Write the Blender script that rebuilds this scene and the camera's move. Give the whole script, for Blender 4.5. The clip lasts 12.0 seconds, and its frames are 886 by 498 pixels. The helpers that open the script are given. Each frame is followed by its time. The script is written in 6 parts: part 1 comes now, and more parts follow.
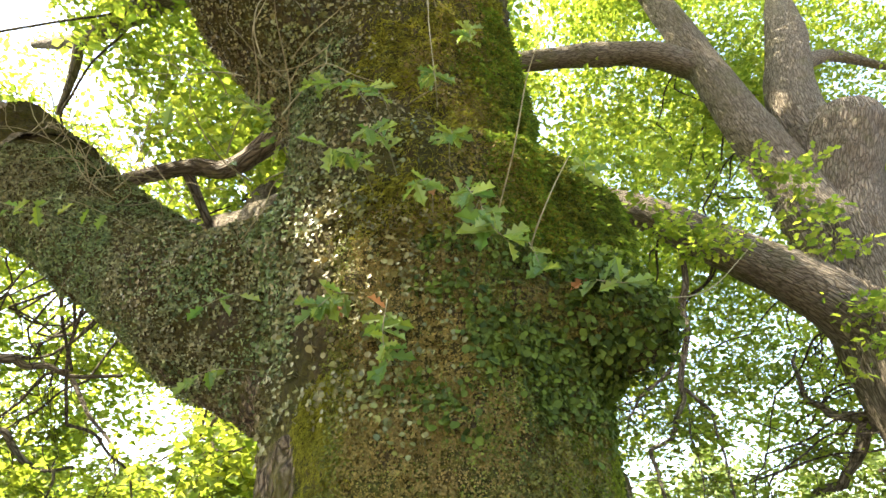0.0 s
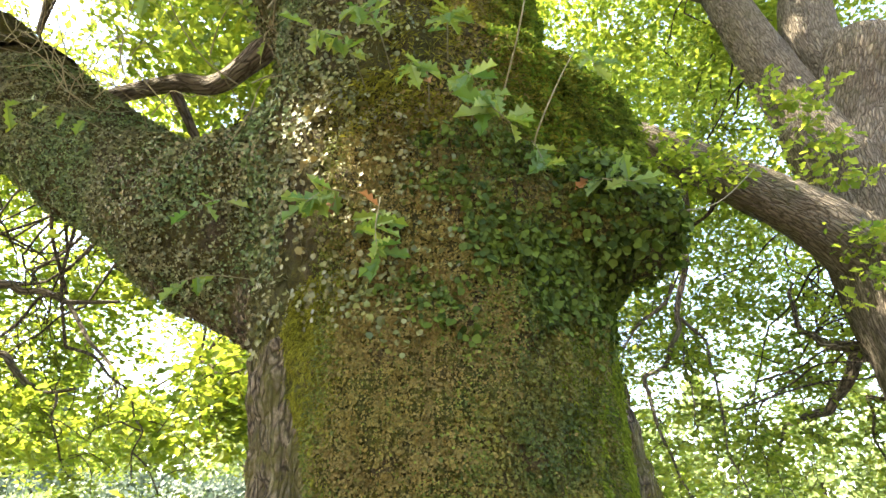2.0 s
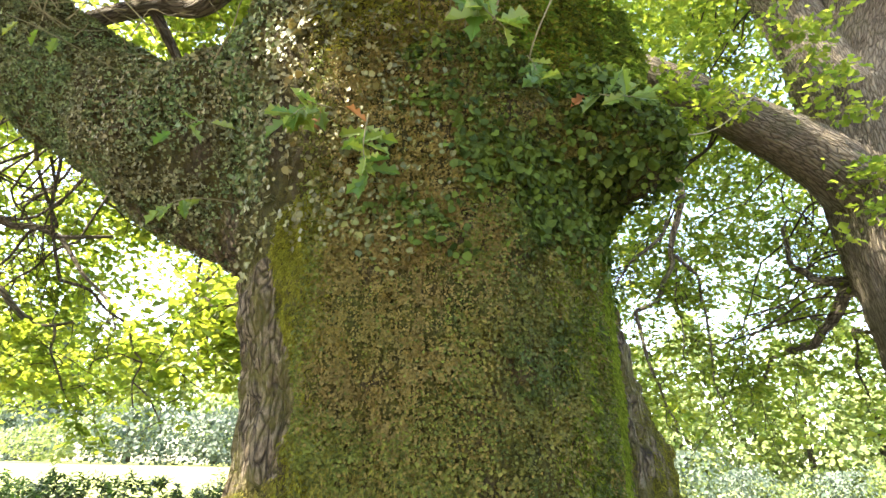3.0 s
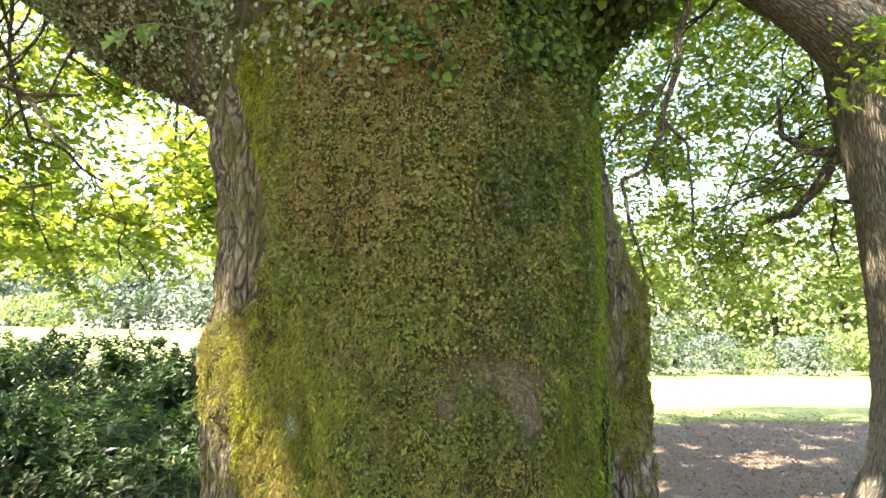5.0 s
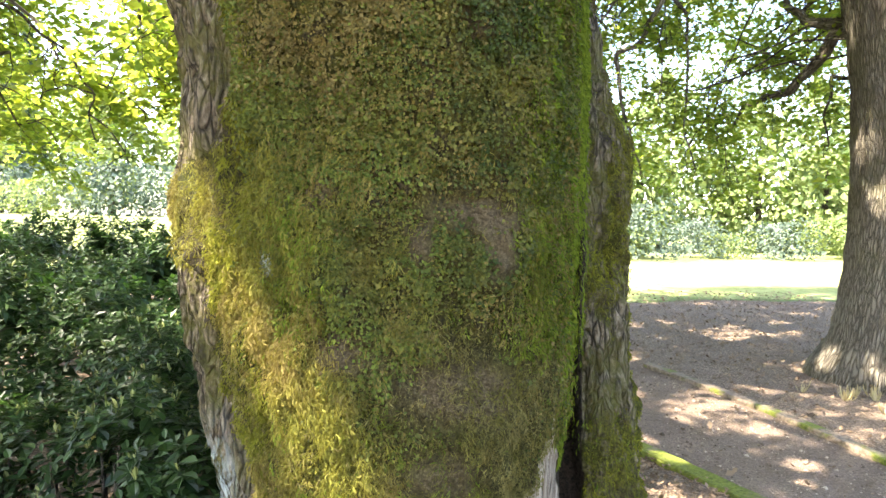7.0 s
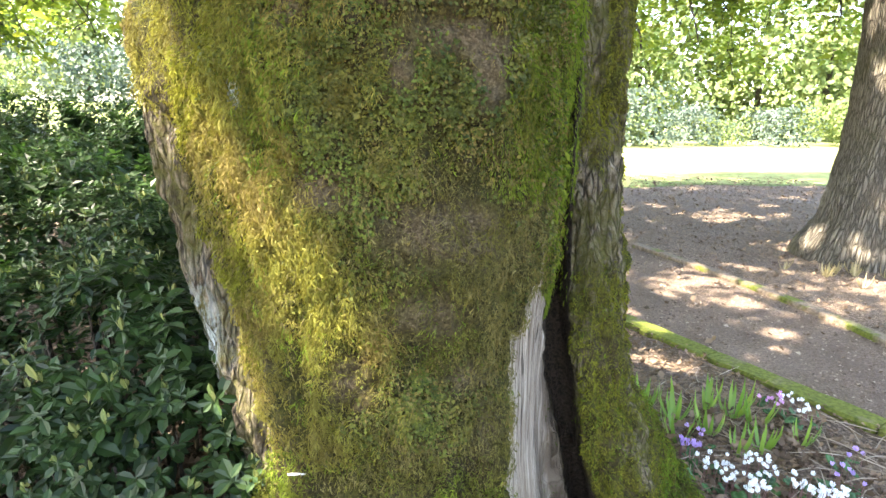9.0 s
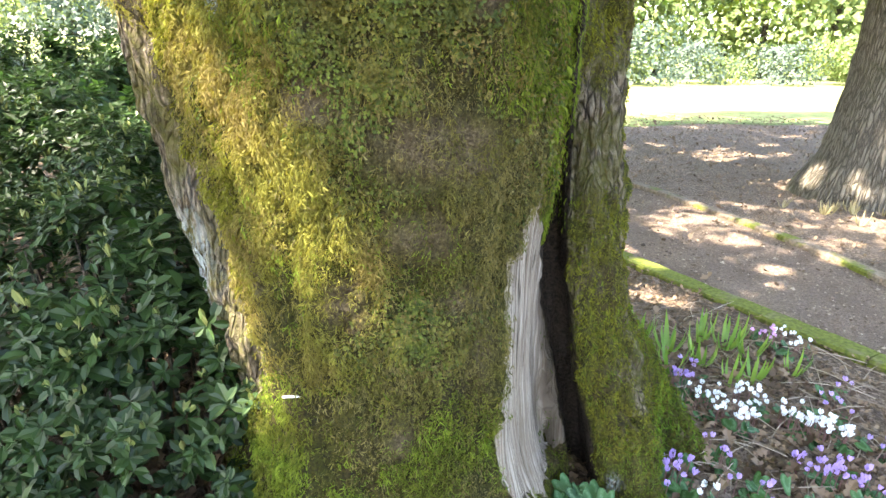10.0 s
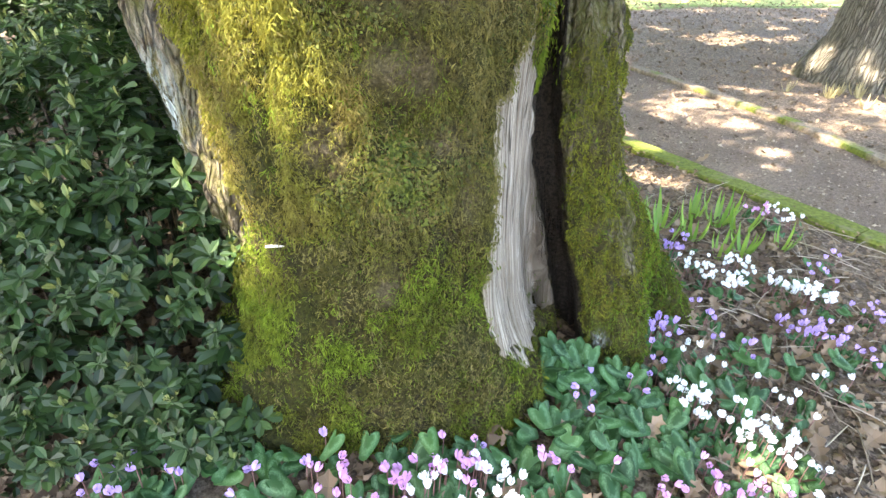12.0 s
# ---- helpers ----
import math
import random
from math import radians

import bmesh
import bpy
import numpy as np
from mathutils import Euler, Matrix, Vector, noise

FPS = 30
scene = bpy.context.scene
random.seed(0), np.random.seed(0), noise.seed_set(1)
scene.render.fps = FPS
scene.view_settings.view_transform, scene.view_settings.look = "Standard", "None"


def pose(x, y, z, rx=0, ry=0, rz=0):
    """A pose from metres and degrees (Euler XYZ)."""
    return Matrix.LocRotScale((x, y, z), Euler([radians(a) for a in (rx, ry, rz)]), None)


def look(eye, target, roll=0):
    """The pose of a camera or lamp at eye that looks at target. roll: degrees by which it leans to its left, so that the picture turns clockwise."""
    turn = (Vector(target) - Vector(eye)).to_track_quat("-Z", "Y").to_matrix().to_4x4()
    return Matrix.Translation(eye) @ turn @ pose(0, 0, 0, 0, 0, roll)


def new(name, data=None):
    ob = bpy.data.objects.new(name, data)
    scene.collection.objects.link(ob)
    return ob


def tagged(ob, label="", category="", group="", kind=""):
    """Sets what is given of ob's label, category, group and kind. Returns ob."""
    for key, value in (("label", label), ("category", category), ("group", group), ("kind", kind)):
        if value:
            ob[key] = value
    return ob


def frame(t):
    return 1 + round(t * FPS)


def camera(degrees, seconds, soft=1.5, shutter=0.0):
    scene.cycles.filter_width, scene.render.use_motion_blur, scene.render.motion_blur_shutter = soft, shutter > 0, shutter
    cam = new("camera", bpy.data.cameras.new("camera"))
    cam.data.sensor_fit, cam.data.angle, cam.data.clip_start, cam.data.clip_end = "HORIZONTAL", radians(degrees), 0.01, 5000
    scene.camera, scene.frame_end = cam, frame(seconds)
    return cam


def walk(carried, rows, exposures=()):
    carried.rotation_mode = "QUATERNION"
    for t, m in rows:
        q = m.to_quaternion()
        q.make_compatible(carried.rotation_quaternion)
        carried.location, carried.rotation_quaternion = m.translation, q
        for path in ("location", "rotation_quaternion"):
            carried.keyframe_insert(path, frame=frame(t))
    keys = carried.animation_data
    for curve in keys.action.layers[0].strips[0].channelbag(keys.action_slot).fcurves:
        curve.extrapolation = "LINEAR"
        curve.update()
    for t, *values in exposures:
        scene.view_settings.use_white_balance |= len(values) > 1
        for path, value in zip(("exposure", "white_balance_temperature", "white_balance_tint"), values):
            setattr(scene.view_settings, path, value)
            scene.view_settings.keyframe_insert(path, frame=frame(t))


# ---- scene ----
cam = camera(75.6, 12.0, 1.5)
PATH = [
    (0, (0.067, 0.035, 2.028), (0.028, 1.712, 3.118), 1.3),
    (0.5, (0.072, 0.067, 2.019), (0.031, 1.755, 3.091), 1.4),
    (1, (0.069, 0.101, 2.009), (0.029, 1.811, 3.045), 1.5),
    (1.5, (0.067, 0.14, 2.0), (0.029, 1.887, 2.973), 1.4),
    (2, (0.072, 0.17, 1.98), (0.041, 1.954, 2.882), 1.4),
    (2.5, (0.079, 0.198, 1.962), (0.058, 2.024, 2.778), 1.3),
    (3, (0.086, 0.22, 1.943), (0.073, 2.089, 2.655), 1.2),
    (3.2, (0.089, 0.225, 1.938), (0.079, 2.11, 2.608), 1.2),
    (4.8, (0.106, 0.28, 1.856), (0.139, 2.252, 2.187), 1.2),
    (5, (0.109, 0.287, 1.848), (0.147, 2.265, 2.143), 1.2),
    (5.5, (0.116, 0.294, 1.829), (0.166, 2.283, 2.024), 1.1),
    (6, (0.122, 0.304, 1.801), (0.185, 2.301, 1.9), 1.1),
    (6.5, (0.132, 0.317, 1.776), (0.207, 2.316, 1.778), 1.1),
    (7, (0.141, 0.329, 1.747), (0.226, 2.325, 1.654), 1.1),
    (8.8, (0.162, 0.372, 1.644), (0.275, 2.32, 1.207), 0.9),
    (9, (0.159, 0.381, 1.632), (0.276, 2.322, 1.162), 1.0),
    (9.5, (0.162, 0.396, 1.604), (0.285, 2.309, 1.035), 1.0),
    (10, (0.165, 0.408, 1.578), (0.293, 2.291, 0.916), 1.1),
    (10.5, (0.171, 0.412, 1.551), (0.305, 2.263, 0.806), 1.1),
    (11, (0.181, 0.408, 1.524), (0.317, 2.227, 0.704), 1.1),
    (11.5, (0.185, 0.405, 1.49), (0.324, 2.188, 0.595), 1.0),
    (12, (0.184, 0.408, 1.456), (0.327, 2.145, 0.476), 1.1),
]
walk(cam, [(t, look(eye, target, roll)) for t, eye, target, roll in PATH], [(0.0, 3.3, 7800, 10), (3.0, 3.39, 7600, 10), (5.5, 3.32, 7400, 10), (7.0, 3.36, 7200, 11), (9.5, 3.58, 7100, 12), (12.0, 3.80, 7200, 10)])

# ---- world, sun ----
SUN = Vector((-0.60, -0.22, 0.78)).normalized()
world = bpy.data.worlds.new("sky")
scene.world = world
world.use_nodes = True
wn = world.node_tree.nodes
sky = wn.new("ShaderNodeTexSky")
sky.sky_type = "NISHITA"
sky.sun_disc = False
sky.sun_elevation = math.asin(SUN.z)
sky.sun_rotation = math.atan2(SUN.x, SUN.y) % (2 * math.pi)
sky.air_density, sky.dust_density, sky.ozone_density = 1.0, 1.6, 1.0
wn["Background"].inputs[1].default_value = 0.15
world.node_tree.links.new(sky.outputs[0], wn["Background"].inputs[0])
sun = new("sun", bpy.data.lights.new("sun", "SUN"))
sun.data.energy, sun.data.angle, sun.data.color = 4.4, radians(0.53), (1.0, 0.95, 0.84)
sun.matrix_world = look(SUN * 30, (0, 0, 0))


# ---- numeric helpers ----
def hash3(ix, iy, iz, seed):
    h = (ix.astype(np.int64) * 374761393 + iy.astype(np.int64) * 668265263 + iz.astype(np.int64) * 2147483647 + seed * 974711) & 0xFFFFFFFF
    h = ((h ^ (h >> 13)) * 1274126177) & 0xFFFFFFFF
    h = ((h ^ (h >> 16)) * 2246822519) & 0xFFFFFFFF
    return ((h ^ (h >> 15)) & 0xFFFFFF) / float(0xFFFFFF)


def vnoise(p, seed=0):
    """Smooth lattice noise in -1..1 at the rows of p."""
    f = np.floor(p)
    u = p - f
    u = u * u * (3 - 2 * u)
    i = f.astype(np.int64)
    out = 0
    for dx in (0, 1):
        wx = u[:, 0] if dx else 1 - u[:, 0]
        for dy in (0, 1):
            wy = u[:, 1] if dy else 1 - u[:, 1]
            for dz in (0, 1):
                wz = u[:, 2] if dz else 1 - u[:, 2]
                out = out + wx * wy * wz * hash3(i[:, 0] + dx, i[:, 1] + dy, i[:, 2] + dz, seed)
    return out * 2 - 1


def fbm(p, octaves=3, seed=0):
    s, a = 0, 1.0
    for k in range(octaves):
        s = s + a * vnoise(p * 2 ** k + 17.3 * k, seed + k)
        a *= 0.5
    return s


def smooth(e0, e1, x):
    t = np.clip((x - e0) / (e1 - e0), 0, 1)
    return t * t * (3 - 2 * t)


def mesh_of(name, verts, faces, material=None, soft=True, attrs=None):
    """A mesh from arrays: verts (n, 3); faces, one array or several of (m, 3) or (m, 4)."""
    me = bpy.data.meshes.new(name)
    verts = np.asarray(verts, dtype=np.float32)
    groups = [np.asarray(f, dtype=np.int32) for f in (faces if isinstance(faces, (list, tuple)) else [faces])]
    loops = np.concatenate([g.ravel() for g in groups])
    sizes = np.concatenate([np.full(len(g), g.shape[1], dtype=np.int32) for g in groups])
    starts = np.concatenate([[0], np.cumsum(sizes)[:-1]]).astype(np.int32)
    me.vertices.add(len(verts))
    me.vertices.foreach_set("co", verts.ravel())
    me.loops.add(len(loops))
    me.loops.foreach_set("vertex_index", loops)
    me.polygons.add(len(sizes))
    me.polygons.foreach_set("loop_start", starts)
    me.polygons.foreach_set("use_smooth", np.full(len(sizes), soft))
    me.update(calc_edges=True)
    me.validate()
    for key, values in (attrs or {}).items():
        values = np.asarray(values, dtype=np.float32)
        if values.ndim == 2:
            me.attributes.new(key, "FLOAT_VECTOR", "POINT").data.foreach_set("vector", values.ravel())
        else:
            me.attributes.new(key, "FLOAT", "POINT").data.foreach_set("value", values)
    if material:
        me.materials.append(material)
    return me


def part(name, me, parent=None, label="", at=None):
    """Links a mesh, or a bmesh with its material set, as one object under a thing."""
    ob = new(name, me)
    if parent:
        ob.parent = parent
    if at is not None:
        ob.matrix_basis = at
    if label:
        tagged(ob, label)
    return ob


def thing(name, label, category, group="", kind="", at=None):
    ob = new(name)
    if at is not None:
        ob.matrix_basis = at
    return tagged(ob, label, category, group, kind)


def frames_for(normals, ups, spin=None):
    """Rotations (n, 3, 3) whose z axis is the normal and whose y axis lies near ups."""
    n = normals / (np.linalg.norm(normals, axis=1, keepdims=True) + 1e-9)
    x = np.cross(ups, n)
    x /= np.linalg.norm(x, axis=1, keepdims=True) + 1e-9
    y = np.cross(n, x)
    if spin is not None:
        c, s = np.cos(spin)[:, None], np.sin(spin)[:, None]
        x, y = x * c + y * s, y * c - x * s
    return np.stack([x, y, n], axis=2)


def spread(tv, tf, rot, pos, size):
    """Many copies of a small template joined: arrays of verts and faces."""
    n, k = len(pos), len(tv)
    v = np.einsum("nij,kj->nki", rot, tv) * size.reshape(n, 1, -1) + pos[:, None, :]
    f = (tf[None] + (np.arange(n) * k)[:, None, None]).reshape(-1, tf.shape[1])
    return v.reshape(-1, 3), f


def tube(points, radii, sides=12, rough=0.0, seed=0, ridges=0, caps=True, sub=6, grain=False):
    """A bent, tapering round stem through the points: verts and faces, and with grain a lengthwise bark vector."""
    pts, rad = np.array(points, float), np.array(radii, float)
    n = len(pts)
    t = np.linspace(0, n - 1, (n - 1) * sub + 1)
    i = np.clip(t.astype(int), 0, n - 2)
    u = (t - i)[:, None]
    p0, p1, p2, p3 = pts[np.clip(i - 1, 0, n - 1)], pts[i], pts[i + 1], pts[np.clip(i + 2, 0, n - 1)]
    c = 0.5 * (2 * p1 + (p2 - p0) * u + (2 * p0 - 5 * p1 + 4 * p2 - p3) * u ** 2 + (3 * p1 - p0 - 3 * p2 + p3) * u ** 3)
    r = np.interp(t, np.arange(n), rad)
    d = np.gradient(c, axis=0)
    d /= np.linalg.norm(d, axis=1, keepdims=True) + 1e-9
    ref = np.array([0.0, 1.0, 0.02]) if abs(d[0, 1]) < 0.8 else np.array([1.0, 0, 0.02])
    a = np.empty_like(d)
    for k in range(len(d)):
        ref = ref - d[k] * (ref @ d[k])
        ref /= np.linalg.norm(ref)
        a[k] = ref
    b = np.cross(d, a)
    th = np.linspace(0, 2 * np.pi, sides, endpoint=False)
    ring = a[:, None] * np.cos(th)[None, :, None] + b[:, None] * np.sin(th)[None, :, None]
    base = c[:, None] + ring * r[:, None, None]
    if rough or ridges:
        q = base.reshape(-1, 3)
        k = rough * fbm(q * 1.6, 3, seed).reshape(base.shape[:2])
        if ridges:
            along = np.cumsum(np.r_[0, np.linalg.norm(np.diff(c, axis=0), axis=1)])
            g = np.stack([np.repeat(np.cos(th)[None], len(c), 0) * ridges / 6.28, np.repeat(np.sin(th)[None], len(c), 0) * ridges / 6.28,
                          np.repeat(along[:, None], sides, 1) * 2.2], axis=2).reshape(-1, 3)
            g = 1 - np.abs(fbm(g, 2, seed + 5)) * 1.6
            k = k + 0.055 * g.reshape(base.shape[:2])
        base = base + ring * (r[:, None] * k)[:, :, None]
    run = np.cumsum(np.r_[0, np.linalg.norm(np.diff(c, axis=0), axis=1)])
    mean = float(r.mean())
    lie = np.stack([np.tile(np.cos(th) * mean, len(c)), np.tile(np.sin(th) * mean, len(c)), np.repeat(run, sides)], 1)
    lie = np.vstack([lie, lie[-1:]])
    m = len(c)
    idx = np.arange(m * sides).reshape(m, sides)
    q = np.stack([idx[:-1], np.roll(idx[:-1], -1, 1), np.roll(idx[1:], -1, 1), idx[1:]], axis=2).reshape(-1, 4)
    v = base.reshape(-1, 3)
    if caps:
        v = np.vstack([v, c[-1] + d[-1] * r[-1] * 0.4])
        last = idx[-1]
        q2 = np.stack([last, np.roll(last, -1), np.full(sides, len(v) - 1), np.full(sides, len(v) - 1)], axis=1)
        return (v, [q, q2[:, :3]], lie) if grain else (v, [q, q2[:, :3]])
    return v, [q]


def join(pieces):
    """Joins (verts, [faces...]) pieces into one pair."""
    vs, tri, quad, n = [], [], [], 0
    for v, fs in pieces:
        for f in fs if isinstance(fs, list) else [fs]:
            (tri if f.shape[1] == 3 else quad).append(f + n)
        vs.append(v)
        n += len(v)
    return np.vstack(vs), [np.vstack(g) for g in (quad, tri) if g]


# ---- materials ----
class Nodes:
    """A short way to write a node material."""

    def __init__(self, name, rough=0.8, spec=0.3):
        self.m = bpy.data.materials.new(name)
        self.m.use_nodes = True
        self.t = self.m.node_tree
        self.p = self.t.nodes["Principled BSDF"]
        self.out = self.t.nodes["Material Output"]
        self.p.inputs["Roughness"].default_value = rough
        self.p.inputs["Specular IOR Level"].default_value = spec
        self.co = self.t.nodes.new("ShaderNodeTexCoord").outputs["Object"]

    def link(self, a, b):
        self.t.links.new(a, b)

    def scaled(self, v):
        n = self.t.nodes.new("ShaderNodeMapping")
        n.inputs["Scale"].default_value = v
        self.link(self.co, n.inputs[0])
        return n.outputs[0]

    def noise(self, scale, detail=4.0, rough=0.6, co=None, warp=0.0):
        n = self.t.nodes.new("ShaderNodeTexNoise")
        n.inputs["Scale"].default_value, n.inputs["Detail"].default_value, n.inputs["Roughness"].default_value = scale, detail, rough
        n.inputs["Distortion"].default_value = warp
        self.link(co or self.co, n.inputs["Vector"])
        return n.outputs[0]

    def cells(self, scale, co=None, feature="F1"):
        n = self.t.nodes.new("ShaderNodeTexVoronoi")
        n.feature = feature
        n.inputs["Scale"].default_value = scale
        self.link(co or self.co, n.inputs["Vector"])
        return n.outputs[0]

    def warped(self, co, scale, amount):
        """The same vector, shaken by a noise."""
        n = self.t.nodes.new("ShaderNodeTexNoise")
        n.inputs["Scale"].default_value, n.inputs["Detail"].default_value = scale, 3.0
        self.link(co, n.inputs["Vector"])
        m = self.t.nodes.new("ShaderNodeVectorMath")
        m.operation = "MULTIPLY_ADD"
        self.link(n.outputs["Color"], m.inputs[0])
        m.inputs[1].default_value = (amount, amount, amount)
        self.link(co, m.inputs[2])
        return m.outputs[0]

    def ramp(self, fac, *stops):
        n = self.t.nodes.new("ShaderNodeValToRGB")
        e = n.color_ramp.elements
        while len(e) < len(stops):
            e.new(0.5)
        for el, (pos, col) in zip(e, stops):
            el.position = pos
            el.color = (*col, 1) if isinstance(col, tuple) else (col, col, col, 1)
        self.link(fac, n.inputs[0])
        return n.outputs[0]

    def mix(self, fac, a, b):
        n = self.t.nodes.new("ShaderNodeMix")
        n.data_type = "RGBA"
        for sock, v in ((n.inputs[0], fac), (n.inputs[6], a), (n.inputs[7], b)):
            if isinstance(v, (int, float)):
                sock.default_value = v
            elif isinstance(v, tuple):
                sock.default_value = (*v, 1)
            else:
                self.link(v, sock)
        return n.outputs[2]

    def math(self, op, a, b=0.0):
        n = self.t.nodes.new("ShaderNodeMath")
        n.operation = op
        for sock, v in zip(n.inputs, (a, b)):
            if isinstance(v, (int, float)):
                sock.default_value = v
            else:
                self.link(v, sock)
        return n.outputs[0]

    def attr(self, key):
        n = self.t.nodes.new("ShaderNodeAttribute")
        n.attribute_name = key
        return n.outputs["Fac"]

    def attr_vector(self, key, scale):
        n = self.t.nodes.new("ShaderNodeAttribute")
        n.attribute_name = key
        m = self.t.nodes.new("ShaderNodeMapping")
        m.inputs["Scale"].default_value = scale
        self.link(n.outputs["Vector"], m.inputs[0])
        return m.outputs[0]

    def cracks(self, value):
        """Bright ridges with dark lines where the value crosses its middle."""
        return self.math("ABSOLUTE", self.math("SUBTRACT", value, 0.5))

    def island(self):
        return self.t.nodes.new("ShaderNodeNewGeometry").outputs["Random Per Island"]

    def each(self):
        return self.t.nodes.new("ShaderNodeObjectInfo").outputs["Random"]

    def bump(self, height, strength=0.5, dist=0.01):
        n = self.t.nodes.new("ShaderNodeBump")
        n.inputs["Strength"].default_value, n.inputs["Distance"].default_value = strength, dist
        self.link(height, n.inputs["Height"])
        self.link(n.outputs[0], self.p.inputs["Normal"])

    def color(self, c):
        if isinstance(c, tuple):
            self.p.inputs["Base Color"].default_value = (*c, 1)
        else:
            self.link(c, self.p.inputs["Base Color"])
        return self

    def leafy(self, thru, share=0.45):
        """Lets light through, in the given colour."""
        tr = self.t.nodes.new("ShaderNodeBsdfTranslucent")
        if isinstance(thru, tuple):
            tr.inputs[0].default_value = (*thru, 1)
        else:
            self.link(thru, tr.inputs[0])
        mx = self.t.nodes.new("ShaderNodeMixShader")
        mx.inputs[0].default_value = share
        self.link(self.p.outputs[0], mx.inputs[1])
        self.link(tr.outputs[0], mx.inputs[2])
        self.link(mx.outputs[0], self.out.inputs[0])
        return self


def leaf_material(name, a, b, thru_a, thru_b, share=0.45, rough=0.5, spec=0.4, single=False, drift=None, clumped=False, dim=None):
    """drift: a second pair of colours that takes over in patches; clumped: a tone of its own for each cushion; dim: a
    darker see-through colour in patches, painted shade on leaf clusters.
    """
    n = Nodes(name, rough, spec)
    r = n.each() if single else n.island()
    if clumped:
        r = n.math("ADD", n.math("MULTIPLY", n.attr("tone"), 0.68), n.math("MULTIPLY", r, 0.32))
    c = n.ramp(r, (0.0, a), (1.0, b))
    if drift:
        c = n.mix(n.ramp(n.noise(drift[2], 4, 0.65), (0.42, 0.0), (0.6, 1.0)), c, n.ramp(r, (0.0, drift[0]), (1.0, drift[1])))
    n.color(c)
    thru = n.ramp(r, (0.0, thru_a), (1.0, thru_b))
    # patches of leaves in shade, put into the see-through colour
    if dim:
        thru = n.mix(n.ramp(n.noise(1.1, 3, 0.6), (0.42, 0.0), (0.62, 0.4)), thru, dim)
    n.leafy(thru, share)
    return n.m


def trunk_material():
    n = Nodes("mossy_bark", 0.92, 0.12)
    moss, dead, rot = n.attr("moss"), n.attr("dead"), n.attr("rot")
    fine = n.noise(110, 4, 0.75)
    speck = n.noise(240, 3, 0.7)
    # bark: narrow upright plates between dark cracks
    upright = n.warped(n.scaled((1, 1, 0.24)), 22, 0.035)
    plate = n.cells(46, upright, "DISTANCE_TO_EDGE")
    flake = n.noise(120, 4, 0.7, n.scaled((1, 1, 0.35)))
    tone = n.noise(60, 5, 0.75, n.scaled((1, 1, 0.4)))
    ridge = n.math("MULTIPLY", n.ramp(plate, (0.02, 0.0), (0.20, 1.0)), n.ramp(flake, (0.32, 0.35), (0.55, 1.0)))
    bark = n.mix(ridge, (0.030, 0.024, 0.017), n.mix(n.ramp(tone, (0.35, 0.0), (0.65, 1.0)), (0.140, 0.108, 0.072), (0.34, 0.28, 0.205)))
    bark = n.mix(n.ramp(n.noise(9.0, 5, 0.75), (0.44, 0.0), (0.60, 0.75)), bark, (0.105, 0.100, 0.026))
    bark = n.mix(n.math("MULTIPLY", n.attr("lichen"), n.ramp(tone, (0.42, 0.0), (0.56, 1.0))), bark, (0.46, 0.52, 0.52))
    # moss: clumps, strands and bare brown places, with shade painted into the hollows
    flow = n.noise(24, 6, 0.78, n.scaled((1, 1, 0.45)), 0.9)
    green = n.ramp(n.noise(5.5, 5, 0.7), (0.30, (0.030, 0.050, 0.008)), (0.42, (0.085, 0.092, 0.011)), (0.51, (0.125, 0.112, 0.015)), (0.59, (0.080, 0.057, 0.024)), (0.72, (0.16, 0.122, 0.084)))
    green = n.mix(n.ramp(speck, (0.50, 0.0), (0.68, 0.55)), green, (0.21, 0.19, 0.04))
    # low spots of both noises go near-black, standing for shade between clumps
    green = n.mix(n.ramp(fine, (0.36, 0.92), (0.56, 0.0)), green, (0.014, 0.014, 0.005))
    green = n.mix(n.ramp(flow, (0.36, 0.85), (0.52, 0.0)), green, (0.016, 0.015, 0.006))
    green = n.mix(n.attr("bare"), green, n.ramp(n.math("ADD", n.math("MULTIPLY", fine, 0.6), n.math("MULTIPLY", speck, 0.4)), (0.38, (0.035, 0.025, 0.015)), (0.52, (0.10, 0.075, 0.042)), (0.66, (0.20, 0.155, 0.10))))
    # shade between leaves and tufts, painted as a brown-black base
    green = n.mix(n.math("MULTIPLY", n.attr("gap_dark"), 0.75), green, (0.018, 0.015, 0.008))
    edge = n.math("ADD", moss, n.math("MULTIPLY", n.math("SUBTRACT", n.noise(14, 6, 0.75), 0.5), 1.1))
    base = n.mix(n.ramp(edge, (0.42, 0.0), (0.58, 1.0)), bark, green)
    # bare wood: straight fibres
    fibre = n.noise(210, 4, 0.7, n.attr_vector("fibre", (1, 1, 0.022)), 0.2)
    grain = n.noise(70, 4, 0.65, n.attr_vector("fibre", (1, 1, 0.03)), 0.3)
    split = n.cracks(n.noise(30, 3, 0.5, n.attr_vector("fibre", (1, 1, 0.03)), 0.2))
    wood = n.mix(n.ramp(grain, (0.36, 0.0), (0.62, 1.0)), (0.33, 0.265, 0.21), (0.64, 0.55, 0.46))
    wood = n.mix(n.ramp(fibre, (0.42, 0.85), (0.56, 0.0)), wood, (0.18, 0.135, 0.10))
    wood = n.mix(n.ramp(n.noise(7, 4, 0.65, n.scaled((1, 1, 0.35))), (0.46, 0.0), (0.64, 0.75)), wood, n.mix(fibre, (0.10, 0.075, 0.052), (0.30, 0.235, 0.175)))
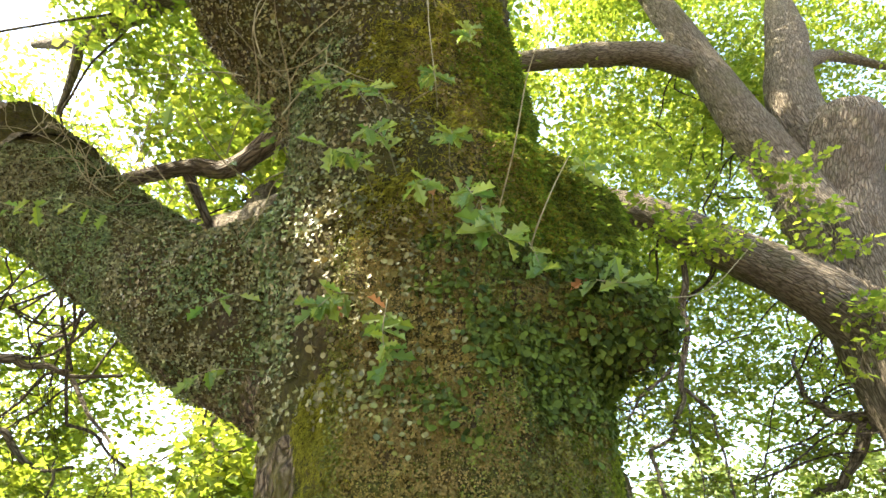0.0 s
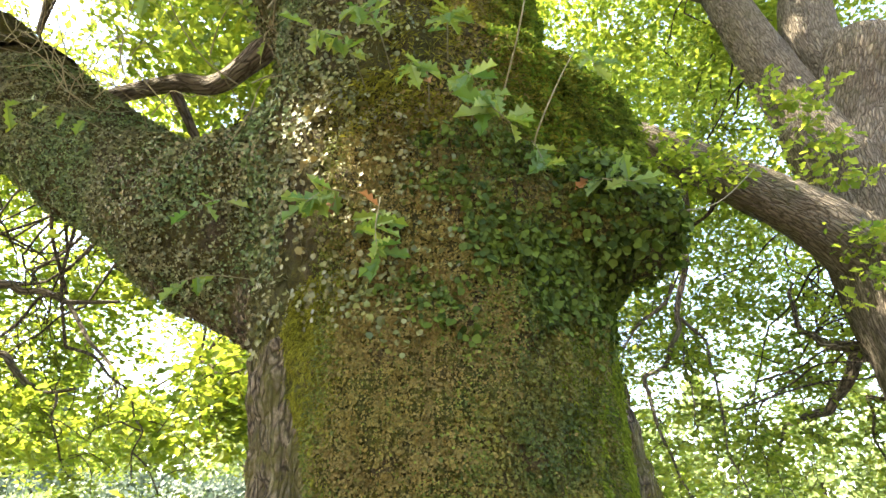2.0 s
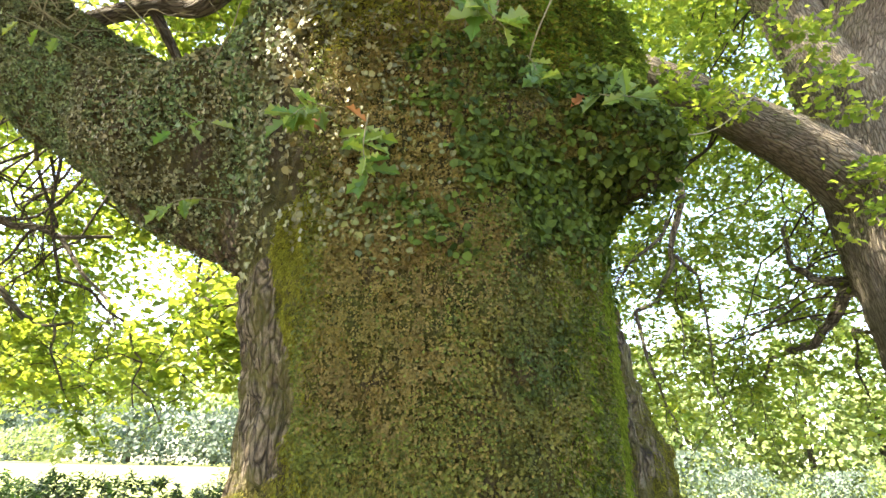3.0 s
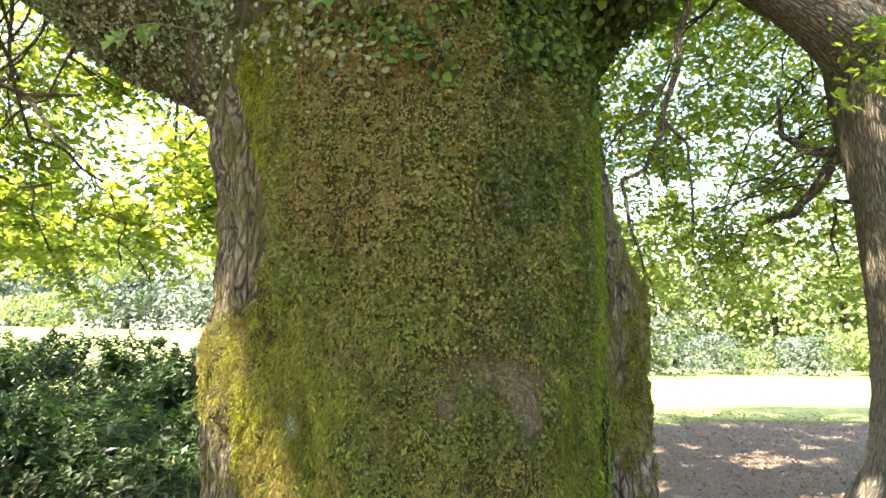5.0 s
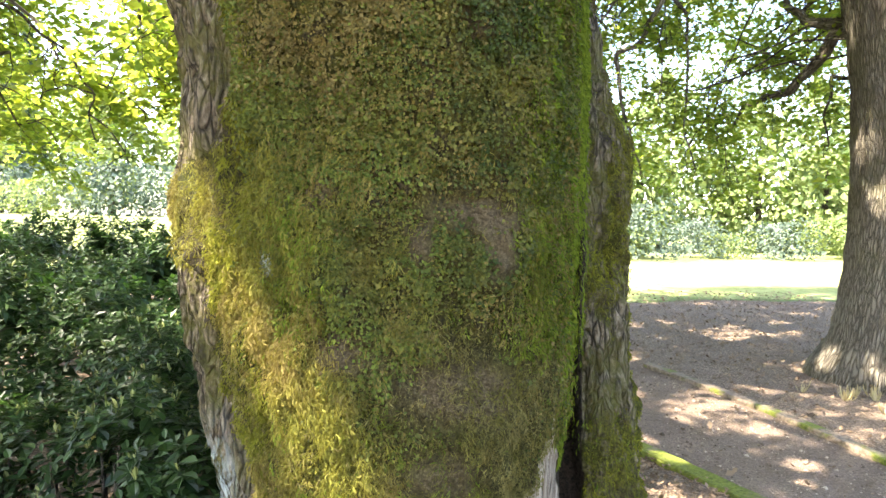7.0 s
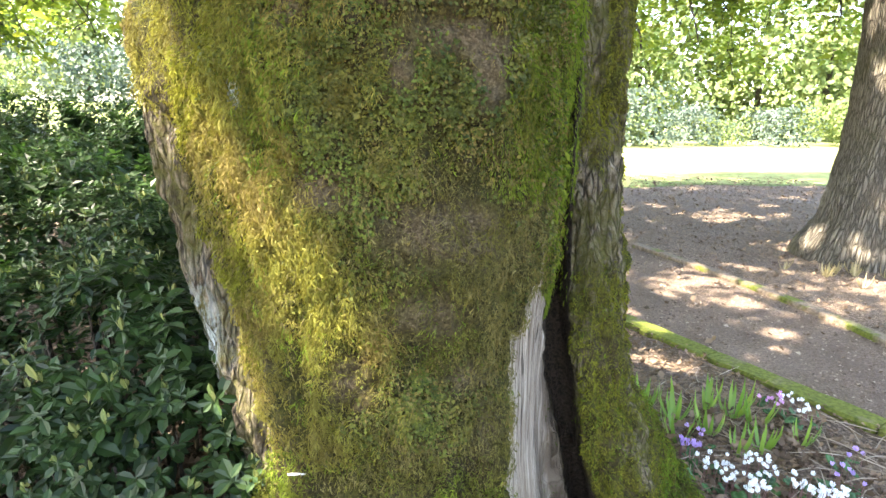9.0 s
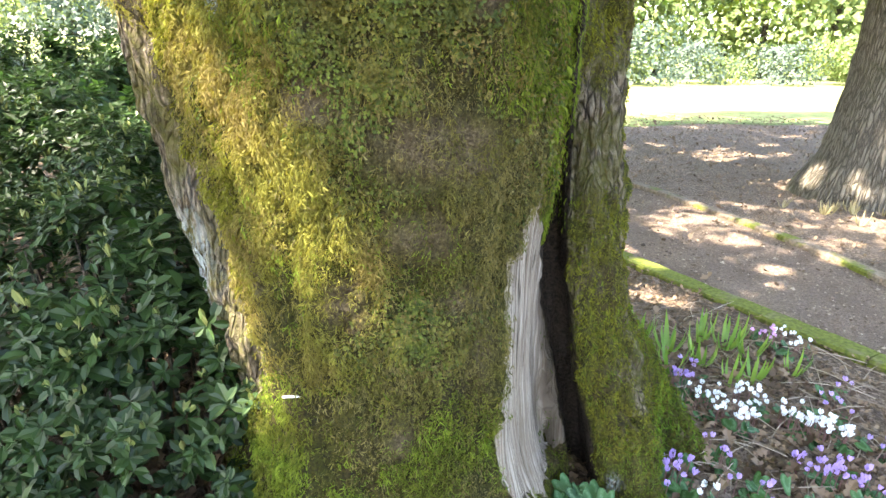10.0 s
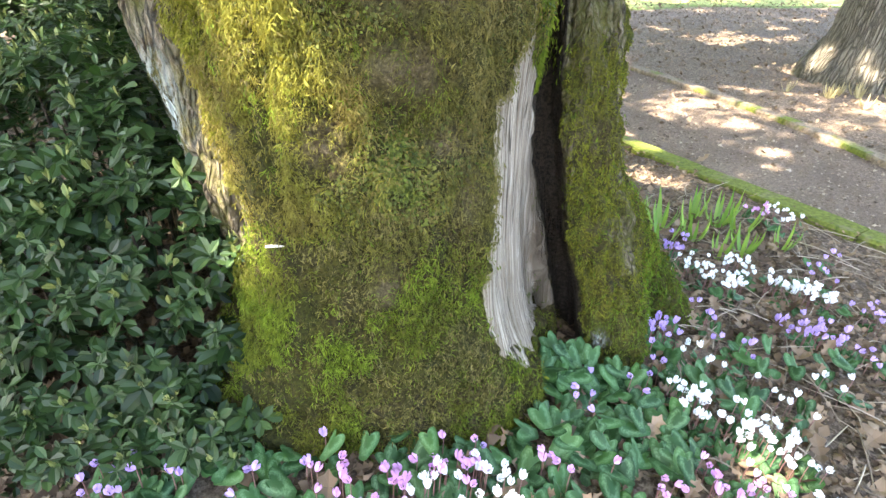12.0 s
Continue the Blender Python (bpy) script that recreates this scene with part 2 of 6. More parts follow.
    wood = n.mix(n.ramp(split, (0.0, 0.0), (0.020, 1.0)), (0.035, 0.026, 0.019), wood)
    wood = n.mix(n.ramp(n.attr("brown"), (0.3, 0.0), (0.7, 0.7)), wood, n.mix(fibre, (0.05, 0.036, 0.025), (0.20, 0.15, 0.11)))
    base = n.mix(n.ramp(dead, (0.4, 0.0), (0.6, 1.0)), base, wood)
    # inside of the split: its shade is painted as near-black brown
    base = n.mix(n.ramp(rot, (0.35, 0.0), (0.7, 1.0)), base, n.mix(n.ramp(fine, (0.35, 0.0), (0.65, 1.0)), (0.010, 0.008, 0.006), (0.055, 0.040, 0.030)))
    n.color(base)
    skin = n.math("ADD", n.math("MULTIPLY", fine, 0.8), n.math("MULTIPLY", speck, 0.35))
    rough_bark = n.math("MULTIPLY", n.math("MULTIPLY", ridge, 1.3), n.math("SUBTRACT", 1.0, n.ramp(edge, (0.42, 0.0), (0.58, 1.0))))
    fibres = n.math("MULTIPLY", n.math("ADD", n.math("MULTIPLY", fibre, 0.6), n.ramp(split, (0.0, 0.0), (0.04, 0.8))), dead)
    n.bump(n.math("ADD", n.math("ADD", skin, rough_bark), n.math("ADD", fibres, n.math("MULTIPLY", flow, 0.5))), 1.0, 0.016)
    return n.m


def bark_material(name, dark, light, scale=14, stretch=0.22, along=False):
    n = Nodes(name, 0.9, 0.15)
    co = n.attr_vector("bark", (1, 1, stretch)) if along else n.scaled((1, 1, stretch))
    f = n.math("MULTIPLY", n.cells(scale, n.warped(co, scale * 0.6, 1.6 / scale), "DISTANCE_TO_EDGE"), n.ramp(n.noise(scale * 1.5, 5, 0.75, co), (0.3, 0.25), (0.6, 1.3)))
    g = n.noise(scale * 4, 4, 0.7, co)
    c = n.mix(n.ramp(f, (0.0, 0.0), (0.16, 1.0)), dark, n.mix(g, tuple(0.55 * a for a in light), tuple(1.3 * a for a in light)))
    c = n.mix(n.ramp(n.noise(1.6, 4), (0.5, 0.0), (0.72, 0.5)), c, (0.075, 0.08, 0.022))
    n.color(c)
    n.bump(n.math("ADD", n.ramp(f, (0.0, 0.0), (0.25, 1.0)), n.math("MULTIPLY", g, 0.3)), 1.0, 0.035)
    return n.m


M_TRUNK = trunk_material()
M_BARK = bark_material("oak_bark", (0.058, 0.049, 0.038), (0.180, 0.155, 0.122), 34, 0.17, True)
M_TWIG = bark_material("twig_bark", (0.03, 0.025, 0.02), (0.11, 0.09, 0.07), 30)
M_CANOPY = leaf_material("canopy_leaf", (0.045, 0.090, 0.016), (0.12, 0.175, 0.03), (0.18, 0.28, 0.032), (0.45, 0.49, 0.06), 0.65, 0.45, dim=(0.13, 0.225, 0.028))
M_SPROUT = leaf_material("oak_leaf", (0.030, 0.080, 0.016), (0.115, 0.165, 0.028), (0.14, 0.27, 0.03), (0.40, 0.44, 0.05), 0.4, 0.45, 0.35, True)
M_DRY = leaf_material("dry_leaf", (0.06, 0.040, 0.027), (0.25, 0.175, 0.12), (0.1, 0.06, 0.03), (0.2, 0.12, 0.06), 0.12, 0.85, 0.15)
M_IVY = leaf_material("ivy_leaf", (0.012, 0.023, 0.004), (0.060, 0.092, 0.012), (0.06, 0.13, 0.015), (0.18, 0.26, 0.025), 0.12, 0.65, 0.1, drift=((0.014, 0.029, 0.006), (0.068, 0.102, 0.018), 4.0))
M_IVY_LIMB = leaf_material("ivy_leaf_grey", (0.024, 0.048, 0.016), (0.125, 0.180, 0.064), (0.06, 0.12, 0.03), (0.16, 0.22, 0.06), 0.12, 0.5, 0.25, drift=((0.05, 0.054, 0.024), (0.155, 0.148, 0.072), 3.0))
M_IVY_BROWN = leaf_material("ivy_leaf_dull", (0.052, 0.050, 0.021), (0.175, 0.155, 0.072), (0.1, 0.08, 0.02), (0.2, 0.14, 0.05), 0.1, 0.45, 0.35, drift=((0.035, 0.050, 0.012), (0.125, 0.145, 0.04), 2.5))
M_CREEP = leaf_material("creeper_leaf", (0.084, 0.064, 0.019), (0.158, 0.119, 0.036), (0.08, 0.08, 0.015), (0.2, 0.15, 0.04), 0.15, 0.65, 0.2, drift=((0.075, 0.066, 0.016), (0.17, 0.135, 0.032), 3.5))
# dark green creeper, its colour lowered further to carry the side's shade
M_CREEP_GREEN_SHADED = leaf_material("creeper_leaf_green_shaded", (0.016, 0.029, 0.006), (0.060, 0.080, 0.014), (0.05, 0.10, 0.012), (0.12, 0.18, 0.025), 0.15, 0.65, 0.2, drift=((0.055, 0.052, 0.012), (0.14, 0.125, 0.024), 4.5))
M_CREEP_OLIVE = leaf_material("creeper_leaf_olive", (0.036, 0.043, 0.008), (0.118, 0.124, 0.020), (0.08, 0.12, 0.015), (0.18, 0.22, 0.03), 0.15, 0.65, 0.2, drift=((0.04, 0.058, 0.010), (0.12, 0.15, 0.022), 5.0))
M_MOSS_YELLOW = leaf_material("moss_strand_yellow", (0.075, 0.080, 0.010), (0.20, 0.20, 0.022), (0.10, 0.11, 0.012), (0.26, 0.24, 0.03), 0.22, 0.85, 0.1, drift=((0.06, 0.065, 0.010), (0.16, 0.155, 0.022), 5.0))
M_MOSS_BRIGHT = leaf_material("moss_strand_bright", (0.060, 0.085, 0.010), (0.165, 0.195, 0.024), (0.08, 0.15, 0.012), (0.2, 0.3, 0.03), 0.25, 0.85, 0.1)
M_MOSS_GREEN = leaf_material("moss_strand_green", (0.040, 0.080, 0.009), (0.13, 0.20, 0.02), (0.07, 0.13, 0.012), (0.18, 0.26, 0.03), 0.25, 0.85, 0.1, drift=((0.016, 0.026, 0.005), (0.085, 0.088, 0.014), 6.0))
M_TUFT_YELLOW = leaf_material("moss_tuft_yellow", (0.060, 0.054, 0.012), (0.235, 0.228, 0.045), (0.10, 0.09, 0.012), (0.30, 0.27, 0.03), 0.25, 0.85, 0.1, drift=((0.085, 0.058, 0.020), (0.215, 0.175, 0.055), 5.0), clumped=True)
M_TUFT_GREEN = leaf_material("moss_tuft_green", (0.034, 0.056, 0.007), (0.19, 0.25, 0.028), (0.06, 0.11, 0.012), (0.2, 0.28, 0.03), 0.25, 0.85, 0.1, drift=((0.034, 0.034, 0.008), (0.145, 0.140, 0.024), 5.5), clumped=True)
M_TUFT_BROWN = leaf_material("moss_tuft_brown", (0.056, 0.050, 0.018), (0.225, 0.190, 0.070), (0.06, 0.05, 0.015), (0.16, 0.12, 0.04), 0.15, 0.9, 0.1, drift=((0.05, 0.05, 0.014), (0.165, 0.15, 0.036), 6.0), clumped=True)
M_RHODO = leaf_material("shrub_leaf", (0.005, 0.014, 0.004), (0.029, 0.056, 0.015), (0.04, 0.12, 0.02), (0.11, 0.24, 0.04), 0.12, 0.45, 0.24)
M_RHODO_ONE = leaf_material("shrub_leaf_near", (0.005, 0.014, 0.004), (0.029, 0.056, 0.015), (0.04, 0.12, 0.02), (0.11, 0.24, 0.04), 0.12, 0.45, 0.24)
M_SHOOT = leaf_material("shrub_shoot", (0.10, 0.14, 0.04), (0.20, 0.21, 0.07), (0.2, 0.2, 0.04), (0.2, 0.2, 0.04), 0.1, 0.5)
M_FAR = leaf_material("far_foliage", (0.05, 0.085, 0.025), (0.21, 0.255, 0.09), (0.16, 0.24, 0.06), (0.32, 0.37, 0.12), 0.35, 0.6, 0.3)
M_FAR_BLUE = leaf_material("far_conifer", (0.03, 0.05, 0.035), (0.10, 0.13, 0.10), (0.06, 0.11, 0.07), (0.12, 0.18, 0.11), 0.2, 0.6, 0.3)


# ---- ground ----
def bed(x, y):
    """Height of the ground: a bank round the oak, level elsewhere."""
    d2 = (x - 0.15) ** 2 + ((y - 1.5) * 0.9) ** 2
    rise = 1.75 * smooth(10, 26, y) * smooth(2.0, -7.0, x)
    return rise + 0.04 + 0.265 * np.exp(-d2 / (2 * 0.95 ** 2)) + 0.10 * np.exp(-((x + 1.5) ** 2 + (y - 3) ** 2) / 9)


def kerb_near(y):
    return 1.90 + (4.35 - y) * 0.465 + 0.02 * (4.35 - y) ** 2


def kerb_far(y):
    return 3.67 - 0.115 * np.maximum(y - 4.0, 0) ** 1.55 + (4.0 - np.minimum(y, 4.0)) * 0.25


def ground_sheet():
    a = np.r_[-900, -400, -180, -90, -50, -30, -20, np.arange(-14, -4, 0.5), np.arange(-4, 8, 0.08), np.arange(8, 20, 0.5), 30, 50, 90, 180, 400, 900]
    b = np.r_[-900, -300, -100, -40, -15, -6, np.arange(-3, 0, 0.3), np.arange(0, 9, 0.08), np.arange(9, 24, 0.4), 32, 45, 60, 90, 180, 400, 900]
    X, Y = np.meshgrid(a, b)
    x, y = X.ravel(), Y.ravel()
    z = bed(x, y)
    p = np.stack([x, y, 0 * x], 1)
    fine = np.exp(-(np.maximum(np.hypot(x - 2, y - 4) - 6, 0) / 3) ** 2)
    path = smooth(0.0, 0.06, x - kerb_near(y)) * smooth(0.0, 0.06, kerb_far(y) - x) * (y < 8) * (y > -2)
    z = z * (1 - path) + 0.004 * path
    z = z + (0.014 * fbm(p * 5, 3, 3) + 0.008 * fbm(p * 19, 2, 4)) * fine * (1 - 0.75 * path)
    n, m = len(b), len(a)
    i = np.arange(n * m).reshape(n, m)
    f = np.stack([i[:-1, :-1], i[:-1, 1:], i[1:, 1:], i[1:, :-1]], 2).reshape(-1, 4)
    lawn = np.maximum(smooth(12.6, 13.8, y + 0.6 * fbm(p * 0.6, 2, 8)), smooth(-5.0, -6.0, x + 0.12 * y) * smooth(4, 6, y))
    k = Nodes("ground_soil", 0.95, 0.1)
    g = k.noise(44, 7, 0.8)
    big = k.noise(1.3, 4, 0.6)
    soil = k.ramp(g, (0.36, (0.030, 0.021, 0.015)), (0.5, (0.145, 0.104, 0.078)), (0.63, (0.34, 0.26, 0.20)))
    soil = k.mix(k.ramp(big, (0.4, 0.0), (0.7, 0.5)), soil, (0.10, 0.075, 0.058))
    base = soil
    turf = k.ramp(k.noise(3.5, 6, 0.7), (0.3, (0.13, 0.16, 0.05)), (0.7, (0.30, 0.31, 0.13)))
    blend = k.math("ADD", k.attr("lawn"), k.math("MULTIPLY", k.math("SUBTRACT", k.noise(2.2, 5, 0.7), 0.5), 0.8))
    # near edge of the lawn painted darker green, for the crowns' part shade
    turf = k.mix(k.ramp(blend, (0.75, 0.0), (1.15, 1.0)), k.ramp(k.noise(9, 5, 0.7), (0.3, (0.05, 0.085, 0.02)), (0.7, (0.14, 0.18, 0.05))), turf)
    k.color(k.mix(k.ramp(blend, (0.4, 0.0), (0.65, 1.0)), base, turf))
    k.bump(g, 0.8, 0.02)
    ob = new("ground", mesh_of("ground", np.stack([x, y, z], 1), f, k.m, True, {"lawn": lawn}))
    return tagged(ob, "brown leaf-mould ground with a gravel path and lawn beyond", "ground", kind="structure")


ground_sheet()


def path_sheet():
    ys = np.arange(-2.0, 8.0, 0.06)
    us = np.linspace(0, 1, 34)
    Y, U = np.meshgrid(ys, us, indexing="ij")
    x0, x1 = kerb_near(ys)[:, None], kerb_far(ys)[:, None]
    X = x0 + (x1 - x0) * U
    p = np.stack([X.ravel(), Y.ravel(), 0 * X.ravel()], 1)
    p[:, 2] = 0.022 + 0.006 * fbm(p * 7, 3, 3) + 0.004 * fbm(p * 31, 2, 4)
    i = np.arange(X.size).reshape(X.shape)
    f = np.stack([i[:-1, :-1], i[:-1, 1:], i[1:, 1:], i[1:, :-1]], 2).reshape(-1, 4)
    k = Nodes("path_grit", 0.95, 0.1)
    g = k.noise(38, 6, 0.75)
    c = k.ramp(g, (0.3, (0.075, 0.052, 0.040)), (0.5, (0.18, 0.132, 0.102)), (0.7, (0.32, 0.245, 0.195)))
    grit = k.ramp(k.cells(90), (0.0, (0.31, 0.225, 0.17)), (0.5, (0.16, 0.115, 0.088)), (0.9, (0.08, 0.056, 0.043)))
    c = k.mix(0.5, c, grit)
    k.color(k.mix(k.ramp(k.noise(1.8, 4), (0.4, 0.0), (0.7, 0.5)), c, (0.085, 0.062, 0.048)))
    k.bump(k.math("ADD", g, k.cells(90)), 0.9, 0.012)
    return tagged(new("path", mesh_of("path", p, f, k.m)), "brown gravel path between low mossy kerbs", "path", kind="structure")


path_sheet()


# ---- the oak: body as a distance field ----
def capsule(P, a, b, ra, rb):
    a, b = np.array(a), np.array(b)
    ab = b - a
    t = np.clip(((P - a) @ ab) / (ab @ ab), 0, 1)
    return np.linalg.norm(P - a - t[:, None] * ab, axis=1) - (ra + (rb - ra) * t)


def smin(a, b, k):
    h = np.clip(0.5 + 0.5 * (b - a) / k, 0, 1)
    return b + (a - b) * h - k * h * (1 - h)


def wood_edge(z):
    """Where the bare wood begins beside the moss."""
    return np.interp(z, [0.38, 0.46, 0.52, 0.57, 0.68, 0.79, 0.92, 1.06, 1.15, 1.24, 1.34, 1.42, 1.5], [0.62, 0.52, 0.455, 0.418, 0.380, 0.376, 0.368, 0.374, 0.389, 0.408, 0.424, 0.46, 0.52])


def split_line(z):
    """Middle of the split in the stem."""
    return np.interp(z, [0.3, 0.5, 0.6, 0.73, 0.86, 1.0, 1.14, 1.25, 1.38, 1.62, 1.8, 2.2, 2.5], [0.69, 0.66, 0.63, 0.607, 0.577, 0.553, 0.540, 0.538, 0.536, 0.522, 0.519, 0.525, 0.535])


def oak_field(P):
    x, y, z = P[:, 0], P[:, 1], P[:, 2]
    # main stem: the left side draws in towards the foot
    left = np.interp(z, [0.2, 0.35, 0.5, 0.7, 0.8, 0.93, 1.06, 1.2, 1.44, 1.6, 1.68, 1.8, 1.87, 2.0, 2.13, 2.3, 2.5, 3.0], [0.52, 0.48, 0.42, 0.378, 0.39, 0.435, 0.49, 0.525, 0.578, 0.603, 0.615, 0.614, 0.598, 0.588, 0.597, 0.636, 0.66, 0.68])
    right = np.interp(z, [0.2, 0.6, 1.5, 2.3, 3.0], [0.50, 0.50, 0.52, 0.50, 0.46])
    deep = np.interp(z, [0.2, 0.5, 0.7, 0.9, 1.2, 2.2, 2.8, 3.4], [0.72, 0.70, 0.66, 0.625, 0.605, 0.62, 0.62, 0.55])
    dx = x - 0.10
    half = np.where(dx < 0, left, right)
    pw = np.interp(z, [0.3, 0.6, 1.1], [3.2, 2.6, 2.05])
    e = (np.abs(dx / half) ** pw + np.abs((y - 2.06) / deep) ** pw) ** (1 / pw)
    d = (e - 1) * np.minimum(half, deep) * 0.95
    d = np.maximum(d, z - 3.5)
    # bark column behind the split, with its foot and roots
    col = capsule(P, (0.42, 2.12, 2.75), (0.545, 2.10, 2.3), 0.15, 0.14)
    for a, b, ra, rb in (((0.545, 2.10, 2.3), (0.575, 2.10, 1.95), 0.14, 0.185), ((0.575, 2.10, 1.95), (0.585, 2.09, 1.6), 0.185, 0.185), ((0.585, 2.09, 1.6), (0.62, 2.03, 1.15), 0.185, 0.18), ((0.62, 2.03, 1.15), (0.635, 2.0, 0.92), 0.18, 0.178)):
        col = smin(col, capsule(P, a, b, ra, rb), 0.02)
    col = smin(col, capsule(P, (0.635, 2.0, 0.92), (0.79, 1.83, 0.34), 0.178, 0.165), 0.05)
    col = smin(col, capsule(P, (0.77, 2.02, 0.72), (1.14, 2.06, 0.20), 0.12, 0.10), 0.08)
    col = smin(col, capsule(P, (0.5, 2.5, 0.8), (0.9, 2.9, 0.2), 0.2, 0.12), 0.1)
    d = smin(d, col, 0.02)
    # roots in front
    d = smin(d, capsule(P, (0.32, 1.60, 0.60), (0.45, 1.52, 0.25), 0.10, 0.10), 0.10)
    d = smin(d, capsule(P, (0.05, 1.62, 0.55), (-0.06, 1.52, 0.22), 0.12, 0.10), 0.14)
    # the dead wood lies sunk behind the mossy rim
    sunk = np.interp(z, [0.42, 0.6, 0.78, 1.0, 1.2, 1.42], [0.02, 0.045, 0.055, 0.045, 0.028, 0.0])
    d = d + sunk * smooth(0.0, 0.045, x - wood_edge(z)) * smooth(1.95, 1.85, y) * smooth(-0.02, 0.02, split_line(z) - x)
    # swelling at the crown of the stem, with a jutting lip on one side
    d = smin(d, capsule(P, (0.34, 1.97, 3.00), (0.28, 2.0, 3.30), 0.385, 0.36), 0.08)
    d = smin(d, capsule(P, (0.41, 1.97, 3.15), (0.40, 1.97, 3.32), 0.345, 0.33), 0.05)
    d = smin(d, capsule(P, (0.50, 1.72, 2.83), (0.44, 1.85, 2.98), 0.19, 0.25), 0.05)
    d = smin(d, capsule(P, (0.48, 1.70, 2.84), (0.62, 1.68, 2.81), 0.14, 0.12), 0.03)
    # upper stem, leaning, and its fork
    d = smin(d, capsule(P, (-0.08, 2.12, 3.2), (-0.24, 2.25, 5.4), 0.58, 0.57), 0.16)
    d = smin(d, capsule(P, (-0.42, 2.25, 4.35), (-1.0, 2.05, 5.1), 0.44, 0.47), 0.10)
    # great side limb
    limb = smin(capsule(P, (-0.25, 2.22, 2.82), (-1.0, 2.45, 3.18), 0.40, 0.345), capsule(P, (-1.0, 2.45, 3.18), (-1.9, 2.78, 3.80), 0.345, 0.305), 0.08)
    limb = smin(limb, capsule(P, (-1.9, 2.78, 3.80), (-3.2, 3.1, 4.75), 0.315, 0.46), 0.12)
    limb = smin(limb, capsule(P, (-0.5, 2.0, 3.25), (-0.95, 2.28, 3.3), 0.23, 0.21), 0.10)
    d = smin(d, limb, 0.11)
    # the split beside the dead wood
    gx = split_line(z)
    gw = np.interp(z, [0.3, 0.5, 0.6, 0.73, 0.86, 1.0, 1.14, 1.25, 1.38, 1.62, 1.8, 2.3, 2.6], [0.034, 0.032, 0.034, 0.040, 0.036, 0.035, 0.028, 0.024, 0.019, 0.014, 0.011, -0.03, -0.03])
    slot = np.abs(x - gx - 0.14 * (y - 1.72)) - gw
    slot = np.maximum(slot, y - 1.96)
    d = np.maximum(d, -np.maximum(slot, np.abs(z - 1.4) - 1.2))
    return d


def surface(field, lo, hi, cell):
    """Naive surface nets over a box: verts and quads."""
    ax = [np.arange(lo[k], hi[k], cell) for k in range(3)]
    nx, ny, nz = (len(a) for a in ax)
    d = np.empty((nx, ny, nz), np.float32)
    Y, Z = np.meshgrid(ax[1], ax[2], indexing="ij")
    step = 12
    for i in range(0, nx, step):
        xs = ax[0][i:i + step]
        P = np.stack([np.repeat(xs, ny * nz), np.tile(Y.ravel(), len(xs)), np.tile(Z.ravel(), len(xs))], 1)
        d[i:i + step] = field(P).reshape(len(xs), ny, nz)
    s = d < 0
    c = [s[i:nx - 1 + i, j:ny - 1 + j, k:nz - 1 + k] for i in (0, 1) for j in (0, 1) for k in (0, 1)]
    total = sum(a.astype(np.int8) for a in c)
    act = np.argwhere((total > 0) & (total < 8))
    idx = np.full((nx - 1, ny - 1, nz - 1), -1, np.int32)
    idx[act[:, 0], act[:, 1], act[:, 2]] = np.arange(len(act))
    acc, cnt = np.zeros((len(act), 3)), np.zeros(len(act))
    corners = [(i, j, k) for i in (0, 1) for j in (0, 1) for k in (0, 1)]
    for a in corners:
        for axis in range(3):
            if a[axis]:
                continue
            b = list(a)
            b[axis] = 1
            da = d[act[:, 0] + a[0], act[:, 1] + a[1], act[:, 2] + a[2]]
            db = d[act[:, 0] + b[0], act[:, 1] + b[1], act[:, 2] + b[2]]
            hit = (da < 0) != (db < 0)
            t = np.where(hit, da / (da - db + 1e-12), 0)
            p = np.tile(np.array(a, float), (len(act), 1))
            p[:, axis] = t
            acc[hit] += p[hit]
            cnt[hit] += 1
    v = (act + acc / np.maximum(cnt, 1)[:, None]) * cell + np.array(lo)
    quads = []
    for axis in range(3):
        u, w = [k for k in range(3) if k != axis]
        lowS = [slice(None)] * 3
        lowS[axis] = slice(0, d.shape[axis] - 1)
        highS = [slice(None)] * 3
        highS[axis] = slice(1, d.shape[axis])
        cross = s[tuple(lowS)] != s[tuple(highS)]
        e = np.argwhere(cross)
        ok = (e[:, u] > 0) & (e[:, w] > 0) & (e[:, u] < d.shape[u] - 1) & (e[:, w] < d.shape[w] - 1)
        e = e[ok]
        flip = s[tuple(lowS)][e[:, 0], e[:, 1], e[:, 2]]
        q = []
        for du, dw in ((1, 1), (0, 1), (0, 0), (1, 0)):
            f = e.copy()
            f[:, u] -= du
            f[:, w] -= dw
            q.append(idx[f[:, 0], f[:, 1], f[:, 2]])
        q = np.stack(q, 1)
        if axis == 1:
            flip = ~flip
        q[~flip] = q[~flip][:, ::-1]
        quads.append(q[(q >= 0).all(1)])
    return v, np.vstack(quads)


def normals_of(v, q):
    n = np.zeros_like(v)
    fn = np.cross(v[q[:, 2]] - v[q[:, 0]], v[q[:, 3]] - v[q[:, 1]])
    for k in range(4):
        np.add.at(n, q[:, k], fn)
    return n / (np.linalg.norm(n, axis=1, keepdims=True) + 1e-12)


def relax(v, q, rounds):
    for _ in range(rounds):
        acc, cnt = np.zeros_like(v), np.zeros(len(v))
        for a, b in ((0, 1), (1, 2), (2, 3), (3, 0)):
            np.add.at(acc, q[:, a], v[q[:, b]])
            np.add.at(acc, q[:, b], v[q[:, a]])
            np.add.at(cnt, q[:, a], 1)
            np.add.at(cnt, q[:, b], 1)
        v = 0.5 * v + 0.5 * acc / np.maximum(cnt, 1)[:, None]
    return v


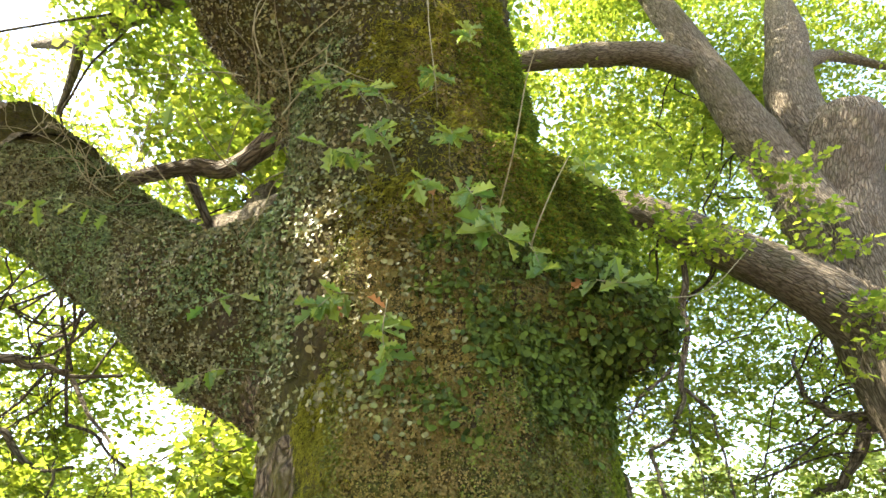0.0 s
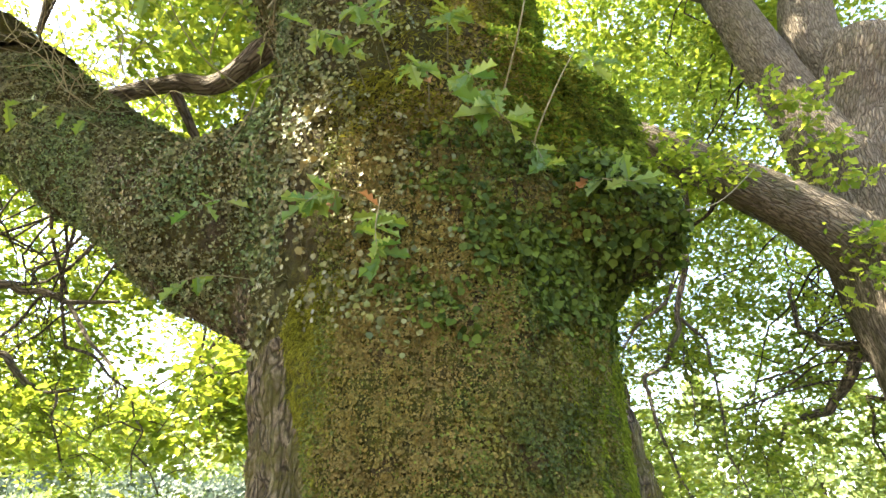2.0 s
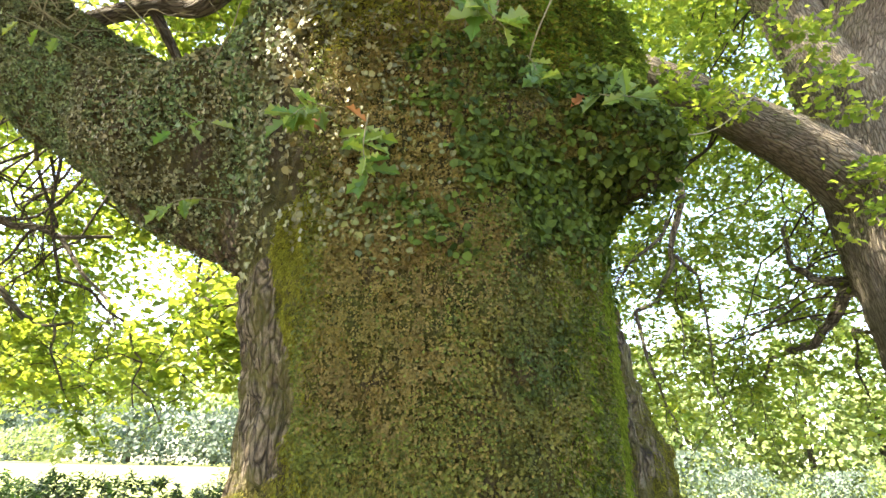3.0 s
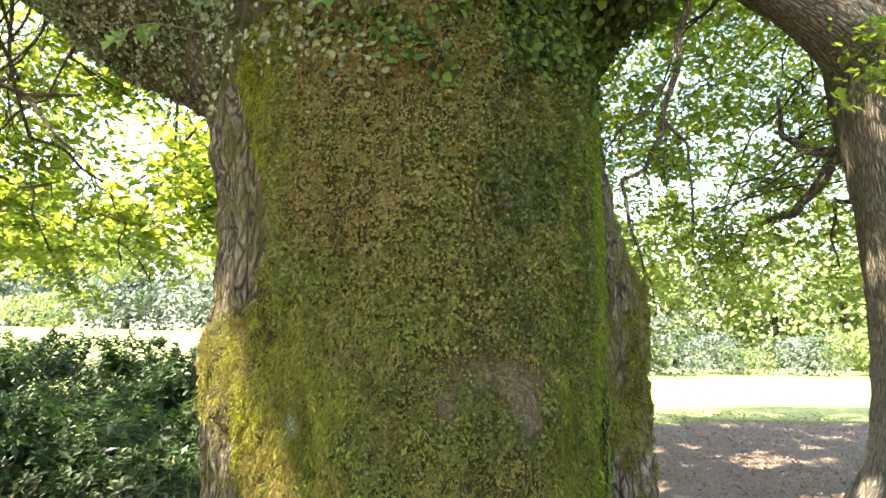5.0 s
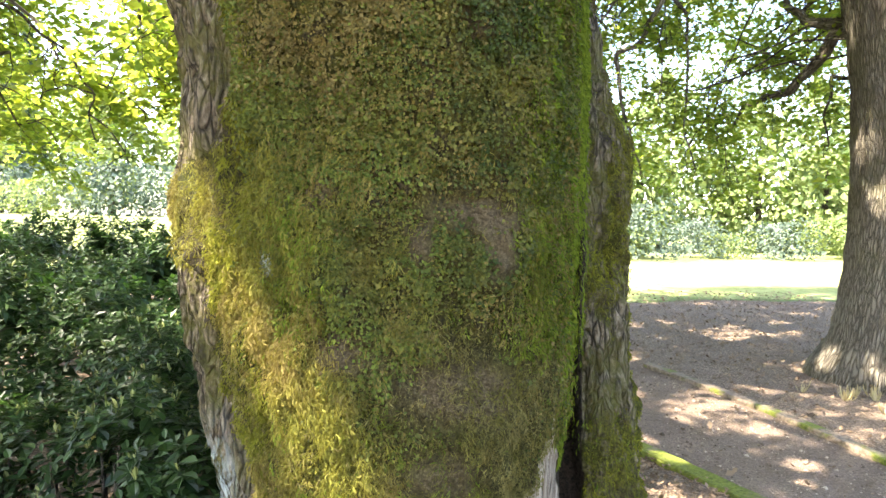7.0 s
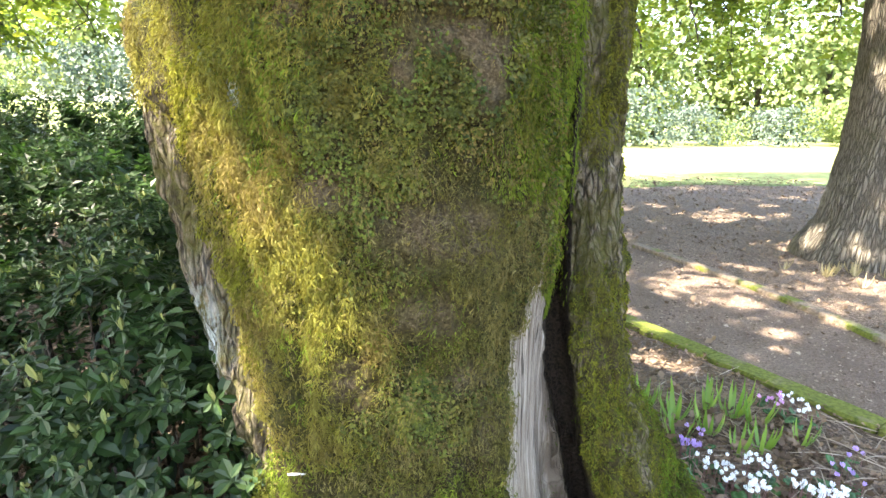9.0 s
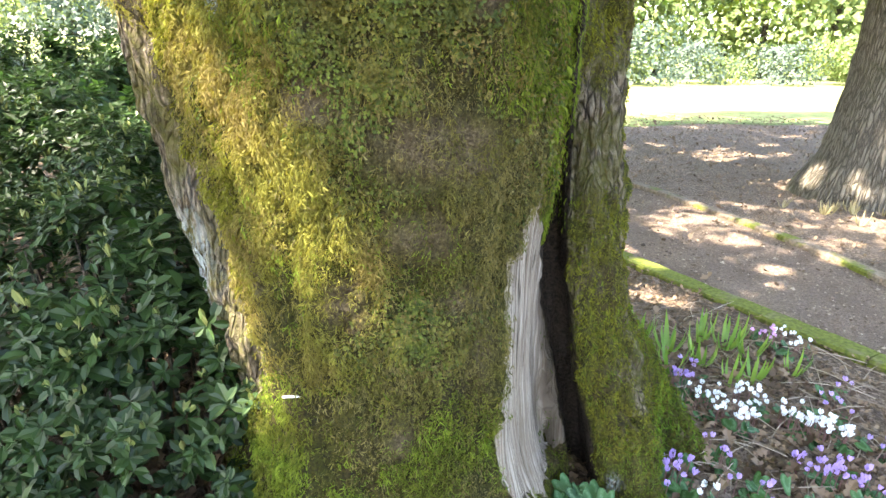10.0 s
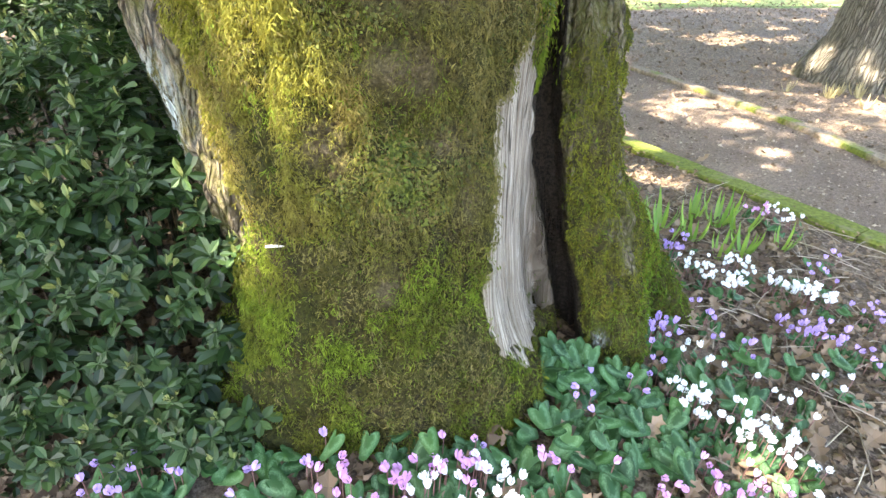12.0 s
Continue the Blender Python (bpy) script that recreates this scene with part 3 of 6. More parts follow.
def quarter(v, q):
    """Splits every quad into four."""
    n = len(v)
    e = np.sort(np.concatenate([q[:, [0, 1]], q[:, [1, 2]], q[:, [2, 3]], q[:, [3, 0]]]), axis=1)
    key = e[:, 0].astype(np.int64) * n + e[:, 1]
    u, inv = np.unique(key, return_inverse=True)
    mid = 0.5 * (v[u // n] + v[u % n])
    m = len(q)
    em = [n + inv[k * m:(k + 1) * m] for k in range(4)]
    ce = n + len(u) + np.arange(m)
    out = np.concatenate([np.stack([q[:, k], em[k], ce, em[(k + 3) % 4]], 1) for k in range(4)])
    return np.vstack([v, mid, v[q].mean(1)]), out


def zones(P):
    """Masks on the oak: moss, bare dead wood, shade painted inside the split, and the angle round the stem."""
    x, y, z = P.T
    th = np.degrees(np.arctan2(x - 0.10, -(y - 2.06)))
    w = fbm(P * 3.1, 3, 31)
    bound = np.interp(z, [0.3, 0.55, 0.8, 0.96, 1.1, 1.2, 1.33, 1.4, 1.53, 1.6, 1.66, 1.85, 1.92, 2.05, 2.16, 2.3, 2.5], [-50, -42, -28, -29, -30, -32, -37, -44, -41, -38, -62, -62, -40, -36, -37, -48, -48])
    moss = smooth(-4, 4, th - bound + 5 * w + 2.5 * fbm(P * np.array([30, 30, 9.0]), 2, 36)) * smooth(150, 120, th)
    moss = np.where(z > 2.45, np.maximum(moss, 0.75), moss)
    moss = np.where((x < -0.62) & (z < 4.2), smooth(2.55, 2.95, z + 0.25 * (x + 0.9) + 0.1 * w) * 0.8, moss)
    col = smooth(0.53, 0.60, x - 0.14 * (y - 1.75)) * smooth(2.5, 2.3, z) * (z < 2.6)
    moss = np.where(col > 0.5, 0.43 + 0.13 * smooth(1.4, 1.0, z) + 0.25 * smooth(0.7, 0.45, z) + 0.3 * smooth(0.72, 0.80, x) * smooth(1.9, 2.1, y) + 0.34 * fbm(P * np.array([10, 10, 3.0]), 3, 33), moss)
    fray = fbm(P * np.array([26, 26, 7.0]), 3, 35)
    edge = wood_edge(z) + 0.006
    inner = np.interp(z, [1.0, 1.06, 1.15, 1.25, 1.36, 1.46], [0.72, 0.525, 0.50, 0.482, 0.458, 0.45])
    dead = smooth(edge - 0.006, edge + 0.006, x + 0.016 * fray) * smooth(1.52, 1.38, z + 0.06 * fray) * (1 - smooth(0.535, 0.565, x - 0.14 * (y - 1.7) - 0.10 * smooth(0.95, 0.45, z)))
    dead = dead * (1 - smooth(inner - 0.006, inner + 0.006, x + 0.01 * fray)) * smooth(-0.012, 0.012, z - 0.56 + 0.8 * np.clip(x - 0.42, 0, 0.15) + 0.025 * fray)
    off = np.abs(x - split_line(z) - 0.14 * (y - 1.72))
    # mask for the painted dark inside the split
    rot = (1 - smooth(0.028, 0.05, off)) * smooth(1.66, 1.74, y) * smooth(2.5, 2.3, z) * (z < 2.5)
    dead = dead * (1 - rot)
    brown = smooth(0.50, 0.58, x + 0.03 * fray - 0.06 * smooth(0.9, 0.45, z))
    lichen = 1.1 * np.exp(-((x + 0.315) / 0.045) ** 2 - ((z - 1.10) / 0.12) ** 2) + 0.22 * np.exp(-((x - 0.22) / 0.05) ** 2 - ((z - 1.165) / 0.04) ** 2 - ((y - 1.5) / 0.2) ** 2)
    for cx, cz, wx, wz, much in ((-0.18, 1.66, 0.045, 0.07, 0.8), (0.38, 1.40, 0.03, 0.04, 0.45), (0.21, 1.19, 0.03, 0.025, 0.22), (0.75, 0.42, 0.03, 0.035, 0.6)):
        lichen = lichen + much * np.exp(-((x - cx) / wx) ** 2 - ((z - cz) / wz) ** 2) * (y < 2.05)
    moss = moss * (1 - 0.9 * np.clip(lichen, 0, 1))
    return moss, dead, rot, th, brown, np.clip(lichen, 0, 1)


oak = thing("oak_tree", "massive mossy old oak with ivy, a split trunk and spreading limbs", "tree", at=pose(0.1, 2.06, 0.3))
OAK_AT = np.array([0.1, 2.06, 0.3])


def oak_body():
    v, q = surface(oak_field, (-3.0, 1.1, 0.12), (1.45, 3.4, 5.3), 0.029)
    v = relax(v, q, 2)
    c = v[q].mean(1)
    seen = (c[:, 1] < 2.45) | ((c[:, 0] < -0.6) & (c[:, 1] < 2.75))
    fine_v, fine_q = quarter(v, q[seen])
    v, q = fine_v, np.vstack([q[~seen], fine_q])
    c = v[q].mean(1)
    near = (c[:, 1] < 2.1) & (c[:, 2] < 1.75) & (c[:, 0] > -0.62)
    fine_v, fine_q = quarter(v, q[near])
    q = np.vstack([q[~near], fine_q])
    v = fine_v
    n = normals_of(v, q)
    probe = np.arange(0, len(v), 37)
    if (oak_field(v[probe] + 0.02 * n[probe]) - oak_field(v[probe])).mean() < 0:
        q = q[:, ::-1]
        n = -n
    moss, dead, rot, th, brown, lichen = zones(v)
    lump = 0.014 * fbm(v * 3.2, 3, 11) + 0.011 * fbm(v * 9, 3, 12)
    lump = lump * (1 - 0.85 * np.maximum(dead, rot))
    furrow = np.clip(1 - np.abs(fbm(v * np.array([26, 26, 6.5]), 2, 13)) * 3.2, -0.8, 1) * -1.0 + 0.35 * fbm(v * np.array([60, 60, 16.0]), 2, 18)
    tuft = fbm(v * 38, 2, 14)
    lie = np.stack([np.radians(th) * 0.55 + 0.012 * np.sin(5 * v[:, 2]), 0 * th, v[:, 2]], 1)
    grain = 0.8 * fbm(lie * np.array([150, 1, 1.6]), 2, 15) - 1.3 * np.clip(1 - np.abs(fbm(lie * np.array([55, 1, 1.1]), 2, 17)) * 9, 0, 1)
    h = lump + np.maximum(1 - moss, 0.75 * (v[:, 0] > 0.53) * (v[:, 2] < 2.4)) * (1 - dead) * (1 - rot) * 0.016 * furrow + moss * (1 - dead) * (1 - rot) * (0.013 * tuft + 0.014 * fbm(v * np.array([17, 17, 8.0]), 2, 16)) + dead * 0.0013 * grain + rot * 0.007 * fbm(v * np.array([34, 34, 9.0]), 3, 19) - 0.004 * dead
    v = v + n * h[:, None]
    # the last mask sets how strongly gap shade is painted under the growth
    return v, q, {"moss": moss, "dead": dead, "rot": rot, "brown": brown, "lichen": lichen, "fibre": lie, "gap_dark": (0.85 - 0.35 * smooth(1.6, 2.0, v[:, 2]) * smooth(2.6, 2.4, v[:, 2])) * (1 - 0.5 * smooth(0.53, 0.58, v[:, 0]) * (v[:, 2] < 2.4)) * (1 - 0.85 * bare_places(v[:, 0], v[:, 2]) * (v[:, 1] < 2.0))}


def blots(x, z, places):
    """Soft patches on the front of the stem: centre across, height, half width, half height."""
    out = 0
    for cx, cz, wx, wz in places:
        out = out + np.exp(-((x - cx) / wx) ** 2 - ((z - cz) / wz) ** 2)
    return np.clip(out, 0, 1)


def bare_places(x, z):
    """Brown places on the front of the stem where the moss has worn away."""
    return blots(x, z, ((0.24, 1.77, 0.08, 0.04), (0.14, 1.70, 0.04, 0.06), (0.31, 1.70, 0.05, 0.08), (-0.06, 1.80, 0.05, 0.04), (-0.01, 1.48, 0.07, 0.05), (0.19, 1.41, 0.12, 0.07), (0.30, 1.38, 0.08, 0.06), (0.20, 1.23, 0.10, 0.06), (0.28, 1.09, 0.05, 0.04), (0.15, 0.80, 0.035, 0.045), (0.04, 1.09, 0.05, 0.05), (-0.16, 1.14, 0.04, 0.08), (0.33, 0.98, 0.04, 0.08)))


OV, OQ, OA = oak_body()
OA["bare"] = bare_places(OV[:, 0], OV[:, 2]) * (OV[:, 1] < 2.0)
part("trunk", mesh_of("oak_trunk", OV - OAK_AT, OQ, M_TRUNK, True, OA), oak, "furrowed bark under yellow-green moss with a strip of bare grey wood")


# ---- small growth on the bark ----
rng = np.random.default_rng(7)
face_c = OV[OQ].mean(1)
face_x = np.cross(OV[OQ[:, 2]] - OV[OQ[:, 0]], OV[OQ[:, 3]] - OV[OQ[:, 1]])
face_a = np.linalg.norm(face_x, axis=1) * 0.5
face_n = face_x / (2 * face_a[:, None] + 1e-12)
face_moss = OA["moss"][OQ].mean(1)
face_dead = OA["dead"][OQ].mean(1)
face_split = OA["rot"][OQ].mean(1)


def sample(weight, count):
    """Places and normals on the oak, denser where the weight is high."""
    w = face_a * np.clip(weight, 0, None)
    k = rng.choice(len(w), count, p=w / w.sum())
    u, s = rng.random((2, count))
    c = OV[OQ[k]]
    p = (c[:, 0] * ((1 - u) * (1 - s))[:, None] + c[:, 1] * (u * (1 - s))[:, None] + c[:, 2] * (u * s)[:, None] + c[:, 3] * ((1 - u) * s)[:, None])
    return p, face_n[k]


FX, FY, FZ = face_c.T
front = smooth(0.25, -0.15, face_n[:, 1]) * (FY < 3.0)
front_or_under = np.maximum(front, smooth(0.2, -0.2, face_n[:, 2]) * (FY < 2.8))
theta = np.degrees(np.arctan2(FX - 0.1, -(FY - 2.06)))
patch = fbm(face_c * 2.3, 3, 41)
patch2 = fbm(face_c * 6.0, 3, 42)
stem = (FX > -0.62) | (FZ > 4.1)
on_stem = stem & (face_dead < 0.3) & (face_split < 0.2) & (face_moss > 0.45)

ROUND_LEAF = np.array([(0, -0.05, 0), (0.45, 0.42, 0.12), (0, 0.95, -0.04), (-0.45, 0.42, 0.12)])
ROUND_FACES = np.array([(0, 1, 2), (0, 2, 3)])
IVY_LEAF = np.array([(0, -0.06, 0.0), (0.40, 0.14, 0.05), (0.42, 0.55, 0.03), (0, 0.92, -0.06), (-0.42, 0.55, 0.03), (-0.40, 0.14, 0.05)])
IVY_FACES = np.array([(0, 1, 2), (0, 2, 3), (0, 3, 4), (0, 4, 5)])
STRAND = np.array([(-0.05, 0, 0), (0.05, 0, 0), (0.036, 0.6, 0.26), (0, 1.0, 0.10)])
STRAND_FACES = np.array([(0, 1, 2), (0, 2, 3)])


def grow(name, weight, count, template, faces, size, tilt, material, label, category, lift=0.004, down=True, jitter=0.8):
    """A covering of many small leaves or strands that hang down the bark."""
    p, n = sample(weight, count)
    nn = n + rng.normal(0, tilt, (count, 3))
    up = np.tile([0, 0, -1.0 if down else 1.0], (count, 1)) + rng.normal(0, 0.25, (count, 3))
    rot = frames_for(nn, up, rng.normal(0, jitter, count))
    s = size * np.exp(rng.normal(0, 0.2, count)) * (1 + 0.35 * fbm(p * 14, 2, 51))
    v, f = spread(template, faces, rot, p + n * lift, s)
    ob = part(name, mesh_of(name, v, f, material, False))
    return tagged(ob, label, category, kind="stuff")


def tufts(weight, clumps, per, reach, size, material, label, fall=0.9):
    """Moss in separate cushions: each a fan of curved strands that hangs down the bark."""
    p, n = sample(weight, clumps)
    k = np.repeat(np.arange(clumps), per)
    big = np.clip(np.exp(rng.normal(0, 0.25, clumps)), 0.6, 1.5)[k]
    off = rng.normal(0, 1, (len(k), 3))
    off -= n[k] * np.sum(off * n[k], 1, keepdims=True)
    far = np.linalg.norm(off, axis=1, keepdims=True)
    at = p[k] + off * (reach * big)[:, None] * [1, 1, 1.5] + n[k] * (0.015 * big * np.exp(-far[:, 0] ** 2))[:, None]
    rot = frames_for(n[k] + off * 0.35 + rng.normal(0, 0.3, (len(k), 3)), off * 0.5 + [0, 0, -fall] + rng.normal(0, 0.35, (len(k), 3)))
    v, f = spread(STRAND, STRAND_FACES, rot, at, size * big * rng.uniform(0.6, 1.35, len(k)))
    tone = np.repeat(np.clip(0.5 + 0.32 * rng.normal(0, 1, clumps), 0, 1)[k], len(STRAND))
    tagged(part("moss", mesh_of("moss", v, f, material, False, {"tone": tone})), label, "moss", kind="stuff")


worn = 1 - 0.92 * smooth(0.22, 0.62, bare_places(FX, FZ) * (FY < 2.0) + 0.35 * patch2)
deep = blots(FX, FZ, ((0.03, 1.65, 0.06, 0.08), (0.10, 1.54, 0.06, 0.08), (0.06, 1.73, 0.07, 0.05), (0.24, 1.66, 0.06, 0.05), (0.20, 1.05, 0.09, 0.06))) * (FY < 2.0)
fresh = blots(FX, FZ, ((-0.13, 1.70, 0.05, 0.10), (-0.05, 1.62, 0.035, 0.09), (-0.10, 1.55, 0.04, 0.07), (0.40, 1.66, 0.04, 0.12))) * (FY < 2.0)
golden = blots(FX, FZ, ((-0.16, 1.45, 0.05, 0.12), (-0.05, 1.33, 0.05, 0.08), (-0.23, 1.30, 0.06, 0.22), (-0.11, 1.00, 0.06, 0.10), (-0.07, 1.13, 0.06, 0.08), (0.10, 1.17, 0.03, 0.05), (-0.36, 1.76, 0.08, 0.12))) * (FY < 2.0)
clump = (0.22 + smooth(-0.15, 0.45, fbm(face_c * 34, 2, 43))) * worn
mid = smooth(1.32, 1.95, FZ + 0.32 * patch) * smooth(3.15, 2.9, FZ + 0.12 * patch)
high = smooth(1.80, 2.12, FZ + 0.35 * patch)
browner = np.clip(high * smooth(-42, -28, theta + 8 * patch) * smooth(14, -6, theta + 14 * patch2) + 0.45 * (1 - high) * smooth(0.1, 0.45, patch2 + 0.4 * patch), 0, 1)
mid = np.maximum(mid * (1 - 0.8 * fresh), 2.2 * deep)
body = on_stem * front * mid * smooth(-42, -30, theta + 10 * patch) * smooth(58, 46, theta) * clump
grow("creeper", body * (browner + 0.05), 62000, ROUND_LEAF, ROUND_FACES, 0.0068, 0.65, M_CREEP, "small olive-brown creeping leaves matted over the trunk", "creeper", 0.008)
# side turned from the light, plus dark green patches: gets the shade-darkened leaves
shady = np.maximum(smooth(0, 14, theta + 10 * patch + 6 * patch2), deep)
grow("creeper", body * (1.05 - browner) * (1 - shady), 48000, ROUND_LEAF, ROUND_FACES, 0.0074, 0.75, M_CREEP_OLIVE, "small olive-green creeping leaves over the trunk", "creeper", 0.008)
grow("creeper", body * (1.05 - browner) * shady, 52000, ROUND_LEAF, ROUND_FACES, 0.0078, 0.75, M_CREEP_GREEN_SHADED, "small dark green creeping leaves, coloured darker for the trunk's shaded side", "creeper", 0.008)
curtain = smooth(0.29, 0.43, FX + 0.05 * patch2) * smooth(0.60, 0.55, FX) * ((FZ > 1.46) | ((FZ > 1.12) & (FX > 0.478 + 0.1 * (1.25 - FZ)))) * (FZ < 2.5) * (FY < 2.0) * front * (face_dead < 0.3)
grow("moss", curtain, 26000, STRAND, STRAND_FACES, 0.015, 0.35, M_MOSS_BRIGHT, "bright green moss hanging beside the split in the trunk", "moss", 0.002, jitter=0.25)
streak = smooth(-52, -45, theta + 8 * patch) * smooth(-26, -34, theta + 8 * patch) * (FZ > 1.0) * (FZ < 2.6) * stem * front * smooth(0.35, 0.55, face_moss)
grow("moss", streak * (0.2 + smooth(-0.3, 0.3, patch2)), 30000, STRAND, STRAND_FACES, 0.013, 0.45, M_MOSS_YELLOW, "yellow-green moss streaks beside bare bark", "moss", 0.0, jitter=0.4)
grow("moss", (FX > 0.5) * (FZ > 0.5) * (FZ < 2.4) * (face_split < 0.15) * (face_dead < 0.2) * front * smooth(0.36, 0.55, face_moss), 26000, STRAND, STRAND_FACES, 0.011, 0.5, M_MOSS_YELLOW, "thin olive moss on the bark column", "moss", 0.0)
ivy_zone = smooth(2.36, 2.52, FZ + 0.10 * patch - 0.05 * (theta > 40)) * smooth(3.04, 2.96, FZ + 0.06 * patch)
grow("ivy", stem * front_or_under * ivy_zone * smooth(-8, 8, theta + 20 * patch2) * (FX > -0.4) * (0.25 + smooth(-0.3, 0.2, patch2)), 6800, IVY_LEAF, IVY_FACES, 0.0180, 0.55, M_IVY,
     "dark green glossy ivy leaves over the swollen trunk", "ivy", 0.016)
grow("ivy", stem * front_or_under * smooth(2.38, 2.5, FZ + 0.1 * patch) * smooth(3.2, 2.9, FZ - 0.012 * np.maximum(-theta - 20, 0)) * smooth(6, -12, theta + 14 * patch2) * (0.3 + smooth(-0.3, 0.4, patch2)), 6500, IVY_LEAF, IVY_FACES, 0.0158, 0.65, M_IVY_BROWN,
     "dull brown-green ivy leaves on the trunk", "ivy", 0.012)
grow("ivy", (FX > 0.45) * (FZ > 2.62) * (FZ < 3.05) * (FY < 2.1) * front_or_under, 1500, IVY_LEAF, IVY_FACES, 0.021, 1.0, M_IVY,
     "loose ivy leaves standing off the jutting lip of the trunk", "ivy", 0.034)
limb_zone = (FX < -0.42) * smooth(2.6, 2.85, FZ + 0.22 * (FX + 0.9) + 0.12 * patch)
grow("ivy", limb_zone * front * (FZ < 4.4) * (0.3 + smooth(-0.4, 0.2, patch2)), 40000, ROUND_LEAF * [1.25, 1, 1], ROUND_FACES, 0.0130, 0.6, M_IVY_LIMB,
     "small dull green ivy leaves on the side limb", "ivy", 0.012)
grow("ivy", (FZ > 3.1) * front_or_under * smooth(-24, -44, theta + 20 * patch) * (FX > -1.5), 15000, IVY_LEAF, IVY_FACES, 0.016, 0.6, M_IVY_BROWN,
     "brownish ivy over the upper trunk", "ivy", 0.012)
grow("creeper", (FZ > 3.0) * front_or_under * smooth(-25, 0, theta + 20 * patch) * smooth(30, 5, theta) * (0.2 + smooth(-0.2, 0.4, patch2)), 12000, ROUND_LEAF, ROUND_FACES, 0.014, 0.5, M_CREEP,
     "olive creeping leaves on the upper trunk", "creeper")
low = smooth(1.75, 1.35, FZ + 0.3 * patch)
leftish = smooth(0.16, -0.06, FX + 0.07 * patch2)
lower = smooth(0.92, 0.62, FZ + 0.10 * patch)
tufts(on_stem * (FX < 0.5) * front * smooth(2.0, 1.75, FZ) * smooth(0.75, 0.95, FZ + 0.1 * patch) * (0.05 + 0.6 * leftish + 1.5 * golden) * (1 - 0.85 * deep) * (0.2 + 0.8 * worn) * (0.05 + smooth(-0.08, 0.35, fbm(face_c * np.array([9, 9, 4.5]), 3, 44))), 8000, 12, 0.0070, 0.0090, M_TUFT_YELLOW, "yellow-green hanging moss on the sunny side of the trunk")
tufts(on_stem * front * np.where(FX > 0.55, 0.15, 1.0) * (lower + 1.1 * fresh + 0.40 * low * smooth(-0.2, 0.4, patch) * worn) * (0.06 + smooth(-0.12, 0.22, patch2)), 9500, 10, 0.0070, 0.0092, M_TUFT_GREEN, "bright green cushions of moss at the trunk's foot")
tufts(on_stem * (FX < 0.5) * front * low * (1 - 0.7 * lower) * (1.15 - leftish) * (1 - 0.7 * deep) * (0.5 + 0.5 * worn) * (0.3 + smooth(0.2, -0.3, patch2)), 6400, 9, 0.0065, 0.0085, M_TUFT_BROWN, "short olive-brown moss in small clumps on the trunk")
grow("moss", on_stem * front * smooth(0.36, 0.45, FX) * smooth(0.56, 0.5, FX) * (FZ > 1.5) * (FZ < 2.5), 16000, STRAND, STRAND_FACES, 0.0145, 0.55, M_MOSS_GREEN,
     "bright green moss at the trunk's edge", "moss", 0.0)
grow("moss", (FZ > 2.95) * (FZ < 4.6) * front_or_under * smooth(0, 18, theta + 15 * patch) * smooth(120, 90, theta), 52000, STRAND, STRAND_FACES, 0.028, 0.45, M_MOSS_GREEN,
     "thick green moss on the shoulder of the trunk", "moss", 0.0)
grow("moss", (FX > 0.55) * (FZ < 0.9) * (face_split < 0.2) * front * (0.06 + smooth(0.84, 0.92, FX + 0.03 * patch2)), 8000, STRAND, STRAND_FACES, 0.016, 0.4, M_MOSS_GREEN,
     "green moss over the spreading root", "moss", 0.0)
# olive moss in the lighter yellow strands, so the colour carries lens haze
grow("moss", (FZ > 3.0) * front_or_under * smooth(-45, -20, theta + 20 * patch) * smooth(60, 30, theta) * (0.3 + smooth(-0.3, 0.2, patch2)), 44000, STRAND, STRAND_FACES, 0.024, 0.5, M_MOSS_YELLOW,
     "olive moss on the upper trunk, coloured lighter for haze", "moss", 0.0)


# ---- leaves of the crowns ----
LOBED_LEAF = np.array([(0, 0, 0), (0.24, 0.24, 0.05), (0.13, 0.42, 0.0), (0.31, 0.66, 0.07), (0, 1.0, -0.05), (-0.31, 0.66, 0.07), (-0.13, 0.42, 0.0), (-0.24, 0.24, 0.05)])
LOBED_FACES = np.array([(0, 1, 2), (0, 2, 6), (0, 6, 7), (2, 3, 4), (2, 4, 6), (4, 5, 6)])
CROWN_LEAF = np.array([(0, 0, 0), (0.26, 0.34, 0.06), (0.24, 0.74, 0.05), (0, 1.0, -0.05), (-0.24, 0.74, 0.05), (-0.26, 0.34, 0.06)])
SUN_SPOTS = [(np.array(p), r) for p, r in (((-0.40, 1.72, 1.76), 0.10), ((-0.37, 1.68, 1.66), 0.06), ((-0.04, 1.47, 1.32), 0.05), ((-0.17, 1.56, 0.92), 0.06), ((-0.11, 1.52, 0.76), 0.0), ((0.40, 1.12, 0.42), 0.02), ((1.05, 1.32, 0.3), 0.02), ((1.45, 1.9, 0.2), 0.06), ((1.75, 3.55, 0.1), 0.06), ((2.55, 2.35, 0.1), 0.05), ((2.0, 2.75, 0.1), 0.02), ((2.9, 2.9, 0.1), 0.03), ((3.0, 4.3, 0.0), 0.03), ((2.1, 4.3, 0.1), 0.06), ((1.9, 3.3, 0.1), 0.03), ((1.65, 3.75, 0.1), 0.05), ((2.2, 3.6, 0.1), 0.02), ((2.5, 3.2, 0.1), 0.02), ((2.2, 2.9, 0.1), 0.06))]

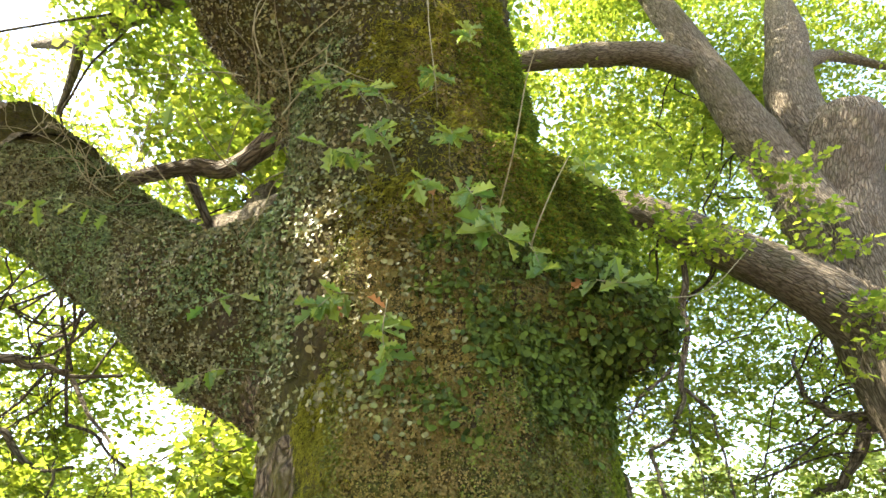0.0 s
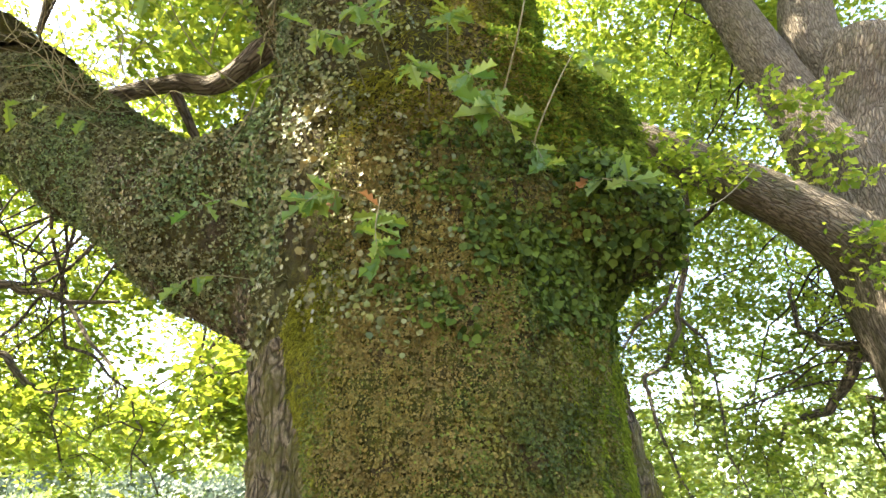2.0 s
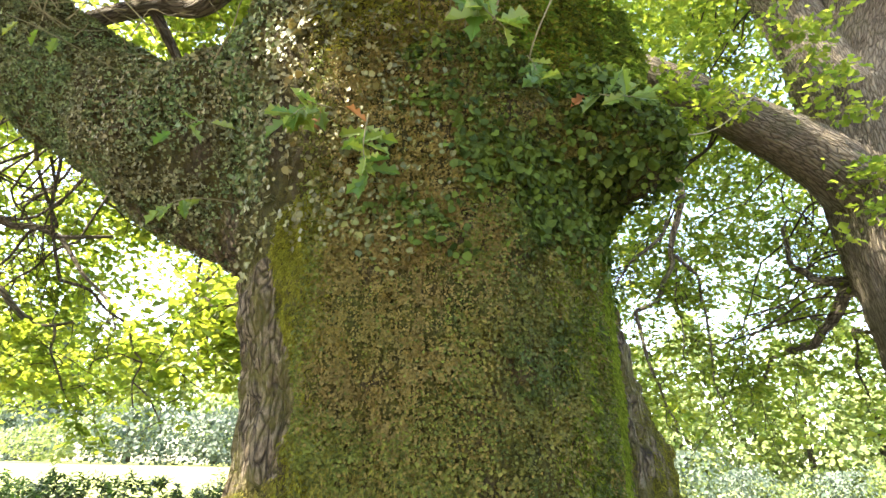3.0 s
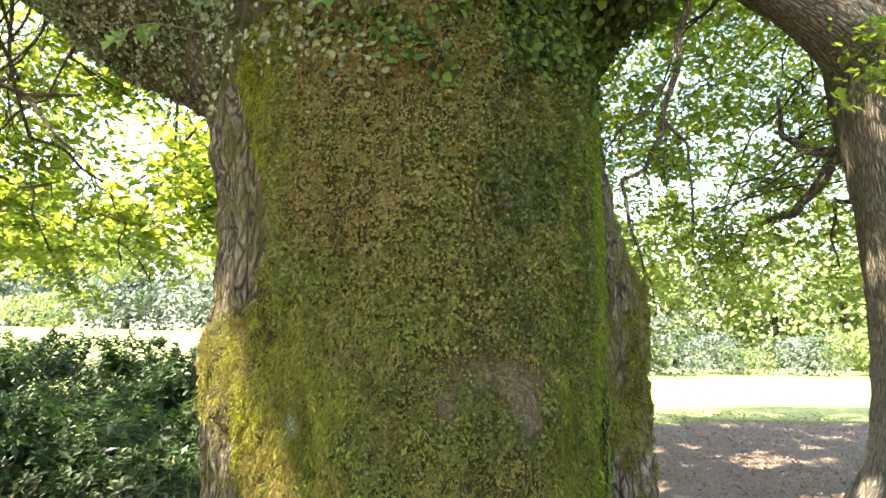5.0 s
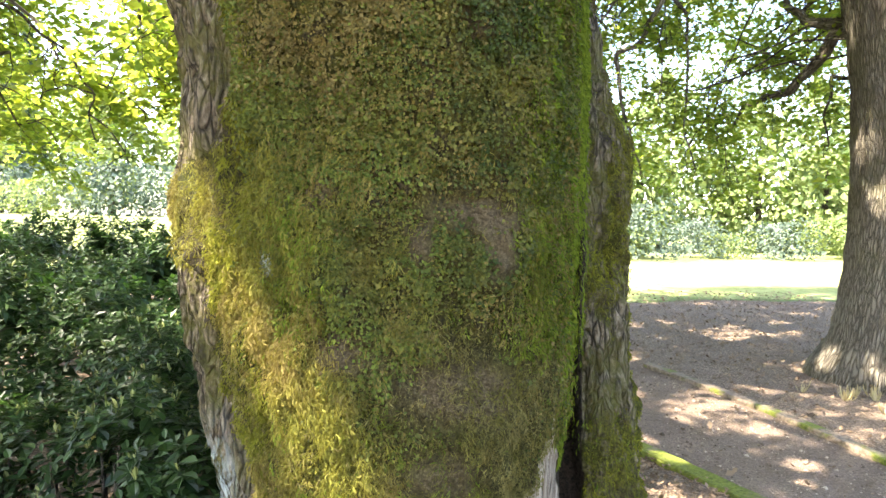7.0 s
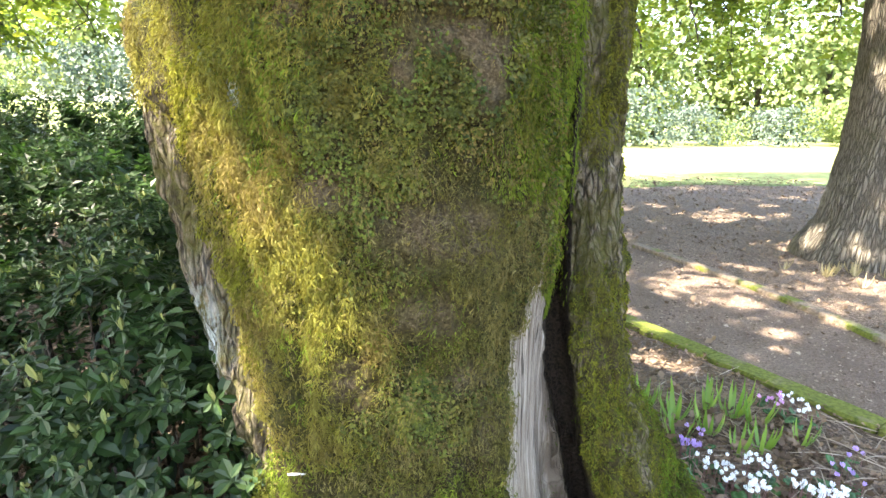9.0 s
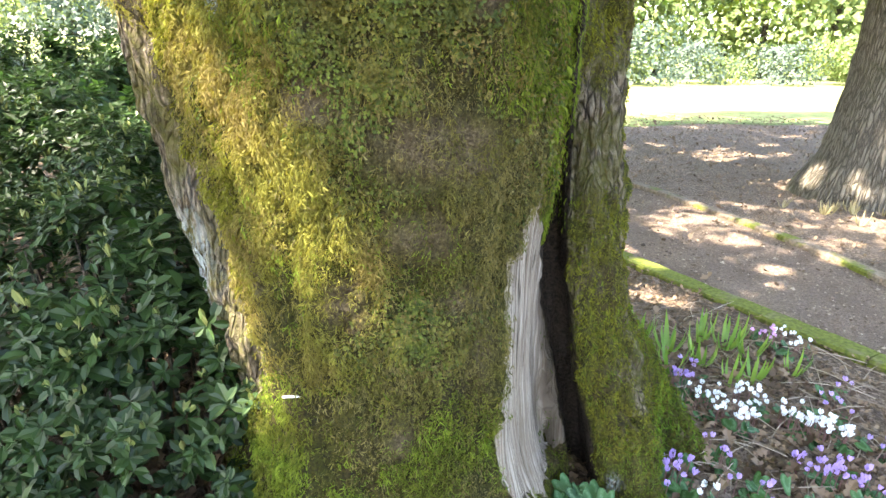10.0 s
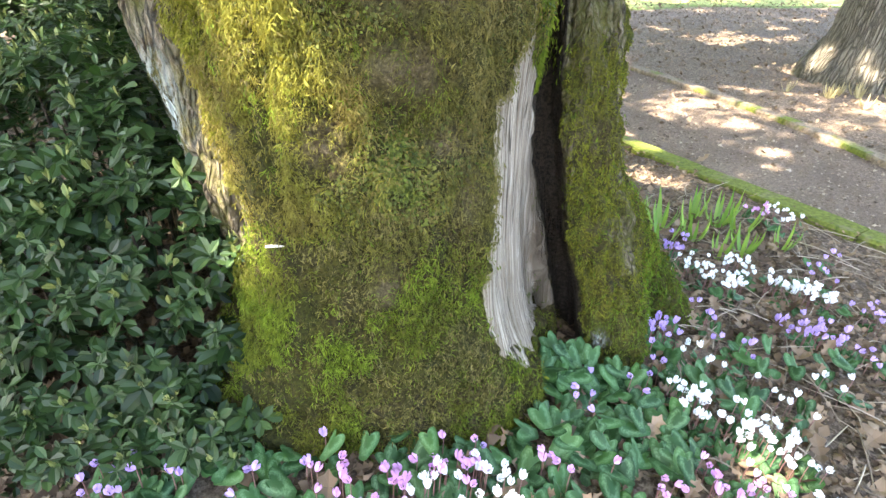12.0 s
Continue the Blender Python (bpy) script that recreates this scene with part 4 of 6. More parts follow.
SOFT_FROM = len(SUN_SPOTS)
SPOT_PLACES = [c for c, r in SUN_SPOTS]
for k in range(300):
    SUN_SPOTS.append((np.array([rng.uniform(1.6, 13), rng.uniform(2.2, 15), 0.0]), rng.uniform(-0.07, 0.10)))
for k in range(200):
    y = rng.uniform(2.6, 13)
    SUN_SPOTS.append((np.array([rng.uniform(1.7, 4.0) if k < 45 else rng.uniform(2.5, 9.0), y, 0.0]), rng.uniform(-0.07, 0.06)))
for k in range(60):
    SUN_SPOTS.append((np.array([rng.uniform(-5.5, -1.3), rng.uniform(4.2, 7.0), rng.uniform(2.8, 5.0)]), rng.uniform(0.05, 0.35)))
for k in range(40):
    SUN_SPOTS.append((np.array([rng.uniform(-5.2, -1.6), rng.uniform(4.8, 6.5), rng.uniform(2.4, 4.2)]), rng.uniform(0.05, 0.3)))
for k in range(22):
    SUN_SPOTS.append((np.array([rng.uniform(1.8, 5.2), rng.uniform(7.2, 9.5), rng.uniform(2.6, 5.2)]), rng.uniform(0.0, 0.25)))
for k in range(90):
    SUN_SPOTS.append((np.array([rng.uniform(-4.5, -0.5), rng.uniform(2.4, 7.0), 1.2]), rng.uniform(-0.03, 0.18)))
for k in range(9):
    SUN_SPOTS.append((np.array([rng.uniform(-4.4, -2.0), rng.uniform(5.1, 5.9), rng.uniform(2.7, 3.6)]), rng.uniform(0.3, 0.5)))
for p, r in (((-0.20, 1.52, 2.82), 0.10), ((-0.10, 1.5, 2.66), 0.05), ((-0.34, 1.6, 3.0), 0.08), ((-0.9, 2.2, 3.3), 0.08), ((-1.3, 2.0, 0.95), 0.0), ((-0.9, 1.75, 0.9), -0.04), ((-1.6, 2.6, 1.0), 0.08), ((-1.1, 3.0, 1.1), 0.1), ((-0.7, 1.9, 0.8), -0.05), ((0.25, 1.5, 3.5), 0.08), ((0.35, 1.6, 3.9), 0.1)):
    SUN_SPOTS.append((np.array(p), r))
for p, r in (((5.0, 6.2, 5.5), 0.16), ((5.15, 6.2, 4.3), 0.12), ((4.4, 6.3, 5.9), 0.08), ((5.3, 6.2, 3.4), 0.05), ((5.0, 6.3, 7.4), 0.12), ((3.3, 6.4, 6.6), 0.05)):
    SUN_SPOTS.append((np.array(p), r))


def clear_of_oak(c):
    """True where the sun's way to a place does not meet the oak's stem."""
    s = max(0.0, ((c[0] - 0.1) * -SUN.x + (c[1] - 2.0) * -SUN.y) / (SUN.x ** 2 + SUN.y ** 2))
    p = c + s * np.array(SUN)
    return s < 0.7 or p[2] > 6.0 or math.hypot(p[0] - 0.1, p[1] - 2.0) > 0.8


SUN_SPOTS = [(c, r) for k, (c, r) in enumerate(SUN_SPOTS) if k < 4 or clear_of_oak(c)]
SOFT_FROM = sum(1 for k in range(SOFT_FROM) if k < 4 or clear_of_oak(SPOT_PLACES[k]))


def gaps(p):
    """True where a place does not stand in one of the small openings of the crown towards the sun."""
    ok = np.ones(len(p), bool)
    for k, (c, r) in enumerate(SUN_SPOTS):
        d = p - c
        t = d @ np.array(SUN)
        ok &= (np.linalg.norm(d - t[:, None] * np.array(SUN), axis=1) > r + 0.12) | (t < 0.5) | ((k >= SOFT_FROM) & (rng.random(len(p)) < 0.17))
    return ok


def sprays(centres, per, size, reach, flat=0.6, simple=False):
    """Loose sprays of leaves round the centres."""
    n = len(centres) * per
    c = np.repeat(centres, per, 0)
    off = rng.normal(0, 1, (n, 3)) * [reach, reach, reach * 0.32]
    ok = gaps(c + off)
    c, off, n = c[ok], off[ok], int(ok.sum())
    nrm = np.stack([rng.normal(0, flat, n), rng.normal(0, flat, n), np.ones(n)], 1)
    away = off + [0, 0, -0.25 * reach]
    rot = frames_for(nrm, away)
    if simple:
        return spread(CROWN_LEAF[[0, 1, 3, 5]] * [1.2, 1, 1], np.array([(0, 1, 2), (0, 2, 3)]), rot, c + off, size * np.exp(rng.normal(0, 0.25, n)))
    return spread(LOBED_LEAF, LOBED_FACES, rot, c + off, size * np.exp(rng.normal(0, 0.25, n)))


def crown_points(count, lo, hi, keep, seed, grain=0.6, level=0.09, thin=0.42):
    """Clumped places inside a box where keep(x, y, z) holds."""
    got = []
    while sum(len(g) for g in got) < count:
        p = lo + rng.random((count * 3, 3)) * (np.array(hi) - lo)
        m = fbm(p * grain, 3, seed) + rng.normal(0, 0.12, len(p)) > level + thin * smooth(6.5, 4.0, p[:, 2])
        got.append(p[m & keep(*p.T)])
    return np.vstack(got)[:count]


def wander(start, heading, length, droop, seed, steps=7):
    """A drooping branch line."""
    r = np.random.default_rng(seed)
    p, d = np.array(start, float), np.array(heading, float)
    d /= np.linalg.norm(d)
    out = [p.copy()]
    for k in range(steps):
        d = d + r.normal(0, 0.36, 3) + [0, 0, -droop]
        d /= np.linalg.norm(d)
        p = p + d * length / steps
        out.append(p.copy())
    return np.array(out)


def branch_system(stems, seed, limbs, twigs=4):
    """Branches with side twigs, each led back to the nearest limb: twig tubes, and places for sprays along them."""
    r = np.random.default_rng(seed)
    tubes, spots, led = [], [], []
    u = np.linspace(0, 1, 9)[:, None]
    hold = np.vstack([np.array(a) * (1 - u) + np.array(b) * u for pts, _ in limbs for a, b in zip(pts[:-1], pts[1:])])
    for k, (start, heading, length, radius, droop) in enumerate(stems):
        s = np.array(start)
        gap = np.linalg.norm((hold - s) * [1, 1, 0.8], axis=1) + 2.0 * np.maximum(s[2] + 0.3 - hold[:, 2], 0)
        root = hold[np.argmin(gap)]
        far = np.linalg.norm(root - s)
        if far > 2.0:
            s = root + (s - root) * 2.0 / far
            far = 2.0
        led.append((s, heading, length, radius, droop))
        mid = 0.5 * (root + s) + [0, 0, 0.10 * far] + r.normal(0, 0.05 * far, 3)
        tubes.append(tube((root, 0.5 * root + 0.5 * mid + r.normal(0, 0.03 * far, 3), mid, 0.5 * mid + 0.5 * s + r.normal(0, 0.03 * far, 3), s), np.linspace(min(radius * 1.1, 0.018), min(radius, 0.013), 5), 6, 0.1, k, sub=6))
        spots.append(np.array([mid, 0.5 * (mid + s)]))
    for k, (start, heading, length, radius, droop) in enumerate(led):
        line = wander(start, heading, length, droop, seed * 97 + k)
        tubes.append(tube(line, np.linspace(min(radius, 0.014), radius * 0.3, len(line)), 6, 0.1, k, sub=3))
        for j in range(twigs):
            i = r.integers(2, len(line))
            h = r.normal(0, 1, 3) + [0, 0, -0.2]
            sub = wander(line[i], h, length * r.uniform(0.25, 0.5), 0.22, seed * 131 + k * 11 + j, 5)
            tubes.append(tube(sub, np.linspace(radius * 0.4, 0.004, len(sub)), 5, 0.1, j, sub=2))
            spots.append(sub[1:])
            for _ in range(2):
                i2 = r.integers(1, len(sub))
                s2 = wander(sub[i2], r.normal(0, 1, 3), length * r.uniform(0.1, 0.22), 0.25, seed * 177 + k * 31 + j * 3 + _, 4)
                tubes.append(tube(s2, np.linspace(radius * 0.2, 0.003, len(s2)), 4, 0, j, sub=2))
                spots.append(s2[1:])
        spots.append(line[4:])
    return join(tubes), np.vstack(spots)


OAK_LIMBS = (
    (((-2.6, 2.95, 4.32), (-4.2, 3.4, 5.5), (-6.2, 4.2, 6.9), (-8.0, 5.4, 8.4)), (0.40, 0.24, 0.16, 0.06)),
    (((-0.30, 2.25, 5.2), (-0.4, 2.5, 7.0), (0.2, 3.0, 9.0), (0.5, 3.6, 11.0)), (0.58, 0.42, 0.26, 0.08)),
    (((-1.0, 2.05, 5.2), (-1.9, 1.7, 6.6), (-2.6, 1.0, 8.4), (-3.4, 0.2, 9.6)), (0.46, 0.32, 0.2, 0.06)),
    (((-0.7, 2.9, 4.2), (-1.7, 4.2, 5.0), (-3.0, 5.6, 5.9), (-4.6, 7.0, 7.0)), (0.26, 0.17, 0.12, 0.05)),
    (((-0.9, 2.6, 4.7), (-1.5, 3.1, 4.70), (-1.87, 3.2, 4.78), (-2.3, 3.3, 4.76), (-2.8, 3.2, 4.4)), (0.09, 0.07, 0.06, 0.06, 0.06)),
    (((-1.9, 3.22, 4.76), (-1.82, 3.45, 4.58), (-1.75, 3.6, 4.42)), (0.04, 0.03, 0.02)),
    (((0.0, 2.8, 8.3), (-1.8, 3.6, 8.5), (-3.78, 4.5, 8.79), (-4.6, 4.83, 8.72), (-5.3, 5.17, 8.86), (-6.4, 5.6, 9.3)), (0.24, 0.2, 0.17, 0.13, 0.11, 0.06)),
    (((-5.15, 5.0, 8.8), (-5.2, 5.25, 8.24), (-5.35, 5.5, 7.7)), (0.07, 0.06, 0.03)),
    (((-1.9, 4.4, 5.1), (-2.1, 5.2, 6.2), (-1.8, 6.2, 7.6), (-1.7, 7.0, 9.0)), (0.11, 0.09, 0.07, 0.03)),
)
SECOND_LIMBS = (
    ("trunk", ((5.45, 6.55, -0.1), (5.47, 6.55, 0.5), (5.54, 6.6, 1.4), (5.56, 6.6, 2.6), (5.42, 6.6, 4.0), (5.46, 6.65, 5.2), (5.45, 6.7, 6.6)), (0.78, 0.56, 0.45, 0.43, 0.45, 0.56, 0.60), 72),
    ("limb", ((5.45, 6.7, 6.0), (5.12, 6.7, 7.4), (4.72, 6.7, 8.9), (4.13, 6.75, 11.4), (3.8, 7.0, 13.5)), (0.55, 0.38, 0.32, 0.27, 0.2), 48),
    ("limb", ((5.6, 6.75, 6.4), (5.95, 6.8, 7.8), (5.7, 6.8, 9.2), (6.2, 6.9, 11.2), (6.7, 7.2, 13.0)), (0.5, 0.5, 0.40, 0.34, 0.2), 40),
    ("limb", ((4.35, 6.75, 10.2), (3.6, 6.7, 10.5), (2.4, 6.7, 10.5), (1.0, 6.7, 10.3), (-0.4, 6.9, 10.6)), (0.24, 0.22, 0.20, 0.17, 0.1), 24),
    ("limb", ((5.3, 6.6, 5.2), (4.6, 6.5, 5.75), (3.85, 6.5, 6.2), (3.2, 6.55, 6.65), (2.65, 6.6, 7.0), (2.0, 6.8, 7.5), (1.2, 7.2, 8.2)), (0.42, 0.34, 0.30, 0.27, 0.22, 0.14, 0.05), 40),
    ("burl", ((5.5, 6.8, 6.3), (5.72, 6.72, 7.3), (5.92, 6.58, 8.0), (6.04, 6.45, 8.45), (6.08, 6.40, 8.75), (6.09, 6.38, 8.92)), (0.28, 0.42, 0.50, 0.55, 0.42, 0.06), 48),
    ("limb", ((6.2, 6.9, 10.5), (7.4, 7.4, 11.4), (9.0, 8.0, 11.8)), (0.16, 0.12, 0.06), 16),
    ("limb", ((5.9, 6.6, 6.2), (7.2, 6.2, 7.6), (9.0, 6.0, 9.0)), (0.3, 0.24, 0.12), 20),
)


# crooked branches that hang below the crowns: points, thick and thin end
OAK_HANGING = (
    (((-4.62, 5.2, 4.13), (-4.26, 5.3, 4.1), (-3.99, 5.4, 4.08), (-3.78, 5.5, 4.01), (-3.31, 5.6, 4.06)), 0.045, 0.016),
    (((-3.67, 5.4, 3.94), (-3.38, 5.43, 3.58), (-3.09, 5.47, 3.31), (-2.97, 5.5, 3.0)), 0.024, 0.008),
    (((-1.96, 5.2, 3.69), (-2.17, 5.33, 3.43), (-2.16, 5.47, 3.22), (-2.21, 5.6, 2.98)), 0.022, 0.009),
    (((-2.19, 5.4, 3.45), (-2.49, 5.5, 3.31), (-2.75, 5.6, 3.19), (-2.83, 5.7, 3.04)), 0.014, 0.006),
    (((-4.15, 5.0, 3.47), (-3.9, 5.12, 3.35), (-3.73, 5.25, 3.14), (-3.69, 5.38, 3.09), (-3.42, 5.5, 3.15)), 0.04, 0.012),
    (((-3.46, 5.3, 3.08), (-3.46, 5.35, 2.85), (-3.3, 5.4, 2.51)), 0.014, 0.006),
)
SECOND_HANGING = (
    (((3.3, 6.9, 6.6), (3.16, 7.0, 5.65), (2.99, 7.04, 4.76), (2.96, 7.08, 4.39), (2.74, 7.11, 3.95), (2.46, 7.15, 3.79), (2.53, 7.19, 3.39), (2.61, 7.22, 3.06), (2.75, 7.26, 2.66), (2.86, 7.3, 2.38)), 0.045, 0.010),
    (((2.98, 7.05, 4.53), (3.3, 7.16, 4.27), (3.39, 7.28, 3.79), (3.42, 7.39, 2.96), (3.64, 7.5, 2.5)), 0.026, 0.008),
    (((3.01, 7.1, 4.36), (2.96, 7.13, 3.96), (3.02, 7.17, 3.47), (2.99, 7.2, 3.2)), 0.014, 0.006),
    (((2.93, 7.0, 4.98), (2.45, 7.15, 4.44), (2.3, 7.3, 4.22)), 0.026, 0.012),
    (((5.31, 6.9, 4.12), (5.09, 7.12, 4.22), (4.89, 7.34, 4.32), (4.78, 7.56, 4.59), (4.9, 7.78, 5.19), (5.15, 8.0, 5.47)), 0.085, 0.012),
    (((5.26, 6.9, 4.08), (5.1, 7.13, 4.08), (5.01, 7.37, 3.77), (4.88, 7.6, 3.52), (4.71, 7.83, 3.49), (4.56, 8.07, 3.41), (4.34, 8.3, 3.02)), 0.085, 0.016),
    (((5.27, 7.0, 3.55), (5.15, 7.2, 3.62), (5.22, 7.4, 3.2), (5.45, 7.6, 2.85)), 0.035, 0.010),
    (((5.03, 7.4, 3.78), (4.88, 7.6, 3.9), (4.65, 7.8, 4.06), (4.44, 8.0, 3.99)), 0.022, 0.008),
)


def hanging(branches, tree, base, seed, crooked=7):
    """Adds the crooked branches to a tree, and gives the side twigs and the places for their leaves."""
    r = np.random.default_rng(seed)
    twigs, spots = [], []
    for k, (pts, r0, r1) in enumerate(branches):
        p = np.array(pts)
        fine = [p[0]]
        for a, b in zip(p[:-1], p[1:]):
            fine += [0.5 * (a + b) + r.normal(0, 0.07 * np.linalg.norm(b - a), 3), b]
        fine = np.array(fine)
        v, f, g = tube(fine, np.linspace(r0, r1, len(fine)), 9, 0.22, seed + k, 8, sub=5, grain=True)
        part("branch", mesh_of("hanging_branch", v - base, f, M_BARK, True, {"bark": g}), tree, "dark crooked hanging branch")
        for j in range(crooked):
            at = fine[r.integers(1, len(fine))]
            line = wander(at, r.normal(0, 1, 3) * [1, 0.6, 1] + [0, 0, -0.3], r.uniform(0.25, 0.8), 0.15, seed * 53 + k * 17 + j, 6)
            twigs.append(tube(line, np.linspace(0.006, 0.002, len(line)), 5, 0.15, j, sub=3))
            spots.append(line[2:])
            for m in range(2):
                side = wander(line[r.integers(1, 6)], r.normal(0, 1, 3), r.uniform(0.12, 0.35), 0.15, seed * 71 + k * 37 + j * 5 + m, 4)
                twigs.append(tube(side, np.linspace(0.003, 0.0015, len(side)), 4, 0, j, sub=2))
                spots.append(side[1:])
    return join(twigs), np.vstack(spots)


# crown of the oak itself
def in_oak_crown(x, y, z):
    r = np.sqrt(((x - 0.0) / 10.5) ** 2 + ((y - 2.5) / 8.5) ** 2 + ((z - 3.6) / 9.0) ** 2)
    return (r > 0.42) & (r < 1.0) & (z > 2.6 + 0.02 * x) & ((z > 5.0) | (y > 4.6)) & ((z > 5.5) | (np.hypot(x, y - 0.3) > 2.6)) & ((x > -7.6) | (y < 3.4)) & ((z > 5.5) | (np.sin(x * 41 + y * 59 + z * 67) > 0.35)) & ((x < 0.8) | (y > 7.0) | (z > 11.5)) & ~((x < -2.5) & (y > 4.2) & (z > 6.2) & (np.sin(x * 37 + y * 53 + z * 71) > 0.75))


cp = crown_points(11400, np.array([-10.5, -4, 2.2]), [10, 11, 12.5], in_oak_crown, 61)
# unseen leaf clusters added towards the sun to shade trunk and shrub
shade = np.vstack([np.array(at) + np.array(SUN) * rng.uniform(6.2, 10.0, count)[:, None] + rng.normal(0, wide, (count, 3)) for at, count, wide in (
    ((0.1, 1.4, 1.3), 600, 0.85), ((0.05, 1.45, 1.15), 130, 0.4), ((-0.5, 1.95, 2.1), 300, 0.6), ((-0.15, 1.45, 0.7), 520, 0.55), ((0.3, 1.45, 2.35), 420, 0.6), ((-0.2, 1.9, 3.6), 30, 0.7), ((-1.6, 2.6, 0.8), 60, 1.2))])
# more unseen clusters, added to shade the second oak's trunk
shade = np.vstack([shade, np.array([5.4, 6.5, 0.0]) + rng.uniform(0.5, 11.0, 520)[:, None] * [-0.04, 0, 1] + np.array(SUN) * rng.uniform(10.5, 14.0, 520)[:, None] + rng.normal(0, 0.75, (520, 3))])
cp = np.vstack([cp, crown_points(420, np.array([-7.5, 3.6, 6.0]), [-3.0, 7.0, 10.0], lambda x, y, z: x > -99, 65, level=-0.1, thin=0), crown_points(800, np.array([-4.6, 4.2, 5.4]), [-0.8, 7.5, 9.5], lambda x, y, z: x > -99, 63, level=-0.1, thin=0), crown_points(1000, np.array([-6.5, 5.2, 2.7]), [-1.2, 8.5, 5.5], lambda x, y, z: x > -99, 64, level=0.05, thin=0)])
cp = np.vstack([cp, crown_points(900, np.array([-12.0, 8.8, 2.8]), [-2.0, 13.0, 9.5], lambda x, y, z: z > 2.8, 73, level=-0.05, thin=0)])
far_off = np.linalg.norm(cp - [0, 0.2, 1.7], axis=1) > 6.0
v, f = sprays(cp[~far_off], 20, 0.105, 0.17)
v4, f4 = sprays(cp[far_off], 20, 0.100, 0.17, simple=True)
v3, f3 = sprays(shade, 17, 0.12, 0.21, simple=True)
stems = []
for k in range(19):
    a = rng.uniform(-1.25, -0.15)
    rr = rng.uniform(3.2, 6.5)
    stems.append(((rr * math.sin(a) * 1.25 - 0.2, 2.3 + rr * math.cos(a) * 0.8, rng.uniform(3.6, 7.0)), (math.sin(a), math.cos(a) * 0.6, -0.05), rng.uniform(1.6, 2.6), rng.uniform(0.016, 0.03), 0.22))
for k in range(13):
    stems.append(((rng.uniform(-5.5, -1.6), rng.uniform(4.0, 6.5), rng.uniform(2.9, 4.6)), (rng.uniform(-1, 1), rng.uniform(-0.2, 0.6), -0.1), rng.uniform(1.4, 2.2), rng.uniform(0.012, 0.021), 0.12))
(tv, tf), spots = branch_system(stems, 5, OAK_LIMBS)
(hv, hf), more = hanging(OAK_HANGING, oak, OAK_AT, 301)
tv, tf = join([(tv, tf), (hv, hf)])
v2, f2 = sprays(np.vstack([spots, more]), 8, 0.092, 0.13)
cv, cf = join([(v, [f]), (v2, [f2]), (v3, [f3]), (v4, [f4])])
part("crown", mesh_of("oak_crown", cv - OAK_AT, cf, M_CANOPY, False), oak, "yellow-green sunlit oak leaves, plus unseen clusters added for shade")
part("branch_work", mesh_of("oak_branches", tv - OAK_AT, tf, M_TWIG), oak, "thin dark drooping branches")["kind"] = "stuff"
for pts, rad in OAK_LIMBS:
    lv, lf, lg = tube(pts, rad, 18, 0.16, 3, 20, sub=12, grain=True)
    part("limb", mesh_of("oak_limb", lv - OAK_AT, lf, M_BARK, True, {"bark": lg}), oak, "dark limb of rough bark")


# ---- the second oak beside the path ----
T2 = np.array([5.25, 6.55, 0.0])
second = thing("oak_tree", "tall grey furrowed oak beyond the path, forking high up", "tree", at=pose(*T2))
for name, pts, rad, sides in SECOND_LIMBS:
    tv, tf, tg = tube(pts, rad, sides, 0.07, 21, 42, sub=14, grain=True)
    part(name, mesh_of("oak2_" + name, tv - T2, tf, M_BARK, True, {"bark": tg}), second, {"trunk": "rough furrowed grey bark", "burl": "rounded burl in the fork"}.get(name, ""))


def in_second_crown(x, y, z):
    r = np.sqrt(((x - 4.5) / 10) ** 2 + ((y - 8.5) / 5.6) ** 2 + ((z - 8.0) / 8.5) ** 2)
    return (r > 0.3) & (r < 1.0) & (z > 2.7 + 0.10 * np.abs(x - 7)) & (y > 7.3 + 0.7 * np.maximum(4.4 - z, 0))


cp = crown_points(6600, np.array([-5, 3.5, 2.5]), [15, 14, 16.5], in_second_crown, 67, thin=0.32)
cp = np.vstack([cp, crown_points(420, np.array([0.5, 8.3, 2.4]), [7.5, 12.5, 5.5], lambda x, y, z: x > -99, 66, level=0.1, thin=0)])
fringe = np.array([(2.6, 5.9, 6.3), (3.2, 5.8, 6.1), (3.9, 5.7, 5.9), (4.5, 5.8, 6.4), (4.4, 5.9, 7.2), (3.6, 5.9, 7.0), (5.0, 5.8, 4.7), (4.9, 5.9, 5.2), (2.2, 6.1, 7.4)])
fringe = np.repeat(fringe, 9, 0) + rng.normal(0, 1, (81, 3)) * [0.36, 0.12, 0.22]
cp = np.vstack([cp, crown_points(620, np.array([4.5, 7.6, 8.6]), [10.5, 11.0, 13.5], lambda x, y, z: x > -99, 72, level=-0.05, thin=0)])
# mostly unseen layer of leaves overhead, added to shade what lies below
high = crown_points(1900, np.array([-4, 4.0, 12.4]), [10, 9.5, 16.5], lambda x, y, z: z > 12.4 + 0.05 * np.abs(x - 3), 71)
v, f = sprays(cp, 25, 0.098, 0.118, simple=True)
v3, f3 = sprays(high, 18, 0.105, 0.23, simple=True)
v5, f5 = sprays(fringe, 26, 0.100, 0.085, 0.6)
stems = []
for k in range(22):
    a = rng.uniform(-1.6, 1.3)
    rr = rng.uniform(2.0, 5.5)
    stems.append(((5.0 + rr * math.sin(a), 8.2 + rr * math.cos(a) * 0.6, rng.uniform(4.2, 6.6)), (math.sin(a), 0.4 * math.cos(a), -0.1), rng.uniform(2.0, 3.2), rng.uniform(0.012, 0.030), 0.24))
